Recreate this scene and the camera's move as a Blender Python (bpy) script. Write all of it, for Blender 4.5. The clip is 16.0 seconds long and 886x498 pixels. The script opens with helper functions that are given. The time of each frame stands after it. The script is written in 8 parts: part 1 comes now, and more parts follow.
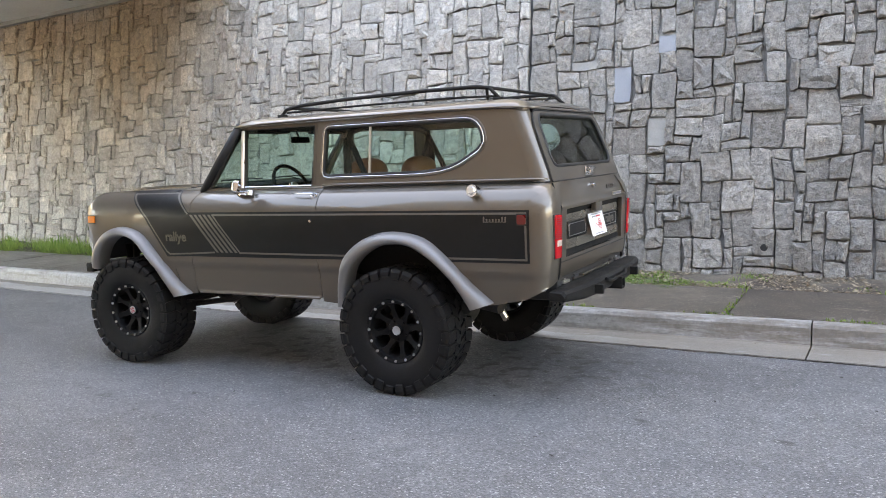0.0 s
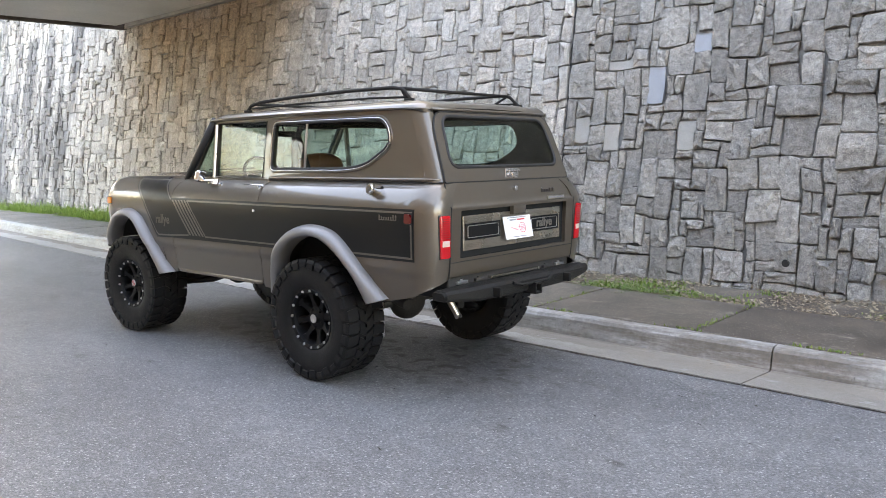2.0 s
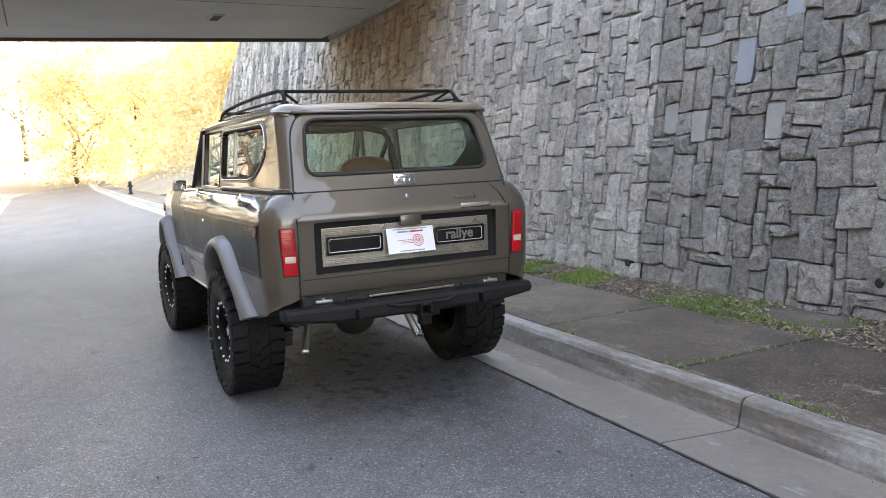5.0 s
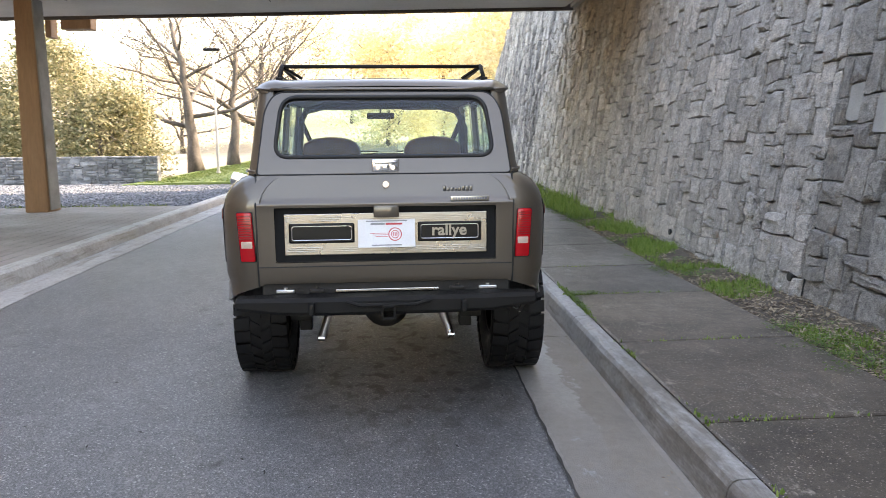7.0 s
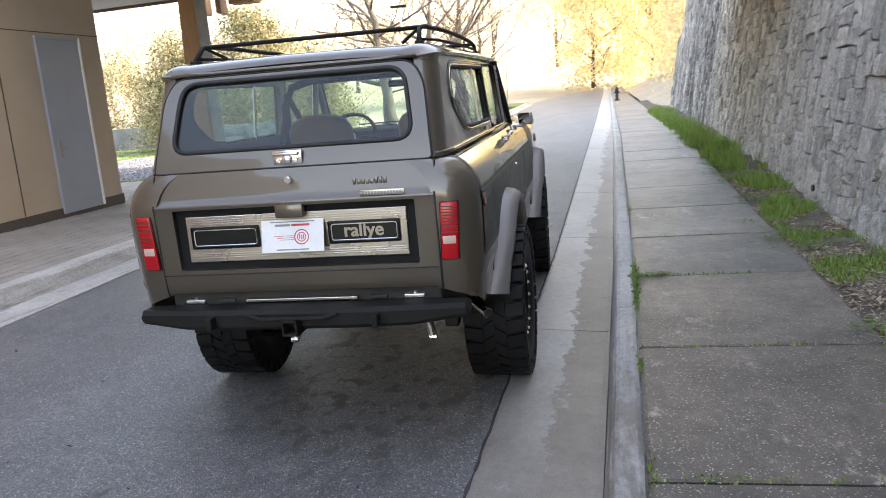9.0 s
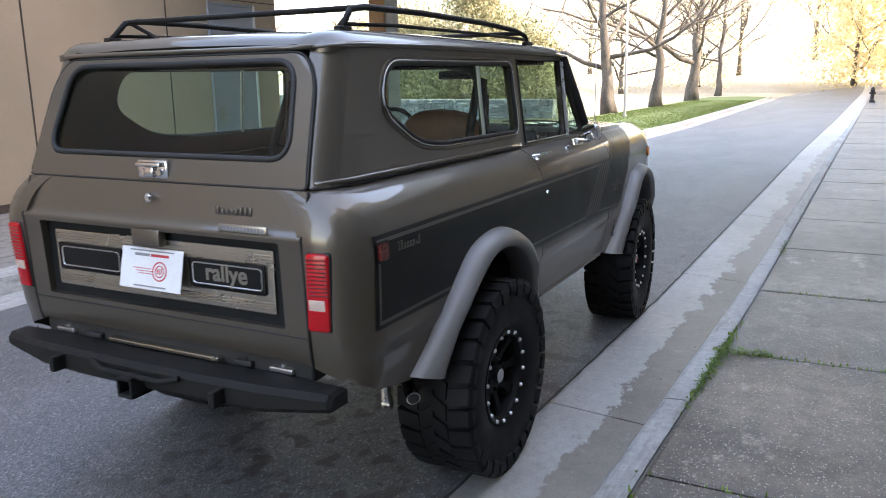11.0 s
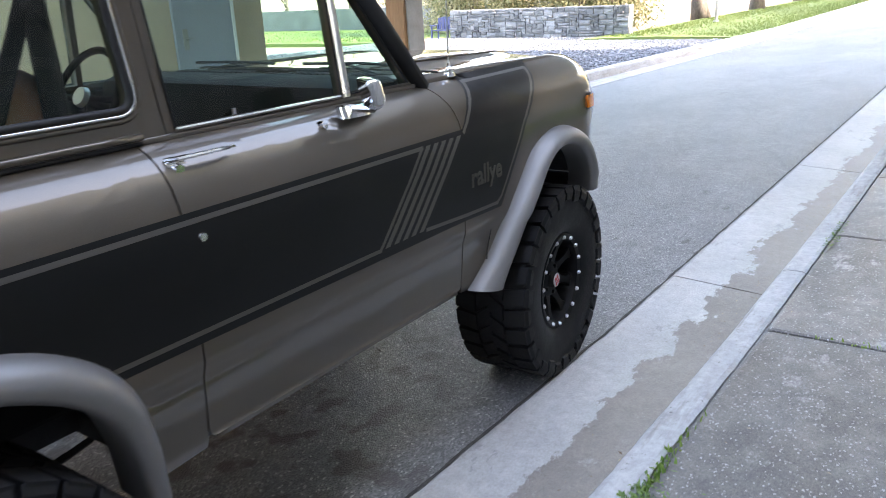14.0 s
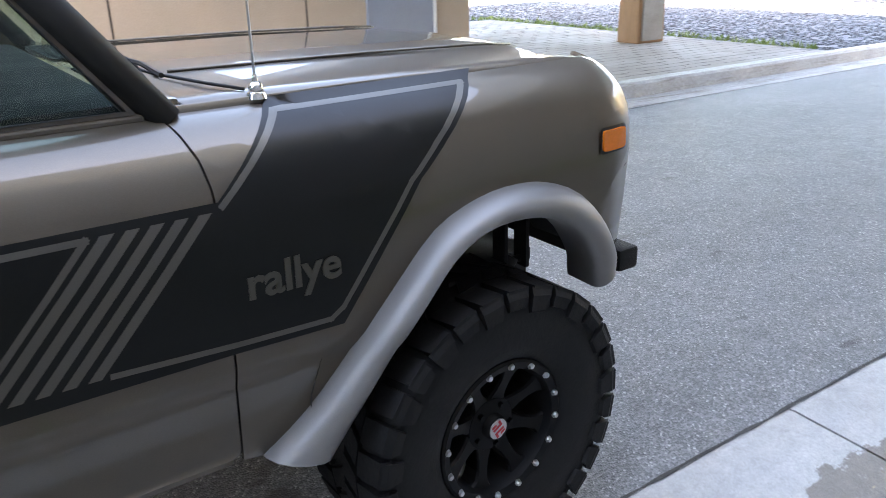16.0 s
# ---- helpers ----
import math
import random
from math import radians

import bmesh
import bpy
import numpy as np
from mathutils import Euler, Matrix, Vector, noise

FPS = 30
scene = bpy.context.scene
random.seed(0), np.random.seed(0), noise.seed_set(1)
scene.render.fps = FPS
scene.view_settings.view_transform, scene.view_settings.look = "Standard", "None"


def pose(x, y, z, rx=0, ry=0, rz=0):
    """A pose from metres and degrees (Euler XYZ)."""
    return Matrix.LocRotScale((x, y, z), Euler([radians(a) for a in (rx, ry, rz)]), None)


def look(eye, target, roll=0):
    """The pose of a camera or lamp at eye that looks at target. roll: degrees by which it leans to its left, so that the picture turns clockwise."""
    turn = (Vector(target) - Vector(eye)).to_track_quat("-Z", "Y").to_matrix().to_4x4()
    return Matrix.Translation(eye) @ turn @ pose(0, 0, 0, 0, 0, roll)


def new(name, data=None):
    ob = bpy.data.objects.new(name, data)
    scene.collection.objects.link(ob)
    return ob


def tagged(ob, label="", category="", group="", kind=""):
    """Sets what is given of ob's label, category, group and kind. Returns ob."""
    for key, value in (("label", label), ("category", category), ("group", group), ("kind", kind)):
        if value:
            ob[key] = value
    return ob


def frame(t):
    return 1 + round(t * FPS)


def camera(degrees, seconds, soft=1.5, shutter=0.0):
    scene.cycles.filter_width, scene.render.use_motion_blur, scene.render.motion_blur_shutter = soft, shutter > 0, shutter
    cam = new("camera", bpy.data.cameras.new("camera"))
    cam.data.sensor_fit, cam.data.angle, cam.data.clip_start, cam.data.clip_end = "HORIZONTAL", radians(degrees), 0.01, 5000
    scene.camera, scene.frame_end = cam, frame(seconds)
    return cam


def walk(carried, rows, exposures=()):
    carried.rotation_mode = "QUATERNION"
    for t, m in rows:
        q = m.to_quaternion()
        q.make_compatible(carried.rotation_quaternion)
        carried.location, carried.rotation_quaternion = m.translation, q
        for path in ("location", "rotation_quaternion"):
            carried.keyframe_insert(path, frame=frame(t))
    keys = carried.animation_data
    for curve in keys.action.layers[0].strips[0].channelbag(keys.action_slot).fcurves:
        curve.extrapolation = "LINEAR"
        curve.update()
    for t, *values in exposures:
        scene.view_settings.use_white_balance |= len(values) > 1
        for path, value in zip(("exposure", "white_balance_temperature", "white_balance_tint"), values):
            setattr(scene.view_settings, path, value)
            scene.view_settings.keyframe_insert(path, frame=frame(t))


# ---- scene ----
cam = camera(58.5, 16.0, soft=0.85, shutter=0.25)
PATH = [
    (0, (2.754, -5.176, 1.538), (1.789, -3.439, 1.306), -2.6),
    (0.5, (3.146, -4.979, 1.531), (2.102, -3.289, 1.305), -3.2),
    (1, (3.539, -4.778, 1.533), (2.4, -3.151, 1.295), -2.6),
    (1.5, (3.866, -4.524, 1.534), (2.635, -2.963, 1.316), -2.0),
    (2, (4.214, -4.306, 1.528), (2.898, -2.818, 1.292), -0.7),
    (2.5, (4.436, -3.965, 1.464), (3.075, -2.51, 1.291), 0.7),
    (3, (4.74, -3.615, 1.439), (3.259, -2.287, 1.23), -1.6),
    (3.2, (4.853, -3.462, 1.462), (3.315, -2.202, 1.25), -1.0),
    (5.3, (5.354, -1.611, 1.525), (3.536, -0.815, 1.28), -1.3),
    (5.5, (5.353, -1.386, 1.529), (3.503, -0.671, 1.27), 0.0),
    (6, (5.372, -0.936, 1.535), (3.466, -0.394, 1.264), -1.1),
    (6.5, (5.348, -0.48, 1.546), (3.402, -0.094, 1.289), -1.3),
    (7, (5.301, -0.055, 1.556), (3.328, 0.112, 1.273), -0.5),
    (7.5, (5.142, 0.34, 1.555), (3.16, 0.34, 1.285), -2.9),
    (8, (5.01, 0.768, 1.544), (3.033, 0.624, 1.276), -2.2),
    (8.5, (4.751, 1.153, 1.577), (2.791, 0.896, 1.277), -1.9),
    (8.7, (4.651, 1.248, 1.622), (2.704, 0.952, 1.275), -3.4),
    (10.8, (3.257, 2.214, 1.704), (1.519, 1.323, 1.271), -1.0),
    (11, (3.074, 2.24, 1.701), (1.341, 1.334, 1.282), -0.9),
    (11.5, (2.758, 2.375, 1.741), (1.028, 1.454, 1.343), -2.8),
    (12, (2.375, 2.511, 1.748), (0.712, 1.496, 1.294), -1.1),
    (12.5, (1.935, 2.504, 1.716), (0.299, 1.466, 1.219), -2.2),
    (13, (1.408, 2.45, 1.678), (-0.194, 1.406, 1.092), -3.2),
    (13.5, (0.952, 2.441, 1.668), (-0.596, 1.333, 1.054), -2.1),
    (14, (0.493, 2.395, 1.673), (-1.063, 1.303, 1.052), -2.9),
    (14.5, (0.033, 2.41, 1.678), (-1.424, 1.197, 1.04), -1.0),
    (15, (-0.39, 2.396, 1.655), (-1.757, 1.08, 1.025), -1.7),
    (15.5, (-0.861, 2.374, 1.641), (-2.156, 0.994, 0.992), -2.9),
    (16, (-1.339, 2.345, 1.665), (-2.406, 0.813, 0.949), -1.5),
]
walk(cam, [(t, look(eye, target, roll)) for t, eye, target, roll in PATH], [(0, 4.3, 9300, 17), (3.2, 4.2, 9200, 17), (5.3, 3.6, 9000, 18), (8.7, 3.45, 8900, 18), (10.8, 3.5, 8000, 17), (13, 3.95, 8000, 17), (14.5, 4.32, 8000, 17), (16, 4.38, 8000, 17)])

# ---- light ----
SUN_ELEV, SUN_AZ = 31.0, 98.0      # azimuth from +x towards +y, degrees, of the place the sun stands at
world = bpy.data.worlds.new("world")
scene.world = world
world.use_nodes = True
wn = world.node_tree.nodes
sky = wn.new("ShaderNodeTexSky")
sky.sky_type, sky.sun_disc = "NISHITA", False
sky.sun_elevation, sky.sun_rotation = radians(SUN_ELEV), radians(90 - SUN_AZ)
sky.dust_density, sky.air_density = 2.0, 1.0
wn["Background"].inputs["Strength"].default_value = 0.15
world.node_tree.links.new(sky.outputs[0], wn["Background"].inputs["Color"])
sun = new("sun", bpy.data.lights.new("sun", "SUN"))
sun.data.energy, sun.data.angle, sun.data.color = 1.6, radians(0.6), (1.0, 0.96, 0.89)
_sd = Vector((math.cos(radians(SUN_AZ)) * math.cos(radians(SUN_ELEV)), math.sin(radians(SUN_AZ)) * math.cos(radians(SUN_ELEV)), math.sin(radians(SUN_ELEV))))
sun.matrix_world = look(_sd * 60, (0, 0, 0))


# ---- materials ----
def principled(name):
    m = bpy.data.materials.new(name)
    m.use_nodes = True
    return m, m.node_tree.nodes, m.node_tree.links, m.node_tree.nodes["Principled BSDF"]


def mix_rgb(n, l, fac, a, b, mode="MIX"):
    x = n.new("ShaderNodeMix")
    x.data_type, x.blend_type = "RGBA", mode
    for sock, v in ((x.inputs[0], fac), (x.inputs[6], a), (x.inputs[7], b)):
        if hasattr(v, "is_output"):
            l.new(v, sock)
        elif isinstance(v, (int, float)):
            sock.default_value = v
        else:
            sock.default_value = (*v, 1)
    return x.outputs[2]


def ramp(n, l, src, lo, hi):
    r = n.new("ShaderNodeMapRange")
    r.inputs[1].default_value, r.inputs[2].default_value = lo, hi
    l.new(src, r.inputs[0])
    return r.outputs[0]


def noise_tex(n, l, scale, detail=4.0, rough=0.55, vec=None, stretch=None):
    t = n.new("ShaderNodeTexNoise")
    t.inputs["Scale"].default_value, t.inputs["Detail"].default_value, t.inputs["Roughness"].default_value = scale, detail, rough
    if vec is None:
        vec = n.new("ShaderNodeNewGeometry").outputs["Position"]
    if stretch:
        mp = n.new("ShaderNodeMapping")
        mp.inputs["Scale"].default_value = stretch
        l.new(vec, mp.inputs["Vector"])
        vec = mp.outputs[0]
    l.new(vec, t.inputs["Vector"])
    return t.outputs["Fac"]


def surface(name, a, b, rough=0.7, metal=0.0, big=1.2, fine=40.0, speck=0.25, bump=0.2, bump_scale=None, coat=0.0, vary=0.0, spec=0.5, rough_var=0.1, stretch=None, local=False):
    """A surface with patches of two colours, a fine grain and relief; vary: spread of brightness from piece to piece."""
    m, n, l, p = principled(name)
    vec = n.new("ShaderNodeTexCoord").outputs["Object"] if local else None
    patch = ramp(n, l, noise_tex(n, l, big, 5, 0.6, vec, stretch), 0.35, 0.65)
    grain = ramp(n, l, noise_tex(n, l, fine, 3, 0.7, vec, stretch), 0.3, 0.7)
    col = mix_rgb(n, l, patch, a, b)
    dark = tuple(c * (1 - speck) for c in (1, 1, 1))
    light = tuple(1 + speck for c in (1, 1, 1))
    col = mix_rgb(n, l, 1.0, col, mix_rgb(n, l, grain, dark, light), "MULTIPLY")
    if vary:
        oi = n.new("ShaderNodeObjectInfo").outputs["Random"]
        ri = n.new("ShaderNodeNewGeometry").outputs["Random Per Island"]
        ad = n.new("ShaderNodeMath")
        l.new(oi, ad.inputs[0]), l.new(ri, ad.inputs[1])
        fr = n.new("ShaderNodeMath")
        fr.operation = "FRACT"
        l.new(ad.outputs[0], fr.inputs[0])
        col = mix_rgb(n, l, 1.0, col, mix_rgb(n, l, fr.outputs[0], (1 - vary,) * 3, (1 + vary,) * 3), "MULTIPLY")
    l.new(col, p.inputs["Base Color"])
    rr = n.new("ShaderNodeMapRange")
    rr.inputs[3].default_value, rr.inputs[4].default_value = rough - rough_var, min(1, rough + rough_var)
    l.new(patch, rr.inputs[0])
    l.new(rr.outputs[0], p.inputs["Roughness"])
    p.inputs["Metallic"].default_value = metal
    p.inputs["Coat Weight"].default_value = coat
    p.inputs["Coat Roughness"].default_value = 0.04
    p.inputs["Specular IOR Level"].default_value = spec
    if bump:
        bp = n.new("ShaderNodeBump")
        bp.inputs["Strength"].default_value, bp.inputs["Distance"].default_value = bump, 0.01
        l.new(noise_tex(n, l, bump_scale or fine, 6, 0.65, vec, stretch), bp.inputs["Height"])
        l.new(bp.outputs[0], p.inputs["Normal"])
    return m


def plain(name, col, rough=0.5, metal=0.0, coat=0.0, speck=0.06):
    return surface(name, col, tuple(c * 0.92 for c in col), rough, metal, 6.0, 120.0, speck, 0.02, None, coat, rough_var=0.04, local=True)


def glass_mat(name, tint, gloss=0.08):
    m = bpy.data.materials.new(name)
    m.use_nodes = True
    n, l = m.node_tree.nodes, m.node_tree.links
    n.remove(n["Principled BSDF"])
    tr, gl, mx, lw = n.new("ShaderNodeBsdfTransparent"), n.new("ShaderNodeBsdfGlossy"), n.new("ShaderNodeMixShader"), n.new("ShaderNodeLayerWeight")
    pw, fr = n.new("ShaderNodeMath"), n.new("ShaderNodeMath")
    pw.operation, fr.operation = "POWER", "MULTIPLY_ADD"
    lw.inputs["Blend"].default_value, pw.inputs[1].default_value = 0.5, 4.5
    fr.inputs[1].default_value, fr.inputs[2].default_value = 0.90, gloss
    l.new(lw.outputs["Facing"], pw.inputs[0]), l.new(pw.outputs[0], fr.inputs[0])
    tr.inputs[0].default_value = (*tint, 1)
    gl.inputs["Roughness"].default_value = 0.01
    l.new(fr.outputs[0], mx.inputs[0]), l.new(tr.outputs[0], mx.inputs[1]), l.new(gl.outputs[0], mx.inputs[2])
    l.new(mx.outputs[0], n["Material Output"].inputs[0])
    return m


def leaf_mat(name, a, b, glow=0.5):
    m, n, l, p = principled(name)
    ri = n.new("ShaderNodeNewGeometry").outputs["Random Per Island"]
    col = mix_rgb(n, l, ri, a, b)
    l.new(col, p.inputs["Base Color"])
    p.inputs["Roughness"].default_value = 0.6
    tl, mx = n.new("ShaderNodeBsdfTranslucent"), n.new("ShaderNodeMixShader")
    l.new(col, tl.inputs[0])
    mx.inputs[0].default_value = glow
    l.new(p.outputs[0], mx.inputs[1]), l.new(tl.outputs[0], mx.inputs[2])
    l.new(mx.outputs[0], n["Material Output"].inputs[0])
    return m


def asphalt_mat():
    """Worn asphalt: pale chips in a dark binder, broad traffic polish and scattered oil spots."""
    m, n, l, p = principled("asphalt")
    pos = n.new("ShaderNodeNewGeometry").outputs["Position"]
    vo = n.new("ShaderNodeTexVoronoi")
    vo.inputs["Scale"].default_value = 125
    l.new(pos, vo.inputs["Vector"])
    chip = n.new("ShaderNodeSeparateColor")
    l.new(vo.outputs["Color"], chip.inputs[0])
    chips = ramp(n, l, chip.outputs[0], 0.25, 1.0)
    col = mix_rgb(n, l, chips, (0.086, 0.0865, 0.088), (0.196, 0.195, 0.193))
    patch = ramp(n, l, noise_tex(n, l, 0.45, 6, 0.65, pos, (0.6, 1.3, 1)), 0.35, 0.68)
    col = mix_rgb(n, l, 1.0, col, mix_rgb(n, l, patch, (0.74, 0.74, 0.75), (1.18, 1.18, 1.17)), "MULTIPLY")
    mid = ramp(n, l, noise_tex(n, l, 5.0, 5, 0.7, pos), 0.3, 0.7)
    col = mix_rgb(n, l, 1.0, col, mix_rgb(n, l, mid, (0.82, 0.82, 0.82), (1.14, 1.14, 1.14)), "MULTIPLY")
    spot = ramp(n, l, noise_tex(n, l, 3.4, 3, 0.55, pos, (0.7, 1.2, 1)), 0.675, 0.725)
    col = mix_rgb(n, l, spot, col, (0.058, 0.056, 0.055))
    sparkle = ramp(n, l, chip.outputs[1], 0.93, 0.985)
    col = mix_rgb(n, l, sparkle, col, (0.34, 0.335, 0.32))
    # oil drips where the truck stands, spread to its length to paint in darker shade below
    dist = n.new("ShaderNodeVectorMath")
    dist.operation = "DISTANCE"
    dist.inputs[1].default_value = (-0.25, 0.15, 0.0)
    flat = n.new("ShaderNodeVectorMath")
    flat.operation = "MULTIPLY"
    flat.inputs[1].default_value = (0.45, 1.0, 1.0)
    l.new(pos, flat.inputs[0])
    l.new(flat.outputs[0], dist.inputs[0])
    near_ = ramp(n, l, dist.outputs["Value"], 1.15, 0.5)
    drip = ramp(n, l, noise_tex(n, l, 7.5, 3, 0.5, pos, (0.8, 1.0, 1)), 0.54, 0.61)
    both = n.new("ShaderNodeMath")
    both.operation = "MULTIPLY"
    l.new(near_, both.inputs[0]), l.new(drip, both.inputs[1])
    col = mix_rgb(n, l, both.outputs[0], col, (0.05, 0.042, 0.038))
    l.new(col, p.inputs["Base Color"])
    p.inputs["Roughness"].default_value = 0.52
    p.inputs["Specular IOR Level"].default_value = 0.42
    bp = n.new("ShaderNodeBump")
    bp.inputs["Strength"].default_value, bp.inputs["Distance"].default_value = 0.6, 0.006
    l.new(vo.outputs["Distance"], bp.inputs["Height"])
    l.new(bp.outputs[0], p.inputs["Normal"])
    return m


def gutter_mat():
    """Gutter pan: dry pale concrete by the asphalt, damp brown silt along the kerb with a ragged edge."""
    m, n, l, p = principled("gutter_concrete")
    pos = n.new("ShaderNodeNewGeometry").outputs["Position"]
    sep = n.new("ShaderNodeSeparateXYZ")
    l.new(pos, sep.inputs[0])
    across = n.new("ShaderNodeMath")
    across.operation = "MULTIPLY_ADD"
    across.inputs[1].default_value = 0.034
    l.new(sep.outputs[0], across.inputs[0]), l.new(sep.outputs[1], across.inputs[2])
    wob = n.new("ShaderNodeMath")
    wob.operation = "MULTIPLY_ADD"
    wob.inputs[1].default_value = 0.55
    l.new(noise_tex(n, l, 2.6, 7, 0.68, pos, (0.7, 1.5, 1)), wob.inputs[0]), l.new(across.outputs[0], wob.inputs[2])
    jag = n.new("ShaderNodeMath")
    jag.operation = "MULTIPLY_ADD"
    jag.inputs[1].default_value = 0.16
    l.new(noise_tex(n, l, 13, 6, 0.7, pos), jag.inputs[0]), l.new(wob.outputs[0], jag.inputs[2])
    damp = ramp(n, l, jag.outputs[0], 1.508, 1.526)
    fine = ramp(n, l, noise_tex(n, l, 85, 4, 0.7, pos), 0.3, 0.7)
    broad = ramp(n, l, noise_tex(n, l, 1.1, 5, 0.6, pos), 0.35, 0.65)
    dry = mix_rgb(n, l, broad, (0.405, 0.392, 0.368), (0.325, 0.314, 0.295))
    wet = mix_rgb(n, l, broad, (0.165, 0.142, 0.117), (0.22, 0.19, 0.158))
    east = n.new("ShaderNodeMath")
    east.operation = "MULTIPLY_ADD"
    east.inputs[1].default_value = 1.6
    l.new(noise_tex(n, l, 1.4, 6, 0.7, pos), east.inputs[0]), l.new(sep.outputs[0], east.inputs[2])
    dry = mix_rgb(n, l, ramp(n, l, east.outputs[0], 0.5, 2.0), dry, mix_rgb(n, l, broad, (0.225, 0.200, 0.174), (0.165, 0.145, 0.125)))
    flake = ramp(n, l, noise_tex(n, l, 5.5, 9, 0.75, pos, (0.7, 1.3, 1)), 0.60, 0.63)
    dry = mix_rgb(n, l, flake, dry, (0.27, 0.262, 0.25))
    rusty = ramp(n, l, noise_tex(n, l, 2.3, 6, 0.7, pos, (0.35, 1.6, 1)), 0.58, 0.72)
    wet = mix_rgb(n, l, rusty, wet, (0.135, 0.098, 0.075))
    pale = ramp(n, l, noise_tex(n, l, 7, 8, 0.75, pos, (0.8, 1.2, 1)), 0.62, 0.66)
    wet = mix_rgb(n, l, pale, wet, (0.29, 0.27, 0.245))
    col = mix_rgb(n, l, damp, dry, wet)
    mott = ramp(n, l, noise_tex(n, l, 18, 6, 0.72, pos), 0.3, 0.7)
    col = mix_rgb(n, l, 1.0, col, mix_rgb(n, l, mott, (0.84, 0.84, 0.84), (1.13, 1.13, 1.13)), "MULTIPLY")
    col = mix_rgb(n, l, 1.0, col, mix_rgb(n, l, fine, (0.84, 0.84, 0.84), (1.14, 1.14, 1.14)), "MULTIPLY")
    l.new(col, p.inputs["Base Color"])
    p.inputs["Roughness"].default_value = 0.5
    p.inputs["Specular IOR Level"].default_value = 0.6
    bp = n.new("ShaderNodeBump")
    bp.inputs["Strength"].default_value, bp.inputs["Distance"].default_value = 0.45, 0.008
    l.new(noise_tex(n, l, 90, 5, 0.7, pos), bp.inputs["Height"])
    l.new(bp.outputs[0], p.inputs["Normal"])
    return m


def kerb_mat():
    """Cast kerb: pale worn concrete, long dirt streaks along it, chipped dark pits."""
    m, n, l, p = principled("kerb_concrete")
    pos = n.new("ShaderNodeNewGeometry").outputs["Position"]
    broad = ramp(n, l, noise_tex(n, l, 1.7, 6, 0.65, pos), 0.35, 0.65)
    col = mix_rgb(n, l, broad, (0.42, 0.41, 0.39), (0.32, 0.31, 0.292))
    streak = ramp(n, l, noise_tex(n, l, 1.0, 7, 0.7, pos, (1.1, 9.0, 16.0)), 0.52, 0.66)
    col = mix_rgb(n, l, streak, col, (0.215, 0.195, 0.17))
    sx = n.new("ShaderNodeSeparateXYZ")
    l.new(pos, sx.inputs[0])
    grimy = n.new("ShaderNodeMath")
    grimy.operation = "MULTIPLY"
    l.new(ramp(n, l, sx.outputs[0], -0.9, 1.2), grimy.inputs[0])
    l.new(ramp(n, l, noise_tex(n, l, 1.0, 7, 0.7, pos, (1.6, 7.0, 10.0)), 0.32, 0.56), grimy.inputs[1])
    col = mix_rgb(n, l, grimy.outputs[0], col, (0.155, 0.133, 0.11))
    mid = ramp(n, l, noise_tex(n, l, 24, 6, 0.72, pos), 0.3, 0.7)
    col = mix_rgb(n, l, 1.0, col, mix_rgb(n, l, mid, (0.74, 0.74, 0.74), (1.2, 1.2, 1.2)), "MULTIPLY")
    pit = ramp(n, l, noise_tex(n, l, 55, 3, 0.6, pos), 0.66, 0.72)
    col = mix_rgb(n, l, pit, col, (0.13, 0.12, 0.11))
    l.new(col, p.inputs["Base Color"])
    p.inputs["Roughness"].default_value = 0.62
    bp = n.new("ShaderNodeBump")
    bp.inputs["Strength"].default_value, bp.inputs["Distance"].default_value = 0.5, 0.008
    l.new(noise_tex(n, l, 45, 7, 0.72, pos), bp.inputs["Height"])
    l.new(bp.outputs[0], p.inputs["Normal"])
    return m


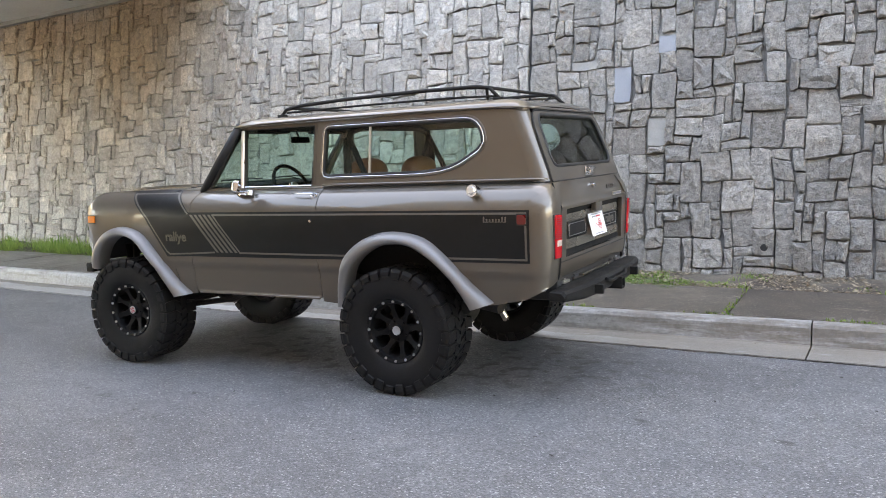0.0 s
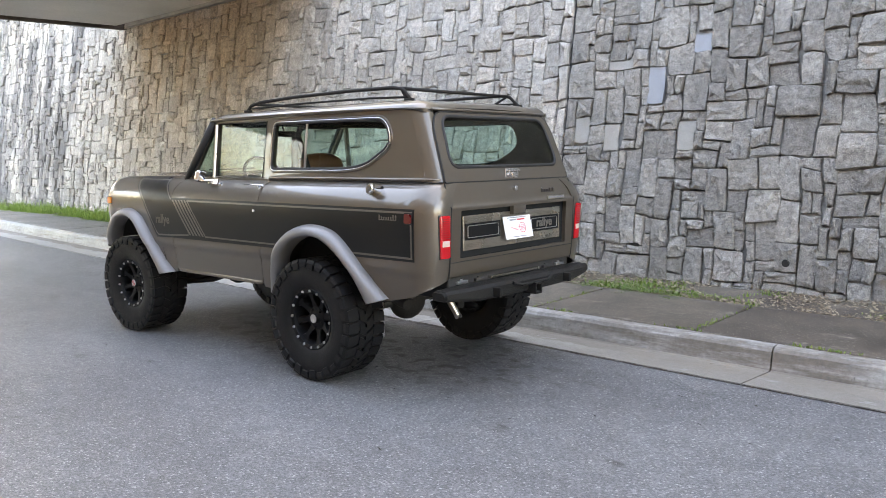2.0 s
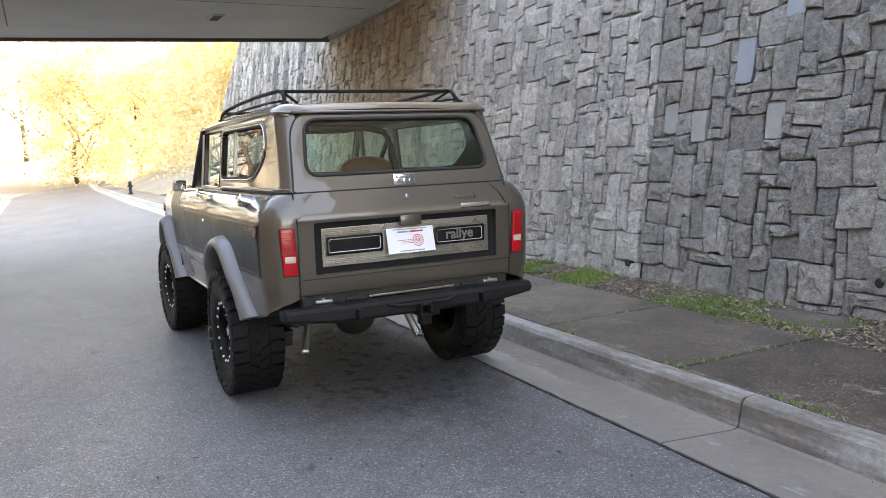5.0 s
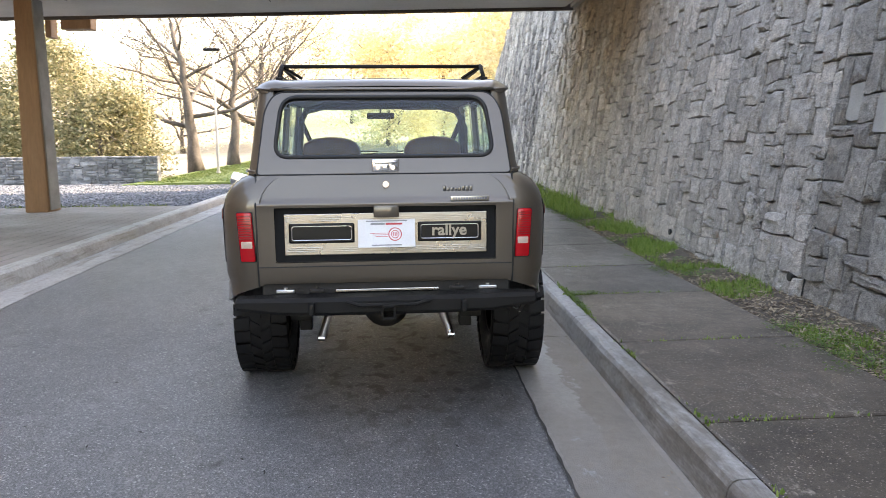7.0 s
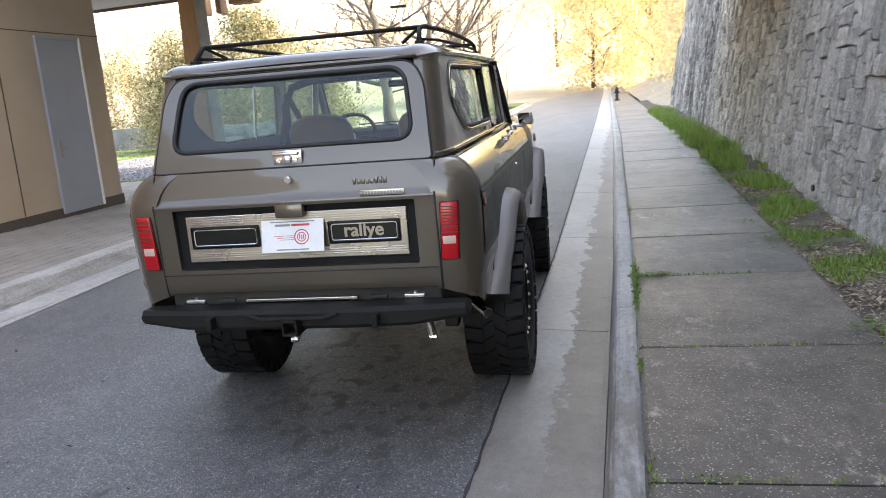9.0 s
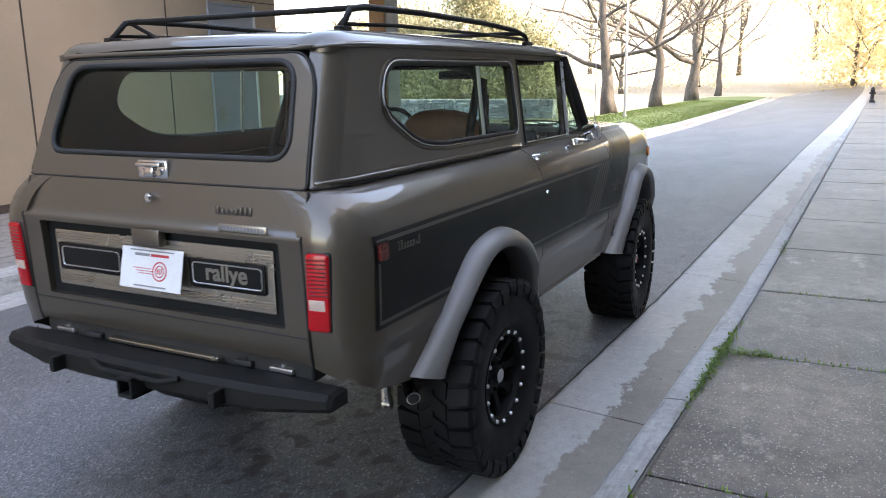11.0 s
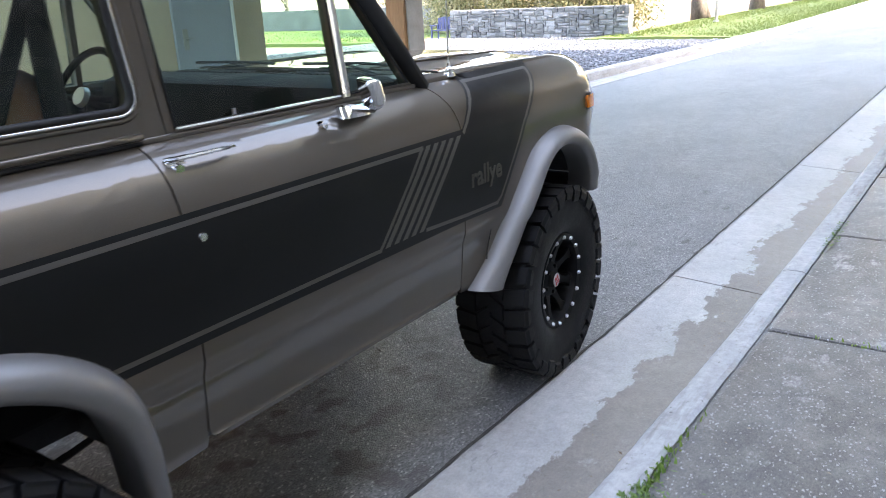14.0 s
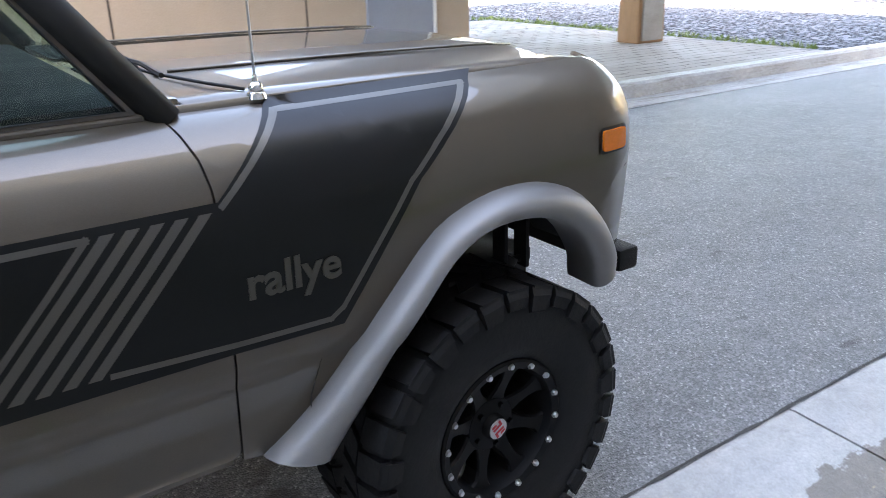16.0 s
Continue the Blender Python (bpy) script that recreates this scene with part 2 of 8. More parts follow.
def walk_mat(name, tint):
    """Old dark sidewalk concrete: brown grime, exposed pale grit, scuffed light patches."""
    m, n, l, p = principled(name)
    pos = n.new("ShaderNodeNewGeometry").outputs["Position"]
    broad = ramp(n, l, noise_tex(n, l, 1.3, 7, 0.68, pos), 0.33, 0.67)
    col = mix_rgb(n, l, broad, (0.046, 0.040, 0.034), (0.135, 0.122, 0.107))
    mid = ramp(n, l, noise_tex(n, l, 9, 6, 0.7, pos), 0.32, 0.68)
    col = mix_rgb(n, l, 1.0, col, mix_rgb(n, l, mid, (0.66, 0.66, 0.66), (1.28, 1.27, 1.26)), "MULTIPLY")
    fine = ramp(n, l, noise_tex(n, l, 95, 3, 0.75, pos), 0.3, 0.7)
    col = mix_rgb(n, l, 1.0, col, mix_rgb(n, l, fine, (0.62, 0.62, 0.62), (1.36, 1.36, 1.36)), "MULTIPLY")
    sx = n.new("ShaderNodeSeparateXYZ")
    l.new(pos, sx.inputs[0])
    edge = n.new("ShaderNodeMath")
    edge.operation = "MULTIPLY_ADD"
    edge.inputs[1].default_value = 2.2
    l.new(noise_tex(n, l, 0.9, 6, 0.7, pos), edge.inputs[0]), l.new(sx.outputs[0], edge.inputs[2])
    col = mix_rgb(n, l, ramp(n, l, edge.outputs[0], 0.2, 1.9), col, mix_rgb(n, l, 1.0, col, (0.62, 0.60, 0.58), "MULTIPLY"))
    scuff = ramp(n, l, noise_tex(n, l, 2.1, 9, 0.78, pos, (1.0, 1.6, 1)), 0.595, 0.66)
    col = mix_rgb(n, l, scuff, col, (0.20, 0.19, 0.175))
    vo = n.new("ShaderNodeTexVoronoi")
    vo.inputs["Scale"].default_value = 150
    l.new(pos, vo.inputs["Vector"])
    sep = n.new("ShaderNodeSeparateColor")
    l.new(vo.outputs["Color"], sep.inputs[0])
    col = mix_rgb(n, l, ramp(n, l, sep.outputs[0], 0.93, 0.985), col, (0.27, 0.262, 0.245))
    lot = n.new("ShaderNodeObjectInfo").outputs["Random"]
    col = mix_rgb(n, l, 1.0, col, mix_rgb(n, l, lot, tuple(c * 0.92 for c in tint), tuple(c * 1.1 for c in tint)), "MULTIPLY")
    l.new(col, p.inputs["Base Color"])
    p.inputs["Roughness"].default_value = 0.47
    p.inputs["Specular IOR Level"].default_value = 0.5
    bp = n.new("ShaderNodeBump")
    bp.inputs["Strength"].default_value, bp.inputs["Distance"].default_value = 0.35, 0.005
    l.new(noise_tex(n, l, 70, 6, 0.75, pos), bp.inputs["Height"])
    l.new(bp.outputs[0], p.inputs["Normal"])
    return m


def rubble_mat(name, shade):
    """Rough-split granite: speckled crystals, hackly relief, rust in places, and brown blotches by the bridge with the
    deck's shade painted in.
    """
    m, n, l, p = principled(name)
    geo = n.new("ShaderNodeNewGeometry")
    pos = geo.outputs["Position"]
    patch = ramp(n, l, noise_tex(n, l, 2.2, 6, 0.65, pos), 0.3, 0.7)
    grain = ramp(n, l, noise_tex(n, l, 120, 3, 0.75, pos), 0.32, 0.68)
    clump = ramp(n, l, noise_tex(n, l, 17, 7, 0.78, pos), 0.3, 0.7)
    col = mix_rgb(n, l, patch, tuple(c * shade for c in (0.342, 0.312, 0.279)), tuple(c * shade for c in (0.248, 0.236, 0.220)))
    col = mix_rgb(n, l, 1.0, col, mix_rgb(n, l, grain, (0.42, 0.42, 0.42), (1.65, 1.65, 1.65)), "MULTIPLY")
    col = mix_rgb(n, l, 1.0, col, mix_rgb(n, l, clump, (0.50, 0.50, 0.50), (1.40, 1.40, 1.40)), "MULTIPLY")
    ad, fr = n.new("ShaderNodeMath"), n.new("ShaderNodeMath")
    fr.operation = "FRACT"
    l.new(n.new("ShaderNodeObjectInfo").outputs["Random"], ad.inputs[0]), l.new(geo.outputs["Random Per Island"], ad.inputs[1])
    l.new(ad.outputs[0], fr.inputs[0])
    col = mix_rgb(n, l, 1.0, col, mix_rgb(n, l, fr.outputs[0], (0.78, 0.77, 0.76), (1.20, 1.19, 1.18)), "MULTIPLY")
    rust = ramp(n, l, noise_tex(n, l, 3.3, 4, 0.6, pos), 0.66, 0.78)
    col = mix_rgb(n, l, rust, col, (0.225, 0.15, 0.095))
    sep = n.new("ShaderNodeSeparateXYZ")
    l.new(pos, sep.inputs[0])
    # brown blotches along the deck's span; its shade is put into the colour
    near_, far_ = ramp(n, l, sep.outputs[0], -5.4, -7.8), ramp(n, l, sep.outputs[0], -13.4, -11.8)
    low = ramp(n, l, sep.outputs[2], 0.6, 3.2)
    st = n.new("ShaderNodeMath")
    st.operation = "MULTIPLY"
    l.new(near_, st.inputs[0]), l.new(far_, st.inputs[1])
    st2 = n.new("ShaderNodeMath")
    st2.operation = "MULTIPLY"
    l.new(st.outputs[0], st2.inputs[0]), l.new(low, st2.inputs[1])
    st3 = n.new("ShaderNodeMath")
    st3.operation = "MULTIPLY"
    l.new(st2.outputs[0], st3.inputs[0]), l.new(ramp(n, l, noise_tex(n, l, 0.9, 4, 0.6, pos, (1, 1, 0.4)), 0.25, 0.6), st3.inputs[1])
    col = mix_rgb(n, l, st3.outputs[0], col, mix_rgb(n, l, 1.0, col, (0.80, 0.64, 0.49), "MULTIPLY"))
    run = ramp(n, l, noise_tex(n, l, 1.5, 5, 0.7, pos, (1, 1, 0.07)), 0.44, 0.57)
    past = n.new("ShaderNodeMath")
    past.operation = "MULTIPLY"
    l.new(run, past.inputs[0]), l.new(ramp(n, l, sep.outputs[0], -13.6, -15.2), past.inputs[1])
    col = mix_rgb(n, l, past.outputs[0], col, mix_rgb(n, l, 1.0, col, (0.38, 0.385, 0.41), "MULTIPLY"))
    l.new(col, p.inputs["Base Color"])
    p.inputs["Roughness"].default_value = 0.85
    p.inputs["Specular IOR Level"].default_value = 0.35
    b1, b2 = n.new("ShaderNodeBump"), n.new("ShaderNodeBump")
    b1.inputs["Strength"].default_value, b1.inputs["Distance"].default_value = 1.0, 0.045
    b2.inputs["Strength"].default_value, b2.inputs["Distance"].default_value = 1.0, 0.022
    l.new(noise_tex(n, l, 11, 7, 0.62, pos), b1.inputs["Height"])
    l.new(noise_tex(n, l, 34, 6, 0.78, pos), b2.inputs["Height"])
    l.new(b1.outputs[0], b2.inputs["Normal"])
    l.new(b2.outputs[0], p.inputs["Normal"])
    return m


M_ASPHALT = asphalt_mat()
M_CONC = gutter_mat()
M_KERB = kerb_mat()
M_WALK = walk_mat("sidewalk_concrete", (1.16, 1.15, 1.14))
M_WALK_B = walk_mat("brown_sidewalk_concrete", (1.30, 1.16, 1.02))
M_SEAM = surface("open_seam", (0.03, 0.028, 0.026), (0.06, 0.055, 0.05), 0.95, 0, 4, 60, 0.3, 0.4)
M_APRON = surface("apron_concrete", (0.26, 0.235, 0.21), (0.20, 0.18, 0.16), 0.75, 0, 0.8, 70, 0.15, 0.12)
# stone is darker right of the joint; the wall's light gradient is painted in too
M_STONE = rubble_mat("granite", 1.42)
M_STONE_B = rubble_mat("darkened_granite", 0.95)
M_PALE = surface("sawn_granite", (0.255, 0.265, 0.285), (0.215, 0.225, 0.245), 0.75, 0, 4, 110, 0.12, 0.1)
M_TAN = surface("weathered_granite", (0.30, 0.285, 0.26), (0.24, 0.225, 0.205), 0.8, 0, 3, 90, 0.2, 0.3)
M_MORTAR = surface("joint_mortar", (0.085, 0.082, 0.077), (0.26, 0.252, 0.236), 0.95, 0, 1.6, 60, 0.3, 0.5)
M_DECK = surface("deck_concrete", (0.56, 0.54, 0.50), (0.50, 0.48, 0.44), 0.8, 0, 0.5, 30, 0.08, 0.08)
M_FASCIA = surface("dark_fascia", (0.06, 0.045, 0.035), (0.08, 0.06, 0.05), 0.7, 0, 2, 40, 0.2, 0.1)
M_STUCCO = surface("tan_stucco", (0.47, 0.36, 0.265), (0.42, 0.325, 0.24), 0.85, 0, 0.7, 60, 0.08, 0.15)
M_DOOR = surface("grey_steel_door", (0.28, 0.30, 0.34), (0.25, 0.27, 0.31), 0.45, 0, 1, 50, 0.04, 0.02)
M_WHITE = plain("white_trim", (0.75, 0.74, 0.72), 0.5)
M_POST = surface("brown_post", (0.33, 0.18, 0.09), (0.27, 0.145, 0.07), 0.6, 0, 3, 30, 0.12, 0.08, stretch=(1, 1, 0.15))
M_GRAVEL = surface("slate_gravel", (0.085, 0.098, 0.118), (0.145, 0.160, 0.182), 0.75, 0, 9, 30, 0.25, 0.5, 25, vary=0.45)
M_GRASS = leaf_mat("grass_blades", (0.10, 0.20, 0.03), (0.27, 0.36, 0.085), 0.35)
M_GREYWALL = surface("grey_concrete", (0.17, 0.17, 0.175), (0.12, 0.12, 0.125), 0.85, 0, 1.5, 40, 0.15, 0.2)
M_LAWNBLADE = leaf_mat("lawn_blades", (0.085, 0.14, 0.028), (0.17, 0.21, 0.06), 0.3)
M_LAWN = surface("lawn_soil", (0.085, 0.135, 0.03), (0.125, 0.165, 0.045), 0.9, 0, 1.5, 25, 0.35, 0.6)
M_SOIL = surface("leaf_litter_soil", (0.065, 0.050, 0.037), (0.125, 0.10, 0.075), 0.95, 0, 3, 60, 0.5, 0.8)
M_LITTER = leaf_mat("dry_leaf", (0.11, 0.065, 0.035), (0.40, 0.32, 0.22), 0.12)
M_LEDGE = surface("grey_ledgestone", (0.20, 0.205, 0.21), (0.115, 0.12, 0.125), 0.85, 0, 2, 50, 0.35, 0.5, vary=0.35)
M_BARK = surface("bark", (0.125, 0.108, 0.092), (0.06, 0.052, 0.045), 0.9, 0, 3, 25, 0.35, 0.9, 18, stretch=(1, 1, 0.25))
M_BUSH = leaf_mat("rhododendron_leaf", (0.085, 0.10, 0.04), (0.44, 0.39, 0.23), 0.42)
M_GOLD = leaf_mat("golden_leaf", (0.66, 0.54, 0.29), (0.85, 0.78, 0.55), 0.5)
M_GREENLEAF = leaf_mat("spring_leaf", (0.50, 0.46, 0.28), (0.70, 0.64, 0.46), 0.5)
M_GALV = plain("galvanised_steel", (0.42, 0.43, 0.45), 0.4, 0.7)
M_GROUND = surface("far_ground", (0.30, 0.25, 0.18), (0.38, 0.33, 0.25), 0.95, 0, 0.2, 5, 0.2, 0.3)

# ---- building helpers ----
def mesh_of(name, bm, material, smooth=False):
    me = bpy.data.meshes.new(name)
    bm.normal_update()
    for e in bm.edges:
        if e.is_boundary:
            e.smooth = False
    bm.to_mesh(me)
    bm.free()
    for mm in (material if isinstance(material, (list, tuple)) else [material]):
        me.materials.append(mm)
    if smooth:
        me.shade_smooth()
    return me


def part(name, bm, material, parent=None, label="", smooth=False, angle=None):
    """Links a bmesh, or a mesh that exists, as one object under a thing or a part."""
    me = bm if isinstance(bm, bpy.types.Mesh) else mesh_of(name, bm, material, smooth or angle is not None)
    ob = new(name, me)
    if parent is not None:
        ob.parent = parent
    if angle is not None:
        me.set_sharp_from_angle(angle=radians(angle))
    if label:
        ob["label"] = label
    return ob


def box(bm, x0, x1, y0, y1, z0, z1, bevel=0.0, m=None):
    r = bmesh.ops.create_cube(bm, size=1.0)
    vs = r["verts"]
    for v in vs:
        v.co = Vector(((x0 + x1) / 2 + v.co.x * (x1 - x0), (y0 + y1) / 2 + v.co.y * (y1 - y0), (z0 + z1) / 2 + v.co.z * (z1 - z0)))
    if m is not None:
        bmesh.ops.transform(bm, matrix=m, verts=vs)
    if bevel:
        es = list({e for v in vs for e in v.link_edges})
        bmesh.ops.bevel(bm, geom=es, offset=bevel, segments=2, profile=0.5, affect="EDGES")
    return bm


def rod(bm, a, b, r0, r1=None, seg=12, caps=True):
    a, b = Vector(a), Vector(b)
    d = b - a
    rot = d.to_track_quat("Z", "Y").to_matrix().to_4x4()
    bmesh.ops.create_cone(bm, cap_ends=caps, segments=seg, radius1=r0, radius2=r0 if r1 is None else r1, depth=d.length, matrix=Matrix.Translation((a + b) / 2) @ rot)
    return bm


def tube(bm, pts, r, seg=8, closed=False, flat=1.0):
    """A round bar along points; r may be a list. flat squeezes it in z."""
    pts = [Vector(p) for p in pts]
    n = len(pts)
    rings = []
    for i, p in enumerate(pts):
        a = pts[(i - 1) % n] if (closed or i > 0) else p
        c = pts[(i + 1) % n] if (closed or i < n - 1) else p
        t = (c - a).normalized()
        up = Vector((0, 0, 1)) if abs(t.z) < 0.95 else Vector((1, 0, 0))
        s = t.cross(up).normalized()
        u = s.cross(t)
        ri = r[i] if isinstance(r, (list, tuple)) else r
        rings.append([bm.verts.new(p + s * ri * math.cos(k * math.tau / seg) + u * ri * flat * math.sin(k * math.tau / seg)) for k in range(seg)])
    for i in range(n if closed else n - 1):
        a, b = rings[i], rings[(i + 1) % n]
        for k in range(seg):
            bm.faces.new((a[k], a[(k + 1) % seg], b[(k + 1) % seg], b[k]))
    if not closed:
        bm.faces.new(rings[0][::-1]), bm.faces.new(rings[-1])
    return bm


def revolve(bm, prof, seg=48, axis="Y", close=False):
    """Turns a profile of (radius, along) round an axis."""
    rings = []
    for k in range(seg):
        a = k * math.tau / seg
        rings.append([bm.verts.new((r * math.cos(a), w, r * math.sin(a)) if axis == "Y" else (r * math.cos(a), r * math.sin(a), w)) for r, w in prof])
    m = len(prof)
    for k in range(seg):
        a, b = rings[k], rings[(k + 1) % seg]
        for i in range(m if close else m - 1):
            j = (i + 1) % m
            bm.faces.new((a[i], a[j], b[j], b[i]))
    return bm


def lerp(x, table):
    if x <= table[0][0]:
        return table[0][1]
    for (a, va), (b, vb) in zip(table, table[1:]):
        if x <= b:
            return va + (vb - va) * (x - a) / (b - a)
    return table[-1][1]


def rounded(pts, r, seg=5):
    """A closed polygon with its corners rounded; r may be a list of radii."""
    out, n = [], len(pts)
    for i in range(n):
        p, a, b = Vector(pts[i]), Vector(pts[i - 1]), Vector(pts[(i + 1) % n])
        ri = r[i] if isinstance(r, (list, tuple)) else r
        if ri <= 0:
            out.append(tuple(p))
            continue
        u, w = (a - p).normalized(), (b - p).normalized()
        d = min(ri, (a - p).length * 0.49, (b - p).length * 0.49)
        p0, p1 = p + u * d, p + w * d
        for k in range(seg + 1):
            t = k / seg
            q = p0 * (1 - t) ** 2 + p * 2 * t * (1 - t) + p1 * t * t
            out.append(tuple(q))
    return out


def sheet(outer, holes=(), cut_s=(), cut_z=()):
    """A flat sheet in x and z with holes, cut along lines so that it can be bent."""
    bm = bmesh.new()
    edges = []
    for loop in (outer, *holes):
        vs = [bm.verts.new((s, 0, z)) for s, z in loop]
        edges += [bm.edges.new((vs[i - 1], vs[i])) for i in range(len(vs))]
    bmesh.ops.triangle_fill(bm, use_beauty=True, use_dissolve=False, edges=edges)
    for s in cut_s:
        bmesh.ops.bisect_plane(bm, geom=bm.verts[:] + bm.edges[:] + bm.faces[:], plane_co=(s, 0, 0), plane_no=(1, 0, 0))
    for z in cut_z:
        bmesh.ops.bisect_plane(bm, geom=bm.verts[:] + bm.edges[:] + bm.faces[:], plane_co=(0, 0, z), plane_no=(0, 0, 1))
    return bm


def steps(a, b, d):
    k = max(1, int(math.ceil((b - a) / d)))
    return [a + (b - a) * i / k for i in range(k + 1)]


# ---- the street ----
SLOPE = -0.034


def gz(x):
    """How far the street drops ahead of the parked car, and climbs at its far end."""
    d = 0.0 if x > -3 else 0.013 * (max(x, -31) + 3)
    if x < -76:
        d += 0.06 * (-76 - x)
    return d


def ry(x, v):
    """The world's y of a line that lies v to the wall's side of the car's axis and follows the kerb."""
    return v + SLOPE * max(x, -3.0) - 0.0255 * (min(max(x, -14.0), -3.0) + 3.0) - 0.018 * min(0.0, x + 14.0)


def gr(x):
    """Level of the street on the wall's side, raised a little ahead so that the kerb fits the camera's view."""
    if x > -3:
        return 0.0
    d = 0.015 * (-3 - max(x, -14.0)) + 0.006 * (max(min(x, -14.0), -31.0) + 14.0)
    return d + (0.06 * (-76 - x) if x < -76 else 0.0)


def strip(bm, xs, section, base=None, line=ry, closed=False):
    """Runs a section of (v, z) along the street."""
    base = base or (gr if line is ry else gz)
    prev = None
    for x in xs:
        ring = [bm.verts.new((x, line(x, v), z + base(x))) for v, z in section]
        if prev:
            k = len(ring)
            for i in range(k if closed else k - 1):
                j = (i + 1) % k
                bm.faces.new((prev[i], prev[j], ring[j], ring[i]))
        elif closed:
            bm.faces.new(ring[::-1])
        prev = ring
    if closed:
        bm.faces.new(prev)
    bmesh.ops.recalc_face_normals(bm, faces=bm.faces[:])
    return bm


def left_line(x, v):
    """The far side of the road, which runs with the car's axis."""
    return v + 0.008 * x


XFAR = [30, 20, 12] + [8 - i for i in range(46)] + [-40, -45, -50, -56, -63, -70, -80, -90, -105, -120]
GE, KF, KB, WB = 0.868, 1.44, 1.585, 2.89     # gutter edge, kerb face, kerb back, back of the sidewalk at x = 0
LK = -3.93                                    # foot of the far kerb

# the road runs from one gutter to the other
bm = bmesh.new()
prev = None
for x in XFAR:
    y0, y1 = left_line(x, LK) + 0.40, ry(x, GE)
    ring = [bm.verts.new((x, y0 + (y1 - y0) * i / 6, gz(x) + (gr(x) - gz(x)) * i / 6 - 0.004)) for i in range(7)]
    if prev:
        for i in range(6):
            bm.faces.new((prev[i], prev[i + 1], ring[i + 1], ring[i]))
    prev = ring
bmesh.ops.recalc_face_normals(bm, faces=bm.faces[:])
tagged(part("road", bm, M_ASPHALT), "worn grey asphalt road with faint stains", "road", kind="structure")

# ground sheet under and around all of it
bm = bmesh.new()
gx = [400, 200, 80, 30, 10, 0, -10, -20, -30, -36, -42, -48, -56, -66, -80, -100, -130, -180, -260, -420]
gy = [-420, -200, -100, -60, -40, -28, -18, -10, -5, 0, 5, 10, 20, 40, 90, 200, 420]
grid = []
for x in gx:
    row = []
    for y in gy:
        rise = 0.0
        if x < -76:
            rise = min(26.0, (-76 - x) * 0.14)
        row.append(bm.verts.new((x, y, gz(max(x, -76)) - 0.22 + rise)))
    grid.append(row)
for i in range(len(gx) - 1):
    for j in range(len(gy) - 1):
        bm.faces.new((grid[i][j], grid[i][j + 1], grid[i + 1][j + 1], grid[i + 1][j]))
bmesh.ops.recalc_face_normals(bm, faces=bm.faces[:])
tagged(part("ground", bm, M_GROUND), "bright dry ground and slope beyond the road", "ground", kind="structure")

# kerb and gutter on the wall's side, cast in lengths of about three metres
JOINTS = [8.45, 5.38, 2.315, -0.70, -3.84, -6.9, -9.95, -13.0, -16.1, -19.2, -22.2, -25.3, -28.4, -34.5, -46]
gutter = new("gutter")
tagged(gutter, "pale concrete gutter pan with damp stains", "gutter", kind="structure")
kerb = new("kerb")
tagged(kerb, "weathered concrete kerb with open joints", "kerb", kind="structure")
for a, b in zip([20] + JOINTS, JOINTS + [-90]):
    bm = bmesh.new()
    xs = [a - 0.006, a - 0.02] + [x for x in steps(b, a, 0.055 if -12 < b < 6 else 1.0)[::-1] if b + 0.05 < x < a - 0.05] + [b + 0.02, b + 0.006]
    strip(bm, xs, [(GE, -0.12), (GE, 0.0), (GE + 0.02, 0.004), (KF - 0.05, -0.028), (KF - 0.02, -0.022), (KF - 0.018, -0.12)], closed=True)
    for v in bm.verts:
        if -12 < v.co.x < 9 and v.co.z > -0.05:
            v.co.z += 0.003 * noise.noise(v.co * 3)
            if v.co.y - ry(v.co.x, 0.0) < GE + 0.03:
                v.co.y += 0.010 * noise.noise(Vector((v.co.x * 6, 1, 0))) + 0.006 * noise.noise(Vector((v.co.x * 21, 1, 0)))
    part("gutter_pan", bm, M_CONC, gutter)
    bm = bmesh.new()
    strip(bm, xs, [(KF - 0.018, -0.12), (KF - 0.016, -0.02), (KF + 0.012, 0.105), (KF + 0.03, 0.13), (KF + 0.05, 0.138), (KB - 0.02, 0.141), (KB, 0.134), (KB, -0.12)], closed=True)
    for v in bm.verts:
        if -12 < v.co.x < 9 and v.co.z > 0.05:
            w = noise.noise(Vector((v.co.x * 2.2, v.co.y * 9, v.co.z * 30)))
            chip = max(0.0, noise.noise(Vector((v.co.x * 11, v.co.y * 14, 3))) - 0.25)
            v.co.y += 0.004 * w + 0.012 * chip
            v.co.z += 0.002 * w - 0.016 * chip
    part("kerb_stone", bm, M_KERB, kerb)

# sidewalk bed and soil strip
bm = bmesh.new()
strip(bm, steps(-90, 20, 2.0)[::-1], [(KB, -0.12), (KB, 0.118), (WB + 0.01, 0.118), (WB + 0.01, -0.12)], closed=True)
tagged(part("sidewalk_bed", bm, M_MORTAR), "dark bed below the sidewalk slabs", "sidewalk bed", kind="structure")
bm = bmesh.new()
xs = steps(-40, 14, 0.16)[::-1]
rows = []
for x in xs:
    r = []
    for v in steps(WB + 0.005, WB + 0.85, 0.1):
        h = 0.125 + 0.12 * (v - WB) + 0.03 * noise.noise(Vector((x * 2.3, v * 3, 0))) * min(1, (v - WB) * 6)
        r.append(bm.verts.new((x, ry(x, v), h + gr(x))))
    rows.append(r)
for a, b in zip(rows, rows[1:]):
    for i in range(len(a) - 1):
        bm.faces.new((a[i], a[i + 1], b[i + 1], b[i]))
bmesh.ops.recalc_face_normals(bm, faces=bm.faces[:])
tagged(part("verge", bm, M_SOIL, smooth=True), "narrow verge of bare soil and dead leaves at the foot of the wall", "verge", kind="structure")

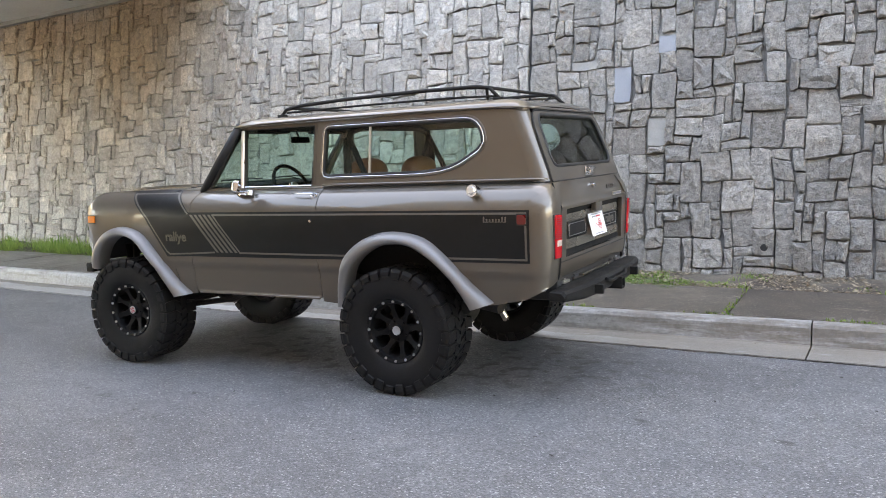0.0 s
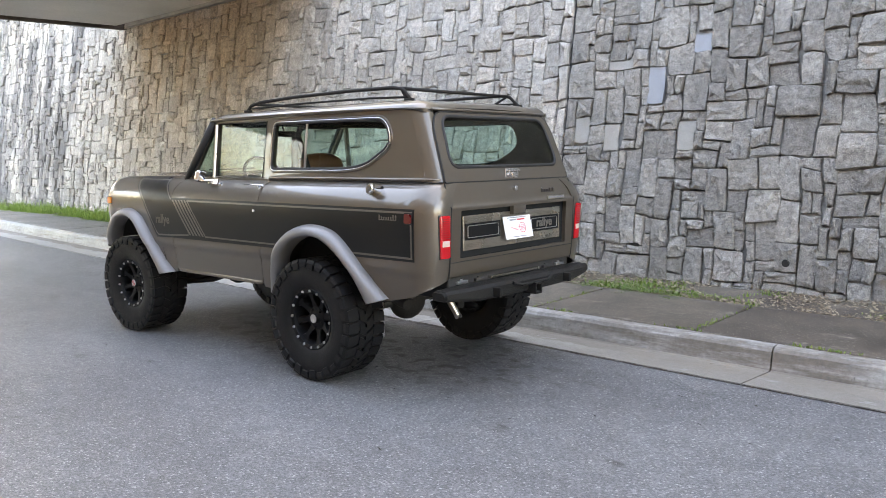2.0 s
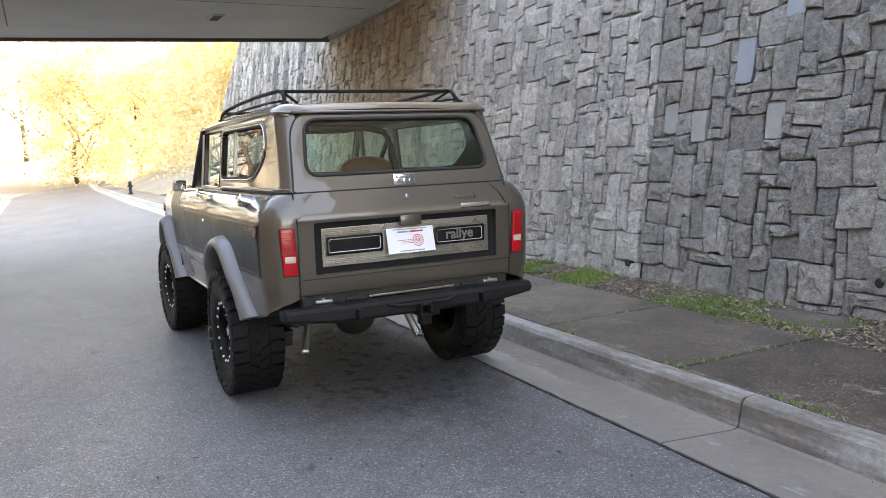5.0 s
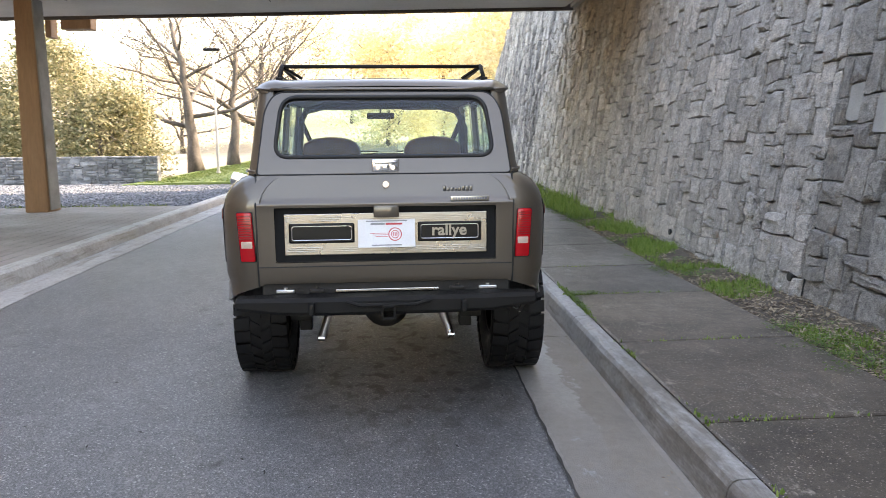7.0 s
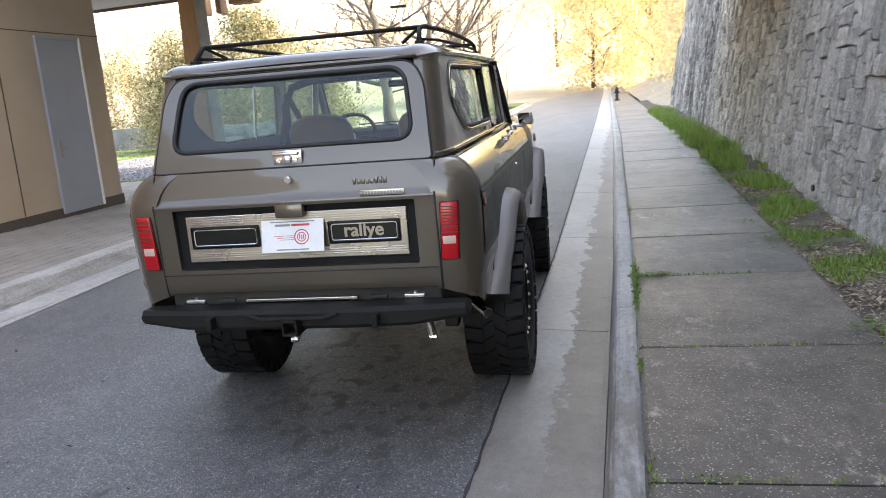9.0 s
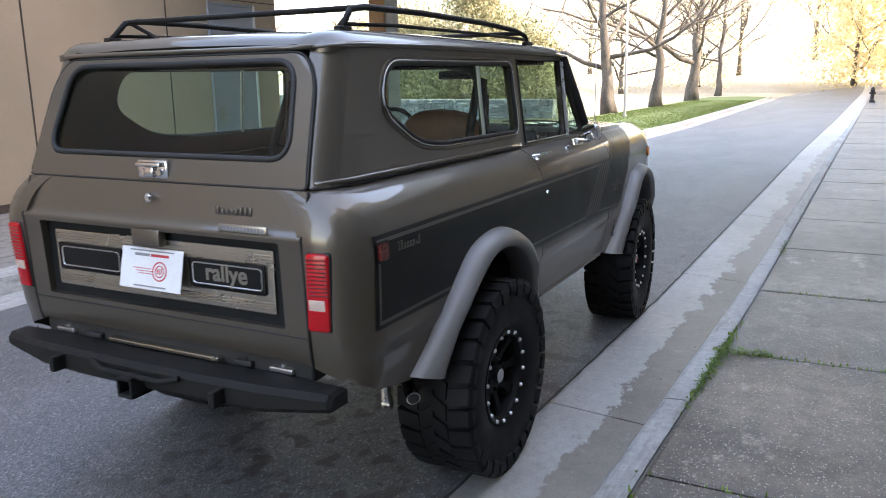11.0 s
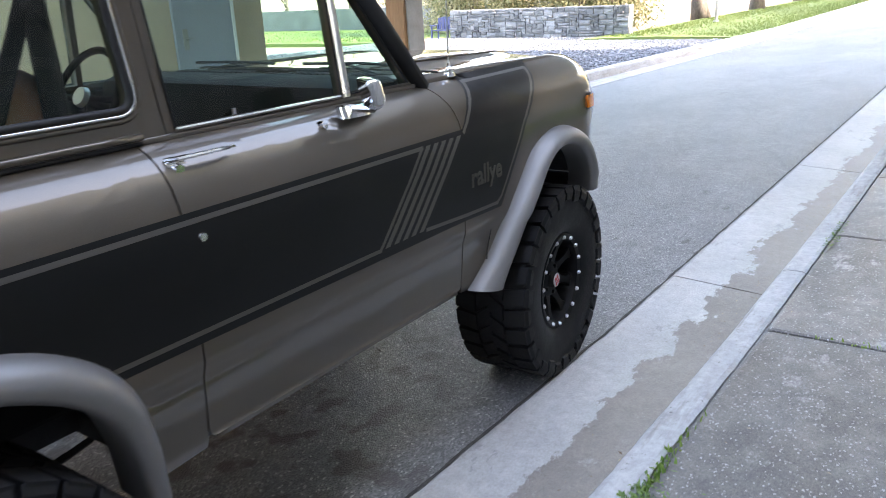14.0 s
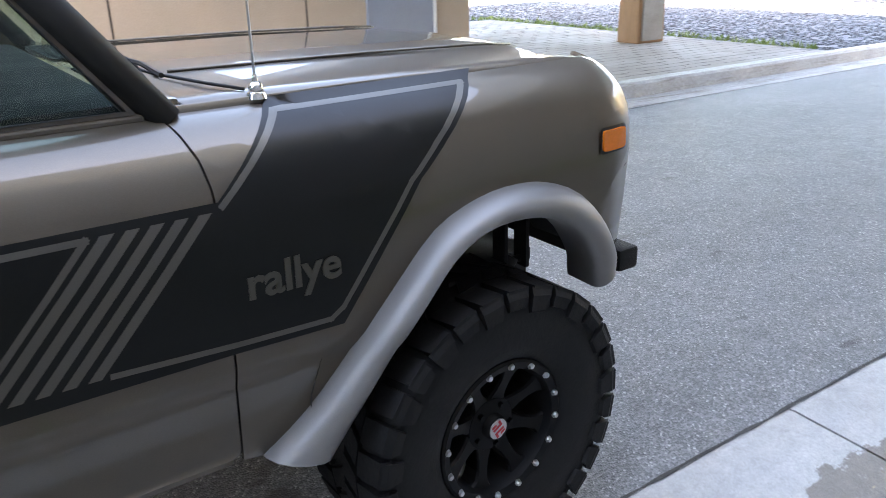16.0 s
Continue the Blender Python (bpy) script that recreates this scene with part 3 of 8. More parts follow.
# far kerb, its gutter, and the paved apron by the building
bm = bmesh.new()
strip(bm, [x for x in XFAR if -76 <= x <= 20], [(LK + 0.40, -0.1), (LK + 0.40, 0.002), (LK + 0.02, 0.012), (LK, -0.1)], line=left_line, closed=True)
tagged(part("far_gutter", bm, M_KERB), "pale concrete gutter on the building's side", "gutter", kind="structure")
bm = bmesh.new()
strip(bm, [x for x in XFAR if -76 <= x <= 20], [(LK, -0.1), (LK, 0.0), (LK - 0.06, 0.14), (LK - 0.10, 0.168), (LK - 0.26, 0.172), (LK - 0.27, -0.1)], line=left_line, closed=True)
tagged(part("far_kerb", bm, M_KERB), "sunlit concrete kerb on the building's side", "kerb", kind="structure")

# apron with scored paving, in front of the building
APX0, APX1 = -13.3, 18.0
BY = -7.05                                     # face of the building
bm = bmesh.new()
strip(bm, steps(APX0, APX1, 1.0)[::-1], [(LK - 0.27, -0.1), (LK - 0.27, 0.155), (-12.5, 0.155), (-12.5, -0.1)], line=left_line, closed=True)
tagged(part("apron", bm, M_MORTAR), "bed of the paved apron beside the road", "apron bed", kind="structure")

# bridge deck above
DECK_X, DECK_Z = -12.62, 4.42
bm = bmesh.new()
d0 = 0.034
DECK_END = -5.7
v = [(DECK_X - 0.24, 4.30), (DECK_X - 2.95, -14.0), (DECK_END + d0 * 14, -14.0), (DECK_END - d0 * 4.2, 4.22)]
lo = [bm.verts.new((x, y, DECK_Z)) for x, y in v]
hi = [bm.verts.new((x, y, DECK_Z + 0.75)) for x, y in v]
bm.faces.new(lo), bm.faces.new(hi[::-1])
for i in range(4):
    bm.faces.new((lo[i], hi[i], hi[(i + 1) % 4], lo[(i + 1) % 4]))
bmesh.ops.recalc_face_normals(bm, faces=bm.faces[:])
tagged(part("ceiling", bm, M_DECK), "pale painted concrete soffit of the bridge", "bridge deck", kind="structure")
bm = bmesh.new()
box(bm, DECK_X - 0.985, DECK_X - 0.89, -14.2, 4.9, DECK_Z - 0.07, DECK_Z + 0.85, 0.01)
bmesh.ops.rotate(bm, cent=(DECK_X - 0.88, 0, 0), matrix=Matrix.Rotation(-0.147, 3, "Z"), verts=bm.verts[:])
tagged(part("deck_fascia", bm, M_FASCIA), "dark edge board along the bridge soffit", "fascia", kind="structure")
bm = bmesh.new()
strip(bm, steps(DECK_X + 0.05, DECK_END, 1.0)[::-1], [(4.05 - 0.13, DECK_Z - 0.06), (4.05 - 0.01, DECK_Z - 0.06), (4.05 - 0.01, DECK_Z + 0.02), (4.05 - 0.13, DECK_Z + 0.02)], base=lambda x: 0.0, line=lambda x, v: v + SLOPE * x, closed=True)
tagged(part("deck_trim", bm, M_TAN), "concrete ledge where soffit and wall meet", "trim", kind="structure")


def soffit_lamp(x, y):
    root = tagged(new("soffit_light"), "flat recessed light in the bridge soffit, unlit", "ceiling light", "lights in the soffit")
    root.location = (x, y, DECK_Z)
    bm = bmesh.new()
    box(bm, -0.30, 0.30, -0.12, 0.12, -0.03, -0.001, 0.008)
    part("frame", bm, M_GALV, root)
    bm = bmesh.new()
    box(bm, -0.25, 0.25, -0.085, 0.085, -0.036, -0.031, 0.002)
    part("diffuser", bm, M_FASCIA, root, "dark dusty diffuser")


for _x, _y in ((-10.6, 1.4), (-10.4, -3.4), (-10.2, -8.2)):
    soffit_lamp(_x, _y)

for jx0, jy0, jx1, jy1 in ((-12.4, -2.2, -5.9, -2.2), (-12.4, -6.4, -5.9, -6.4), (-9.2, 3.9, -9.2, -13.5)):
    bm = bmesh.new()
    box(bm, min(jx0, jx1) - 0.012, max(jx0, jx1) + 0.012, min(jy0, jy1) - 0.012, max(jy0, jy1) + 0.012, DECK_Z - 0.003, DECK_Z + 0.001)
    tagged(part("soffit_joint", bm, M_MORTAR), "thin dark joint in the bridge soffit", "joint", kind="structure")

# retaining wall: battered core that the stones sit on
WALL0, BATTER = 3.435, 0.149


def wall_y(x, z):
    return WALL0 + BATTER * z + SLOPE * x


def wall_top(x):
    return lerp(x, [(-29.4, 3.0), (-27.4, 3.2), (-27.3, 4.2), (-24.6, 6.2), (-24, 6.6), (40, 6.6)])


bm = bmesh.new()
rows = []
for x in [19, 12, 6, 0, -6, -12, -18, -22, -24.6, -26, -27.3, -27.4, -29.3]:
    zt = wall_top(x) - 0.05
    rows.append([bm.verts.new((x, wall_y(x, z) + 0.012, z)) for z in (-0.6, 1.5, zt)] + [bm.verts.new((x, wall_y(x, zt) + 1.2, zt)), bm.verts.new((x, wall_y(x, zt) + 1.2, -0.6))])
for a, b in zip(rows, rows[1:]):
    for i in range(5):
        j = (i + 1) % 5
        bm.faces.new((a[i], a[j], b[j], b[i]))
bm.faces.new(rows[0]), bm.faces.new(rows[-1][::-1])
bmesh.ops.recalc_face_normals(bm, faces=bm.faces[:])
wall_core = tagged(part("wall_east", bm, M_MORTAR), "battered retaining wall of rough grey granite rubble with dark open joints", "stone wall", kind="structure")

# unseen block behind the wall, added 19 m tall to keep the sun off the street
bm = bmesh.new()
box(bm, -23.5, 20, 7.0, 40, -0.5, 19.0)
tagged(part("unseen_sun_block", bm, M_GROUND), "unseen tall block behind the stone wall, added to keep the sun off", "bank", kind="structure")

# building under the bridge
bm = bmesh.new()
box(bm, -8.45, 18, BY - 5.0, BY - 0.001, 0.10, DECK_Z + 0.02, 0.01)
DX0, DX1, DZT = -7.80, -6.80, 2.92
tagged(part("building_wall", bm, M_STUCCO), "tan stucco building wall under the bridge with panel joints", "building", kind="structure")
# unseen wall on top of the building, added to hold back skylight
bm = bmesh.new()
box(bm, DECK_END + 0.4, 18, BY - 5.0, BY - 0.001, DECK_Z + 0.024, 8.6)
tagged(part("building_upper_wall", bm, M_TAN), "unseen plain grey wall above the building, added to cut skylight", "building", kind="structure")
bm = bmesh.new()
box(bm, -8.47, 18, BY, BY + 0.02, 0.10, 0.27, 0.004)
tagged(part("baseboard", bm, M_FASCIA), "dark painted base strip of the building", "base strip", kind="structure")
for i, px in enumerate((-5.9, -3.55, -1.2, 1.2, 3.6, 6.0)):
    bm = bmesh.new()
    box(bm, px - 0.012, px + 0.012, BY, BY + 0.004, 0.28, DECK_Z - 0.02)
    tagged(part("panel_joint", bm, M_FASCIA), "thin dark vertical joint in the stucco", "joint", kind="structure")
bm = bmesh.new()
box(bm, -8.45, 18, BY, BY + 0.004, 3.02, 3.035)
tagged(part("panel_joint", bm, M_FASCIA), "thin dark horizontal joint in the stucco", "joint", kind="structure")


def steel_door(x0, x1):
    root = tagged(new("door_1"), "closed grey painted steel door in a pale frame", "door", kind="structure")
    bm = bmesh.new()
    box(bm, x0, x1, BY + 0.002, BY + 0.035, 0.17, DZT, 0.006)
    leaf = part("leaf", bm, M_DOOR, root)
    for a, b, z0, z1 in ((x0 - 0.05, x0, 0.17, DZT + 0.05), (x1, x1 + 0.05, 0.17, DZT + 0.05), (x0, x1, DZT, DZT + 0.05)):
        bm = bmesh.new()
        box(bm, a, b, BY + 0.002, BY + 0.05, z0, z1, 0.006)
        part("frame_bar", bm, M_WHITE if a < x0 else M_DOOR, root)
    bm = bmesh.new()
    box(bm, x1 - 0.17, x1 - 0.08, BY + 0.035, BY + 0.045, 1.05, 1.33, 0.004)
    tube(bm, [(x1 - 0.12, BY + 0.045, 1.2), (x1 - 0.12, BY + 0.09, 1.2), (x1 - 0.25, BY + 0.09, 1.2)], 0.011, 8)
    part("handle", bm, M_TAN, leaf, "worn brass lever and plate")


steel_door(DX0, DX1)


def bridge_post(x, y):
    root = tagged(new("bridge_post"), "tapered brown post carrying the edge of the bridge", "post")
    root.location = (x, y, 0.155 + gz(x))
    h = DECK_Z - 0.155 - gz(x)
    bm = bmesh.new()
    box(bm, -0.30, 0.30, -0.22, 0.22, 0, h)
    for vv in bm.verts:
        k = 1.08 if vv.co.z < 0.1 else 0.80
        vv.co.x, vv.co.y = vv.co.x * k, vv.co.y * k
    bmesh.ops.bevel(bm, geom=bm.edges[:], offset=0.015, segments=2, affect="EDGES")
    part("shaft", bm, M_POST, root)
    # pale plate on the +y face: the post's lit side put into colour
    bm = bmesh.new()
    box(bm, -0.25, 0.25, 0.178, 0.205, 0.05, h - 0.02, 0.005)
    for vv in bm.verts:
        if vv.co.z < 0.3:
            vv.co.y += 0.062
    part("edge_trim", bm, M_TAN, root, "pale plate for the lit side of the post")
    return root


bridge_post(-12.15, -7.1)
# beam ends that show under the edge of the deck
for y0, y1, drop in ((-8.28, -8.12, 0.46), (-7.80, -7.66, 0.46), (-7.42, -6.72, 0.27)):
    xe = DECK_X - 0.88 + 0.147 * y0
    bm = bmesh.new()
    box(bm, xe - 0.55, xe - 0.12, y0, y1, DECK_Z - drop, DECK_Z + 0.2, 0.02)
    tagged(part("beam_end", bm, M_POST), "brown beam end under the edge of the bridge", "beam", kind="structure")

# ---- the parked truck: x along it (nose at -x), y across, z up; rear axle at x = 0 ----
M_PAINT = surface("bronze_grey_metallic", (0.108, 0.0875, 0.0665), (0.103, 0.0835, 0.0635), 0.40, 0.58, 1.0, 600, 0.10, 0.0, coat=1.0, rough_var=0.02)
M_PAINT.node_tree.nodes["Principled BSDF"].inputs["Coat Roughness"].default_value = 0.012
M_FLARE = surface("satin_silver_bronze", (0.196, 0.188, 0.182), (0.185, 0.177, 0.172), 0.45, 0.4, 2.0, 500, 0.10, 0.02, rough_var=0.04)
M_DECAL = surface("charcoal_vinyl", (0.006, 0.006, 0.0062), (0.0075, 0.0075, 0.0076), 0.33, 0, 6, 120, 0.06, 0.01, rough_var=0.04, local=True, spec=0.28)
M_BLACK = plain("black_rubber", (0.012, 0.012, 0.012), 0.6)
M_TYRE = surface("tyre_rubber", (0.0065, 0.0065, 0.007), (0.0105, 0.010, 0.0105), 0.62, 0, 5, 90, 0.2, 0.2, local=True, spec=0.22)
M_RIM = surface("satin_black_alloy", (0.0045, 0.0045, 0.005), (0.006, 0.006, 0.0065), 0.5, 0, 6, 120, 0.06, 0.02, local=True, spec=0.16)
M_CHROME = plain("chrome", (0.80, 0.80, 0.80), 0.09, 1.0)
M_MIRROR = plain("mirror_silver", (0.86, 0.87, 0.87), 0.015, 1.0)
M_BADGE = plain("dull_chrome", (0.17, 0.16, 0.15), 0.3, 1.0)
M_STEEL = plain("bright_steel", (0.62, 0.62, 0.62), 0.3, 1.0)
M_TEXBLACK = surface("textured_black_powder_coat", (0.0095, 0.009, 0.0085), (0.014, 0.013, 0.012), 0.6, 0, 4, 300, 0.2, 0.3, 400, local=True, spec=0.22)
M_RED = plain("red_lens", (0.52, 0.004, 0.010), 0.22, 0.0, 0.2)
M_CLEAR = plain("clear_lens", (0.60, 0.44, 0.37), 0.25, 0.0, 0.5)
M_AMBER = plain("amber_lens", (0.75, 0.18, 0.015), 0.25, 0.0, 0.5)
M_STRIPE = surface("silver_bronze_stripe", (0.115, 0.107, 0.094), (0.11, 0.102, 0.09), 0.36, 0.4, 2.0, 500, 0.08, 0.0, rough_var=0.02)
M_DARKRED = plain("dark_red_lens", (0.13, 0.004, 0.004), 0.3, 0.0, 0.4)
M_LEATHER = surface("tan_leather", (0.24, 0.085, 0.03), (0.20, 0.07, 0.025), 0.5, 0, 5, 90, 0.12, 0.2, local=True)
M_DARK = surface("dark_trim", (0.010, 0.0105, 0.011), (0.014, 0.0145, 0.015), 0.8, 0, 6, 120, 0.1, 0.05, local=True, spec=0.2)
M_PLATE = plain("white_plate", (0.78, 0.78, 0.79), 0.4)
M_INK = plain("red_print", (0.6, 0.05, 0.06), 0.5)
M_GREYINK = plain("grey_print", (0.25, 0.25, 0.27), 0.5)
M_BRUSHED = surface("brushed_champagne_trim", (0.50, 0.46, 0.39), (0.47, 0.43, 0.37), 0.27, 0.97, 2, 400, 0.05, 0.0, local=True)
M_LETTER = surface("champagne_lettering", (0.38, 0.355, 0.31), (0.36, 0.335, 0.295), 0.30, 0.85, 2, 400, 0.05, 0.0, local=True)
M_DULL_LETTER = surface("dull_bronze_lettering", (0.115, 0.108, 0.092), (0.11, 0.102, 0.088), 0.36, 0.75, 2, 400, 0.05, 0.0, local=True)
M_GLASS = glass_mat("green_tinted_glass", (0.70, 0.855, 0.795), 0.05)
M_UNDER = surface("underbody_black", (0.012, 0.012, 0.012), (0.025, 0.022, 0.02), 0.75, 0, 6, 60, 0.3, 0.2, local=True)

truck = tagged(new("parked_truck"), "dark bronze metallic off-road truck with black side decals, mud tyres", "truck")

PROFILE = [(0.56, 0.832), (0.60, 0.846), (0.70, 0.856), (0.785, 0.862), (0.80, 0.868), (0.825, 0.875), (0.95, 0.880), (1.10, 0.882), (1.18, 0.878), (1.225, 0.868), (1.265, 0.852), (1.295, 0.832), (1.32, 0.808), (1.34, 0.780), (1.352, 0.755), (1.36, 0.728)]
REARX = [(0.60, 1.03), (0.76, 1.05), (0.90, 1.068), (1.10, 1.080), (1.19, 1.085), (1.23, 1.08), (1.29, 1.06), (1.36, 1.03)]
NOSE = [(0.60, -3.05), (0.80, -3.10), (1.10, -3.13), (1.25, -3.125), (1.33, -3.09), (1.36, -3.06)]
CUTZ = [z for z, _ in PROFILE[1:-1]] + [0.62, 0.64, 0.66, 0.68, 0.72, 0.74, 0.765, 0.84, 0.91, 0.99, 0.875, 1.02, 1.06, 1.14, 1.20]


def half(x, z):
    k = min(1.0, max(0.0, (-1.9 - x) / 1.15))
    return lerp(z, PROFILE) - 0.035 * k * k * (3 - 2 * k)


def skin(s, z, off=0.0):
    """A place on the side skin: s along the side, wrapping round the corners at both ends."""
    if s > 0.93:
        r, e = 0.135, lerp(z, REARX)
        a = (s - 0.93) / r
        w = half(0.93, z)
        if a < math.pi / 2:
            return 0.93 + (e - 0.93) * math.sin(a) + off * math.sin(a), w - r * (1 - math.cos(a)) + off * math.cos(a)
        return e + off, w - r - (a - math.pi / 2) * r
    if s < -2.93:
        r, e = 0.115, lerp(z, NOSE)
        a = min((-2.93 - s) / r, math.pi / 2)
        w = half(-2.93, z)
        return -2.93 + (e + 2.93) * math.sin(a) - off * math.sin(a), w - r * (1 - math.cos(a)) + off * math.cos(a)
    return s, half(s, z) + off


def bend(bm, side, off=0.0):
    for v in bm.verts:
        s, z = v.co.x, v.co.z
        x, y = skin(s, z, off)
        v.co = Vector((x, side * y, z))
    if side < 0:
        bmesh.ops.reverse_faces(bm, faces=bm.faces[:])
    return bm


def face_out(bm, way):
    """Turns a sheet's faces so that they look along a direction."""
    bm.normal_update()
    if sum((f.normal.dot(Vector(way)) * f.calc_area() for f in bm.faces)) < 0:
        bmesh.ops.reverse_faces(bm, faces=bm.faces[:])
    return bm


def skin_panel(name, outer, side, label="", material=None, off=0.0, thick=0.012, ds=0.07, holes=(), parent=None):
    ss = [p[0] for p in outer]
    bm = sheet(outer, holes, [s for s in steps(min(ss), max(ss), ds)[1:-1]], CUTZ)
    bend(bm, side, off)
    face_out(bm, (0, side, 0.1))
    ob = part(name, bm, material or M_PAINT, parent or truck, label, smooth=True)
    if thick:
        md = ob.modifiers.new("thickness", "SOLIDIFY")
        md.thickness, md.offset = thick, -1
    return ob


# wheel-arch flares: the line where each meets the body, and its outer lip, from front to rear
REAR_OUT = [(-0.472, 0.555), (-0.462, 0.68), (-0.432, 0.815), (-0.370, 0.920), (-0.262, 1.003), (-0.135, 1.054), (0.0, 1.073), (0.145, 1.059), (0.275, 1.012), (0.425, 0.885), (0.545, 0.757), (0.695, 0.632)]
REAR_LIP = [(-0.385, 0.57), (-0.368, 0.70), (-0.333, 0.80), (-0.275, 0.875), (-0.20, 0.930), (-0.095, 0.977), (0.02, 0.995), (0.11, 0.992), (0.20, 0.963), (0.335, 0.878), (0.452, 0.752), (0.552, 0.588)]
FRONT_OUT = [(-2.995, 0.765), (-2.983, 0.83), (-2.93, 0.927), (-2.838, 1.022), (-2.722, 1.074), (-2.61, 1.092), (-2.48, 1.082), (-2.343, 1.03), (-2.215, 0.908), (-2.088, 0.772), (-1.978, 0.662), (-1.865, 0.58)]
FRONT_LIP = [(-2.875, 0.742), (-2.86, 0.80), (-2.825, 0.87), (-2.77, 0.94), (-2.68, 0.997), (-2.565, 1.021), (-2.45, 1.016), (-2.352, 0.968), (-2.272, 0.882), (-2.186, 0.787), (-2.102, 0.678), (-2.005, 0.555)]
REAR_ARCH, FRONT_ARCH = ([(a[0] * 0.6 + b[0] * 0.4, a[1] * 0.6 + b[1] * 0.4) for a, b in zip(o, q)] for o, q in ((REAR_OUT, REAR_LIP), (FRONT_OUT, FRONT_LIP)))
FENDER = [(-1.820, 0.585), (-1.826, 1.19), (-1.823, 1.235), (-1.815, 1.285), (-1.798, 1.33), (-1.781, 1.36), (-3.165, 1.36), (-3.165, 0.80), (-3.0, 0.76)] + FRONT_ARCH[1:]
DOOR = [(-1.8145, 0.60), (-1.8205, 1.19), (-1.8175, 1.235), (-1.8095, 1.285), (-1.7925, 1.33), (-1.7755, 1.36), (-0.6245, 1.36), (-0.6245, 0.62), (-0.638, 0.60)]
QUARTER = [(-0.619, 0.575), (-0.619, 1.36), (1.21, 1.36), (1.21, 0.77), (1.05, 0.72), (0.9, 0.66), (0.70, 0.618)] + REAR_ARCH[::-1]

SLANT = 0.90                                  # lean of the decal's slashes


def decal_outline(grow):
    g = grow
    return [(0.95 - g, 0.885 + g), (0.95 - g, 1.205 - g), (-1.828 + 0.5 * g, 1.205 - g), (-2.01 - 0.6 * g, 1.372 - g), (-2.575 + 2.0 * g, 1.372 - g), (-2.398 + 1.3 * g, 1.235), (-2.313 + 1.2 * g, 1.165), (-2.083 + 1.15 * g, 0.864 + g), (-1.83, 0.872 + g)]


def inside(px, pz, poly):
    hit = False
    for (ax, az), (bx, bz) in zip(poly, poly[1:] + poly[:1]):
        if (az > pz) != (bz > pz) and px < (bx - ax) * (pz - az) / (bz - az) + ax:
            hit = not hit
    return hit


def decal(name, outer, side, material, off, label="", ds=0.03, holes=()):
    ss = [p[0] for p in outer]
    bm = sheet(outer, holes, steps(min(ss), max(ss), ds)[1:-1] + [-1.8205, -0.622], CUTZ + [0.90, 0.92, 0.94, 0.96, 0.98, 1.0, 1.015, 1.03])
    gone = [f for f in bm.faces if inside(f.calc_center_median().x, f.calc_center_median().z, REAR_ARCH) or inside(f.calc_center_median().x, f.calc_center_median().z, FRONT_ARCH) or abs(f.calc_center_median().x + 1.8205) < 0.003]
    bmesh.ops.delete(bm, geom=gone, context="FACES")
    bend(bm, side, off)
    face_out(bm, (0, side, 0.1))
    left = set(bm.faces)
    while left:                               # a strip that a wheel arch cuts becomes one part on each side of it
        todo, isle = [left.pop()], []
        while todo:
            f = todo.pop()
            isle.append(f)
            for e in f.edges:
                for g in e.link_faces:
                    if g in left:
                        left.remove(g)
                        todo.append(g)
        piece = bmesh.new()
        vm = {}
        for f in isle:
            for v in f.verts:
                if v not in vm:
                    vm[v] = piece.verts.new(v.co)
            piece.faces.new([vm[v] for v in f.verts])
        part(name, piece, material, truck, label, smooth=True)
    bm.free()


def ribbon(pts, w):
    """A closed band of width w along an open line of points."""
    left, right = [], []
    for i, p in enumerate(pts):
        p = Vector(p)
        a = Vector(pts[max(0, i - 1)])
        b = Vector(pts[min(len(pts) - 1, i + 1)])
        t = (b - a).normalized()
        nrm = Vector((-t.y, t.x)) * w / 2
        left.append(tuple(p + nrm)), right.append(tuple(p - nrm))
    return left + right[::-1]


def sweep_flare(name, outer, lip, side, label):
    """A rounded wheel-arch flare between its line on the body and its outer lip, both in x and z."""
    bm = bmesh.new()
    rings = []
    for (ox, oz), (lx, lz) in zip(outer, lip):
        ring = []
        for u, o in ((1.0, -0.004), (0.975, 0.014), (0.88, 0.042), (0.70, 0.068), (0.46, 0.083), (0.22, 0.086), (0.07, 0.078), (0.0, 0.060), (0.02, 0.02), (0.05, -0.05)):
            x, z = lx + (ox - lx) * u, lz + (oz - lz) * u
            base = half(max(-2.93, min(0.93, x)), max(0.62, min(1.15, z)))
            ring.append(bm.verts.new((x, side * (base + o), z)))
        rings.append(ring)
    for a, b in zip(rings, rings[1:]):
        for k in range(len(a) - 1):
            bm.faces.new((a[k], a[k + 1], b[k + 1], b[k]))
    bm.faces.new(rings[0]), bm.faces.new(rings[-1][::-1])
    bmesh.ops.recalc_face_normals(bm, faces=bm.faces[:])
    return part(name, bm, M_FLARE, truck, label, angle=50)


def smooth_path(pts, k=6):
    out = []
    n = len(pts)
    for i in range(n - 1):
        p0, p1, p2, p3 = (Vector(pts[max(0, min(n - 1, j))]) for j in (i - 1, i, i + 1, i + 2))
        for j in range(k):
            t = j / k
            out.append(tuple(0.5 * ((2 * p1) + (p2 - p0) * t + (2 * p0 - 5 * p1 + 4 * p2 - p3) * t * t + (3 * p1 - p0 - 3 * p2 + p3) * t ** 3)))
    out.append(tuple(pts[-1]))
    return out


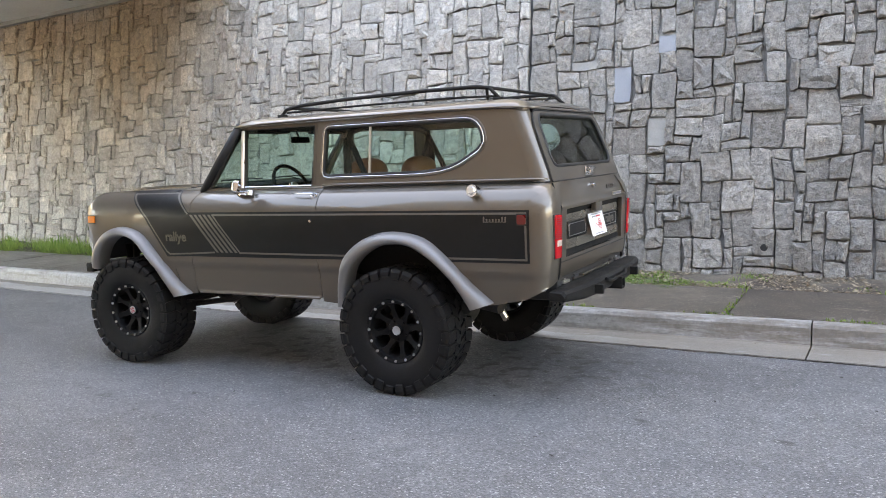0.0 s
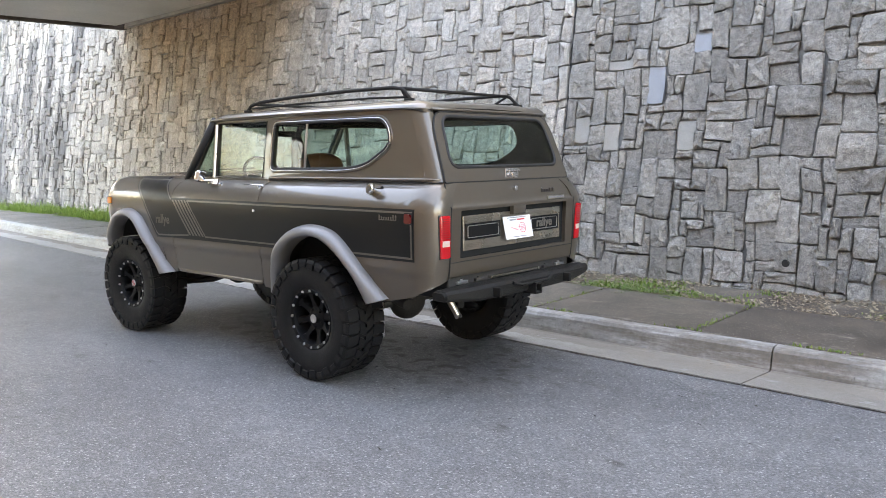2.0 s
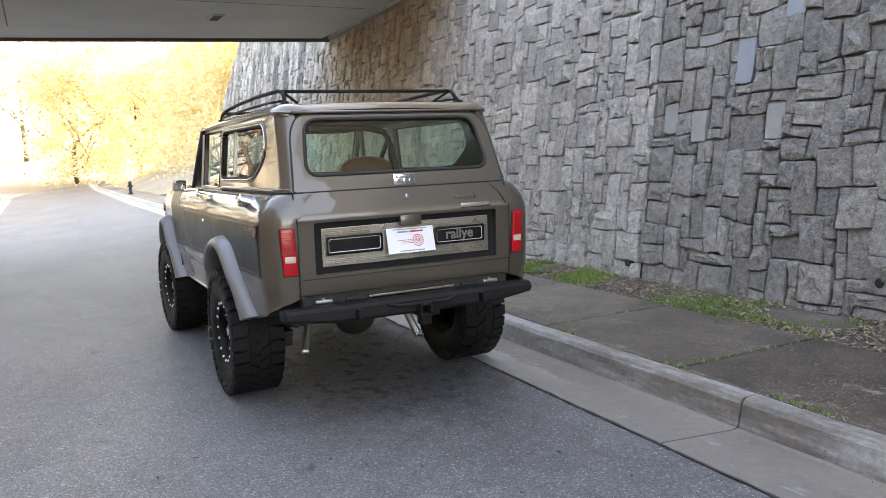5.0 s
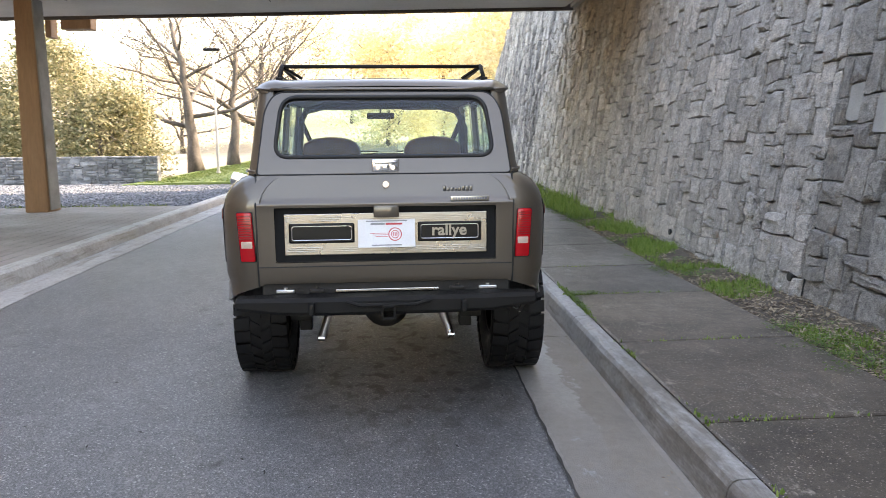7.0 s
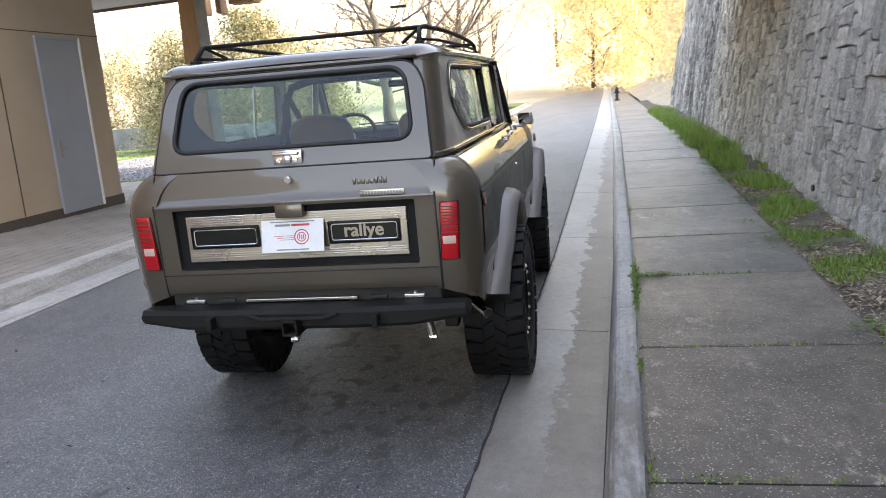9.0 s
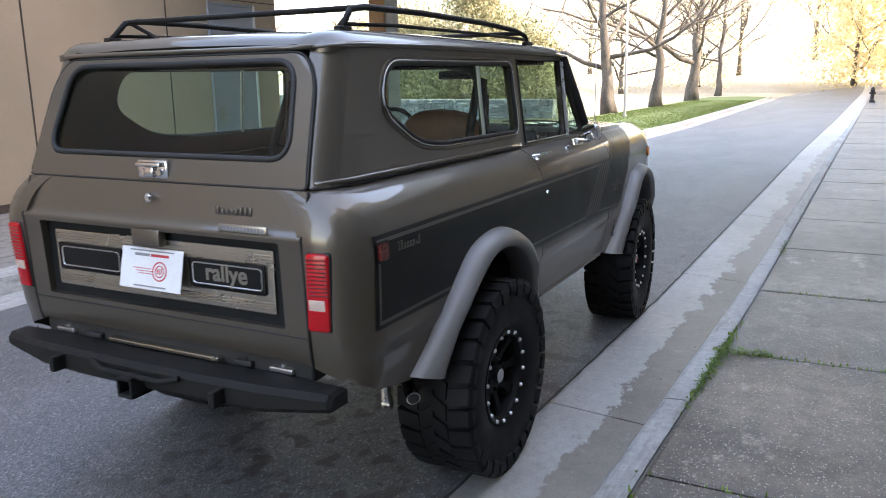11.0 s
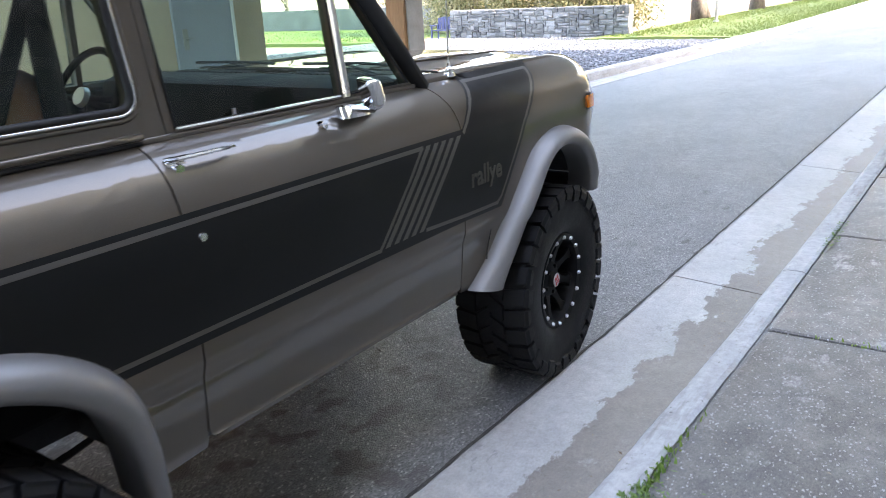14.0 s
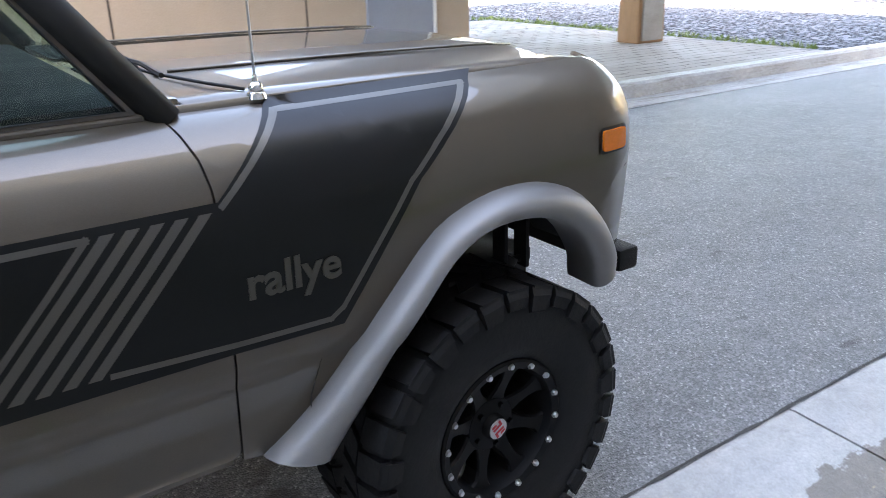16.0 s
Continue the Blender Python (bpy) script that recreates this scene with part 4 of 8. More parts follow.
for side in (-1, 1):
    skin_panel("front_fender", FENDER, side)
    door = skin_panel("door", rounded(DOOR, [0.02, 0, 0, 0, 0, 0, 0.0, 0.04, 0.03]), side)
    skin_panel("rear_quarter", QUARTER, side)
    # door and body edges behind the gaps
    for s in (-1.8195, -0.622):
        bm = bmesh.new()
        prev = None
        for z in steps(0.6, 1.35, 0.05):
            row = []
            for ds in (-0.02, 0.02):
                x, y = skin(s + ds, z, -0.014)
                row.append(bm.verts.new((x, side * y, z)))
            if prev:
                bm.faces.new((prev[0], prev[1], row[1], row[0]))
            prev = row
        part("door_seal", bm, M_BLACK, truck)
    # decals
    outline = decal_outline(0)
    decal("side_decal", outline, side, M_DECAL, 0.0012, "charcoal vinyl side panel")
    w = 0.013
    top_z, bot_z = 1.205 - 0.021, 0.885 + 0.021
    xs_a = -1.576
    loop1 = [(0.95 - 0.021, bot_z), (0.95 - 0.021, top_z), (xs_a, top_z), (xs_a + SLANT * (top_z - bot_z), bot_z)]
    for a, b in zip(loop1, loop1[1:] + loop1[:1]):
        d = (Vector(b) - Vector(a)).normalized() * w / 2
        decal("pinstripe", ribbon([tuple(Vector(a) - d), tuple(Vector(b) + d)], w), side, M_STRIPE, 0.0022, ds=0.05)
    for i in range(5):
        x0 = -1.602 - i * 0.046
        decal("slash", [(x0, top_z + 0.004), (x0 - 0.026, top_z + 0.004), (x0 - 0.026 + SLANT * (top_z - bot_z + 0.004), bot_z), (x0 + SLANT * (top_z - bot_z + 0.004), bot_z)], side, M_STRIPE, 0.0022)
    loop2 = [(-1.80, top_z), (-1.835, 1.196), (-2.012, 1.351), (-2.520, 1.351), (-2.366, 1.235), (-2.284, 1.165), (-2.083, 0.907), (-2.05, 0.886), (-1.83, 0.893), (-1.58, bot_z)]
    for a, b in zip(loop2[1:], loop2[2:]):
        d = (Vector(b) - Vector(a)).normalized() * w / 2
        decal("pinstripe", ribbon([tuple(Vector(a) - d), tuple(Vector(b) + d)], w), side, M_STRIPE, 0.0022, ds=0.05)
    # flares
    sweep_flare("rear_flare", smooth_path(REAR_OUT, 3), smooth_path(REAR_LIP, 3), side, "satin silver-bronze wheel-arch flare")
    sweep_flare("front_flare", smooth_path(FRONT_OUT, 3), smooth_path(FRONT_LIP, 3), side, "satin silver-bronze wheel-arch flare")

# ---- hardtop, glass, bonnet ----
def top_y(z):
    return lerp(z, [(1.36, 0.738), (1.40, 0.730), (1.80, 0.690), (1.83, 0.686)])


def rear_top_x(z):
    return lerp(z, [(1.36, 1.022), (1.42, 1.005), (1.80, 0.862), (1.83, 0.850)])


def pillar_x(z):
    return lerp(z, [(1.36, -1.765), (1.83, -1.405)])


QWIN = rounded([(-0.618, 1.770), (0.542, 1.762), (0.606, 1.605), (0.37, 1.465), (0.15, 1.445), (-0.642, 1.442)], [0.04, 0.10, 0.09, 0.16, 0.06, 0.045], 7)
DWIN = [(-1.365, 1.795), (-0.722, 1.795), (-0.748, 1.378), (-1.375, 1.378)]
VENT = [(-1.415, 1.785), (-1.392, 1.785), (-1.400, 1.378), (-1.715, 1.378)]


def grow(poly, d):
    """A loop pushed outward by d."""
    n = len(poly)
    area = sum(a[0] * b[1] - b[0] * a[1] for a, b in zip(poly, poly[1:] + poly[:1]))
    sg = 1 if area > 0 else -1
    out = []
    for i in range(n):
        a, p, b = Vector(poly[i - 1]), Vector(poly[i]), Vector(poly[(i + 1) % n])
        t = ((p - a).normalized() + (b - p).normalized())
        t = t.normalized() if t.length > 1e-6 else (b - p).normalized()
        out.append((p.x + sg * t.y * d, p.y - sg * t.x * d))
    return out


def top_skin(bm, side, off=0.0):
    for v in bm.verts:
        v.co.y = side * (top_y(v.co.z) + off)
    return face_out(bm, (0, side, 0))


def loop_bar(name, poly, side, r, material, off=0.002, label=""):
    bm = bmesh.new()
    tube(bm, [(x, side * (top_y(z) + off), z) for x, z in poly], r, 6, True)
    return part(name, bm, material, truck, label, smooth=True)


for side in (-1, 1):
    # side of the hardtop behind the door
    e = 0.10
    outer = [(-0.715, 1.362), (-0.690, 1.82)] + [(rear_top_x(z) - e, z) for z in (1.82, 1.70, 1.55, 1.42, 1.362)]
    bm = sheet(outer, [QWIN], steps(-0.6, 0.9, 0.3), [1.42, 1.5, 1.6, 1.7, 1.8])
    top_skin(bm, side)
    ob = part("hardtop_side", bm, M_PAINT, truck, smooth=True)
    md = ob.modifiers.new("thickness", "SOLIDIFY")
    md.thickness, md.offset = 0.035, -1
    # rounded rear corner post
    bm = bmesh.new()
    prev = None
    for z in (1.362, 1.42, 1.5, 1.6, 1.7, 1.8, 1.83):
        row = []
        for k in range(9):
            a = k / 8 * math.pi / 2
            row.append(bm.verts.new((rear_top_x(z) - e + e * math.sin(a), side * (top_y(z) - 0.075 * (1 - math.cos(a))), z)))
        row.append(bm.verts.new((rear_top_x(z) + 0.001, side * (top_y(z) - 0.095), z)))
        if prev:
            for k in range(9):
                bm.faces.new((prev[k], prev[k + 1], row[k + 1], row[k]))
        prev = row
    face_out(bm, (0.5, side, 0))
    ob = part("corner_post", bm, M_PAINT, truck, smooth=True)
    md = ob.modifiers.new("thickness", "SOLIDIFY")
    md.thickness, md.offset = 0.03, -1
    # foot moulding where hardtop meets the body
    bm = bmesh.new()
    pts = [(-0.64, 1.376)] + [(x, 1.376) for x in steps(-0.5, 0.85, 0.15)]
    tube(bm, [(x, side * (top_y(1.376) + 0.012), 1.378) for x, _ in pts] + [(0.90, side * 0.748, 1.378), (0.96, side * 0.725, 1.377), (1.005, side * 0.69, 1.376)], 0.009, 8)
    part("top_moulding", bm, M_PAINT, truck, smooth=True)
    bm = bmesh.new()
    tube(bm, [(x, side * 0.742, 1.361) for x in steps(-0.64, 0.88, 0.2)] + [(0.96, side * 0.728, 1.361), (1.02, side * 0.69, 1.36)], 0.006, 6)
    part("top_seal", bm, M_BLACK, truck)
    # quarter glass with its bright frame
    bm = sheet(grow(QWIN, 0.004))
    top_skin(bm, side, -0.012)
    g = part("quarter_glass", bm, M_GLASS, truck, "green-tinted quarter glass")
    g.visible_shadow = False
    loop_bar("window_rubber", grow(QWIN, 0.001), side, 0.011, M_BLACK, 0.0)
    loop_bar("window_gasket", grow(QWIN, 0.024), side, 0.008, M_PAINT, -0.001, "raised painted lip round the quarter window")
    loop_bar("window_trim", grow(QWIN, 0.012), side, 0.0048, M_CHROME, 0.006, "bright metal window trim")
    bm = bmesh.new()
    tube(bm, [(-0.255, side * (top_y(1.76) - 0.006), 1.765), (-0.262, side * (top_y(1.43) - 0.006), 1.422)], 0.009, 6)
    part("window_divider", bm, M_STEEL, truck)
    # door window frame, glass and vent window
    outer = [(pillar_x(1.365) - 0.012, 1.362), (pillar_x(1.82), 1.82), (-0.697, 1.82), (-0.722, 1.362)]
    bm = sheet(outer, [DWIN, VENT], (), [1.5, 1.65])
    top_skin(bm, side, -0.006)
    ob = part("door_window_frame", bm, M_PAINT, truck, smooth=True)
    md = ob.modifiers.new("thickness", "SOLIDIFY")
    md.thickness, md.offset = 0.03, -1
    for nm, lp in (("door_glass", DWIN), ("vent_glass", VENT)):
        bm = sheet(grow(lp, 0.003))
        top_skin(bm, side, -0.02)
        g = part(nm, bm, M_GLASS, truck)
        g.visible_shadow = False
    loop_bar("door_window_rubber", grow(DWIN, -0.002), side, 0.005, M_BLACK, -0.004)
    bm = bmesh.new()
    tube(bm, [(-1.36, side * (top_y(1.378) + 0.004), 1.378), (-0.745, side * (top_y(1.378) + 0.004), 1.378)], 0.005, 6)
    part("belt_trim", bm, M_CHROME, truck, "thin bright strip along the window sill")
    loop_bar("vent_trim", grow(VENT, -0.001), side, 0.005, M_BLACK, -0.002)
    bm = bmesh.new()
    tube(bm, [(-1.384, side * (top_y(1.79) + 0.0), 1.79), (-1.390, side * (top_y(1.378) + 0.002), 1.372)], 0.013, 8)
    part("vent_post", bm, M_STEEL, truck, "bright vent-window post")
    # sill of the window in body colour, to the shoulder
    bm = bmesh.new()
    box(bm, -1.75, -0.61, side * 0.70 if side > 0 else -0.742, 0.742 if side > 0 else -0.70, 1.352, 1.370, 0.006)
    part("window_sill", bm, M_PAINT, truck, smooth=False)
    # windscreen pillar
    bm = bmesh.new()
    tube(bm, [(pillar_x(1.35) - 0.03, side * 0.728, 1.35), (pillar_x(1.6) - 0.022, side * 0.703, 1.6), (pillar_x(1.83) - 0.015, side * 0.676, 1.83)], 0.034, 10)
    part("windscreen_pillar", bm, M_BLACK, truck, smooth=True)
    # drip rail
    bm = bmesh.new()
    prev = None
    tube(bm, [(x, side * y, z) for x, y, z in ((-1.44, 0.708, 1.822), (-1.2, 0.708, 1.832), (-0.6, 0.708, 1.836), (0.2, 0.707, 1.832), (0.70, 0.704, 1.824), (0.77, 0.699, 1.821), (0.815, 0.686, 1.818), (0.843, 0.664, 1.816), (0.860, 0.632, 1.814), (0.866, 0.60, 1.814))], 0.012, 8, flat=0.7)
    part("drip_rail", bm, M_PAINT, truck, smooth=True)

# roof skin: crowned, with a raised shoulder along each edge
bm = bmesh.new()
RX = [-1.475, -1.46, -1.42, -1.30, -1.0, -0.5, 0.0, 0.5, 0.70, 0.75, 0.79, 0.82, 0.842, 0.857, 0.866]
grid = []
for i, x in enumerate(RX):
    row = []
    for y in (-0.712, -0.708, -0.69, -0.655, -0.61, -0.55, -0.35, 0.0, 0.35, 0.55, 0.61, 0.655, 0.69, 0.708, 0.712):
        a = abs(y)
        z = lerp(a, [(0.0, 1.888), (0.35, 1.884), (0.55, 1.878), (0.61, 1.882), (0.655, 1.872), (0.69, 1.852), (0.708, 1.838), (0.712, 1.822)])
        ends = lerp(x, [(-1.475, -0.045), (-1.46, -0.03), (-1.42, -0.012), (-1.30, -0.004), (-0.5, 0.0), (0.5, 0.0), (0.72, -0.004), (0.79, -0.012), (0.82, -0.020), (0.842, -0.030), (0.857, -0.042), (0.866, -0.056)])
        row.append(bm.verts.new((x, y * lerp(x, [(-1.475, 0.96), (-1.46, 0.98), (-1.42, 0.995), (-1.30, 1.0), (0.74, 1.0), (0.79, 0.992), (0.82, 0.978), (0.842, 0.958), (0.857, 0.93), (0.866, 0.885)]), max(1.815, z + ends))))
    grid.append(row)
for a, b in zip(grid, grid[1:]):
    for j in range(len(a) - 1):
        bm.faces.new((a[j], a[j + 1], b[j + 1], b[j]))
face_out(bm, (0, 0, 1))
ob = part("roof", bm, M_PAINT, truck, smooth=True)
md = ob.modifiers.new("thickness", "SOLIDIFY")
md.thickness, md.offset = 0.02, -1
bm = bmesh.new()
box(bm, -1.40, 0.82, -0.665, 0.665, 1.805, 1.83, 0.01)
part("headliner", bm, M_DARK, truck)

# windscreen
bm = bmesh.new()
ws = [[bm.verts.new((pillar_x(z) - 0.035 - 0.05 * (1 - (y / 0.7) ** 2), y, z)) for y in steps(-0.70, 0.70, 0.2)] for z in (1.385, 1.6, 1.80)]
for a, b in zip(ws, ws[1:]):
    for j in range(len(a) - 1):
        bm.faces.new((a[j], a[j + 1], b[j + 1], b[j]))
face_out(bm, (-1, 0, 0.3))
g = part("windscreen", bm, M_GLASS, truck, "clear windscreen", smooth=True)
g.visible_shadow = False
bm = bmesh.new()
tube(bm, [(pillar_x(1.81) - 0.03 - 0.05 * (1 - (y / 0.7) ** 2), y, 1.815) for y in steps(-0.69, 0.69, 0.2)], 0.022, 8)
tube(bm, [(pillar_x(1.37) - 0.03 - 0.05 * (1 - (y / 0.7) ** 2), y, 1.372) for y in steps(-0.72, 0.72, 0.2)], 0.02, 8)
part("windscreen_frame", bm, M_BLACK, truck, smooth=True)

# lift gate with its window
HW = [(-0.676, 1.362), (0.676, 1.362), (0.640, 1.700), (0.585, 1.795), (-0.585, 1.795), (-0.640, 1.700)]
HWIN = rounded([(-0.585, 1.455), (0.585, 1.455), (0.545, 1.765), (-0.545, 1.765)], [0.075, 0.075, 0.08, 0.08], 6)


def gate_skin(bm, off=0.0):
    """Lays a sheet drawn in (across, up) on the sloping rear of the hardtop."""
    for v in bm.verts:
        y, z = v.co.x, v.co.z
        v.co = Vector((rear_top_x(z) + 0.008 + off, y, z))
    return face_out(bm, (1, 0, 0.2))


bm = sheet(rounded(HW, [0.02, 0.02, 0.05, 0.06, 0.06, 0.05]), [HWIN], steps(-0.6, 0.6, 0.3), [1.42, 1.6])
gate_skin(bm, 0.004)
gate = part("lift_gate", bm, M_PAINT, truck, smooth=True)
md = gate.modifiers.new("thickness", "SOLIDIFY")
md.thickness, md.offset = 0.04, -1
bm = sheet(grow(HWIN, 0.005))
gate_skin(bm, -0.008)
g = part("rear_glass", bm, M_GLASS, truck, "green-tinted rear glass")
g.visible_shadow = False
bm = bmesh.new()
tube(bm, [(rear_top_x(z) + 0.009, y, z) for y, z in grow(HWIN, 0.006)], 0.0115, 8, True)
part("rear_glass_rubber", bm, M_BLACK, gate, smooth=True)
bm = bmesh.new()
tube(bm, [(rear_top_x(z) + 0.007, y, z) for y, z in grow(rounded(HW, [0.02, 0.02, 0.05, 0.06, 0.06, 0.05]), 0.004)], 0.005, 6, True)
part("gate_seal", bm, M_BLACK, gate)
bm = bmesh.new()
tube(bm, [(0.869, y, 1.814) for y in steps(-0.61, 0.61, 0.2)], 0.010, 6)
part("gate_drip_rail", bm, M_PAINT, truck, smooth=True)
# gate latch handle
bm = bmesh.new()
hx = rear_top_x(1.40) + 0.014
box(bm, hx, hx + 0.012, -0.072, 0.072, 1.368, 1.436, 0.006)
box(bm, hx + 0.01, hx + 0.035, -0.060, 0.060, 1.412, 1.428, 0.005)
box(bm, hx + 0.01, hx + 0.03, -0.020, 0.020, 1.374, 1.412, 0.006)
rod(bm, (hx + 0.01, -0.04, 1.392), (hx + 0.022, -0.04, 1.392), 0.012)
rod(bm, (hx + 0.01, 0.04, 1.392), (hx + 0.022, 0.04, 1.392), 0.012)
part("gate_latch", bm, M_CHROME, gate, "chrome latch handle", angle=40)

# tailgate: pressed panel with a long recess
TGX = [(0.76, 1.052), (0.80, 1.062), (0.875, 1.070), (1.15, 1.081), (1.192, 1.0855), (1.200, 1.0872), (1.207, 1.0862), (1.212, 1.0815), (1.218, 1.0745), (1.227, 1.0675), (1.24, 1.0625), (1.30, 1.048), (1.36, 1.030)]
RECESS = rounded([(-0.592, 0.890), (0.592, 0.890), (0.592, 1.186), (-0.592, 1.186)], 0.008, 3)


def tail_skin(bm, off=0.0):
    for v in bm.verts:
        y, z = v.co.x, v.co.z
        v.co = Vector((lerp(z, TGX) + off, y, z))
    return face_out(bm, (1, 0, 0))


bm = sheet(rounded([(-0.682, 0.775), (0.682, 0.775), (0.682, 1.354), (-0.682, 1.354)], 0.015, 3), [RECESS], steps(-0.6, 0.6, 0.3), [z for z, _ in TGX[1:-1]] + [1.33])
tail_skin(bm)
tailgate = part("tailgate", bm, M_PAINT, truck, smooth=True)
md = tailgate.modifiers.new("thickness", "SOLIDIFY")
md.thickness, md.offset = 0.03, -1
for side in (-1, 1):
    # shut line beside the tailgate
    bm = bmesh.new()
    tube(bm, [(lerp(z, TGX) - 0.001, side * 0.686, z) for z in [z for z, _ in TGX[:-1]] + [1.352]], 0.005, 6)
    part("tailgate_gap", bm, M_BLACK, truck)
# thin black bar stands in for the shade line of the pressed crease
bm = bmesh.new()
tube(bm, [(lerp(0.868, TGX) + 0.0, y, 0.868) for y in steps(-0.68, 0.68, 0.2)], 0.0032, 6)
part("crease_shade_bar", bm, M_BLACK, tailgate)
bm = bmesh.new()
box(bm, 1.02, 1.045, -0.605, 0.605, 0.878, 1.196)
part("recess_back", bm, M_DARK, tailgate, "black-finished recess")
bm = bmesh.new()
box(bm, 1.045, 1.056, -0.545, 0.545, 0.928, 1.150, 0.004)
for z in (0.948, 0.958, 0.968, 1.112, 1.122, 1.132):
    box(bm, 1.055, 1.060, -0.540, 0.540, z - 0.003, z + 0.003, 0.0015)
part("trim_panel", bm, M_BRUSHED, tailgate, "ribbed champagne metal trim panel")
for a, b in ((-0.520, -0.172), (0.168, 0.512)):
    bm = bmesh.new()
    box(bm, 1.056, 1.0615, a, b, 0.993, 1.100, 0.008)
    inset = part("inset_plate", bm, M_DECAL, tailgate, "black plate with a fine silver border")
    bm = bmesh.new()
    tube(bm, [(1.062, y, z) for y, z in rounded([(a + 0.016, 1.009), (b - 0.016, 1.009), (b - 0.016, 1.084), (a + 0.016, 1.084)], 0.014, 4)], 0.0028, 5, True)
    part("inset_border", bm, M_STEEL, inset)
bm = bmesh.new()
box(bm, 1.062, 1.10, -0.068, 0.068, 1.130, 1.192, 0.006)
part("plate_light", bm, M_PAINT, tailgate, "body-coloured plate light hood", angle=40)
bm = bmesh.new()
rod(bm, (1.045, 0.0, 1.303), (1.068, 0.0, 1.303), 0.017)
rod(bm, (1.066, 0.0, 1.303), (1.074, 0.0, 1.303), 0.011)
part("tailgate_lock", bm, M_CHROME, tailgate, "chrome lock barrel", angle=40)
bm = bmesh.new()
for i in range(8):
    a = 0.308 + i * 0.0205
    tall = 0.030 if i in (0, 5, 6, 7) else 0.021
    box(bm, lerp(1.275, TGX), lerp(1.275, TGX) + 0.006, a, a + 0.015, 1.262, 1.262 + tall, 0.002)
part("badge_script", bm, M_BADGE, tailgate, "small chrome badge", angle=40)
bm = bmesh.new()
box(bm, 1.082, 1.090, 0.345, 0.552, 1.212, 1.237, 0.002)
nb = part("name_badge", bm, M_BRUSHED, tailgate, "long chrome name bar", angle=40)
bm = bmesh.new()
for i in range(13):
    box(bm, 1.0895, 1.0915, 0.356 + i * 0.0145, 0.366 + i * 0.0145, 1.218, 1.231)
part("name_bars", bm, M_GREYINK, nb)


def text_mesh(name, words, size, m, material, parent, extrude=0.0015, label="", weight=0.0024):
    cu = bpy.data.curves.new(name, "FONT")
    cu.body, cu.size, cu.extrude, cu.align_x, cu.align_y, cu.offset = words, size, extrude, "CENTER", "CENTER", weight
    tmp = new(name, cu)
    dg = bpy.context.evaluated_depsgraph_get()
    me = bpy.data.meshes.new_from_object(tmp.evaluated_get(dg))
    bpy.data.objects.remove(tmp)
    me.transform(m)
    me.materials.clear()
    me.materials.append(material)
    return part(name, me, material, parent, label)


text_mesh("lettering", "rallye", 0.088, Matrix.Translation((1.0625, 0.338, 1.052)) @ Matrix(((0, 0, 1, 0), (1, 0, 0, 0), (0, 1, 0, 0), (0, 0, 0, 1))), M_LETTER, tailgate, weight=0.0019)
for side in (-1, 1):
    yy = half(-2.02, 1.0) + 0.0025
    if side > 0:
        rot = Matrix(((-1, 0, 0, 0), (0, 0, 1, 0), (0, 1, 0, 0), (0, 0, 0, 1)))
    else:
        rot = Matrix(((1, 0, 0, 0), (0, 0, -1, 0), (0, 1, 0, 0), (0, 0, 0, 1)))
    text_mesh("fender_lettering", "rallye", 0.102, Matrix.Translation((-1.972, side * yy, 1.018)) @ rot, M_DULL_LETTER, truck)

# plate on the tailgate
plate = tagged(new("licence_plate"), "white dealer plate with a red ring mark and unreadable print", "licence plate")
bm = bmesh.new()
box(bm, 1.064, 1.068, -0.153, 0.153, 0.965, 1.117, 0.0015)
part("sheet_metal", bm, M_PLATE, plate)
bm = bmesh.new()
revolve(bm, [(0.031, 0.0), (0.036, 0.0), (0.036, 0.001), (0.031, 0.001)], 32, close=True)
bmesh.ops.rotate(bm, cent=(0, 0, 0), matrix=Matrix.Rotation(radians(90), 3, "Z"), verts=bm.verts[:])
bmesh.ops.translate(bm, vec=(1.0692, 0.045, 1.035), verts=bm.verts[:])
part("ring_mark", bm, M_INK, plate)
bm = bmesh.new()
revolve(bm, [(0.0185, 0.0), (0.0225, 0.0), (0.0225, 0.001), (0.0185, 0.001)], 28, close=True)
box(bm, -0.012, -0.007, 0.0, 0.001, -0.009, 0.011)
box(bm, -0.002, 0.003, 0.0, 0.001, -0.011, 0.009)
box(bm, 0.007, 0.012, 0.0, 0.001, -0.009, 0.011)
bmesh.ops.rotate(bm, cent=(0, 0, 0), matrix=Matrix.Rotation(radians(90), 3, "Z"), verts=bm.verts[:])
bmesh.ops.translate(bm, vec=(1.0692, 0.045, 1.035), verts=bm.verts[:])
part("inner_mark", bm, M_INK, plate)
for y0, y1, z0, z1, mm in ((-0.090, 0.008, 1.040, 1.0425, M_INK), (-0.075, 0.008, 1.031, 1.0335, M_INK), (-0.060, 0.008, 1.022, 1.0245, M_INK), (-0.085, -0.01, 1.086, 1.096, M_GREYINK), (-0.004, 0.085, 1.086, 1.096, M_INK), (-0.11, 0.11, 1.104, 1.109, M_GREYINK), (-0.08, 0.08, 0.974, 0.980, M_GREYINK)):
    bm = bmesh.new()
    box(bm, 1.0682, 1.0688, y0, y1, z0, z1)
    part("print_bar", bm, mm, plate)

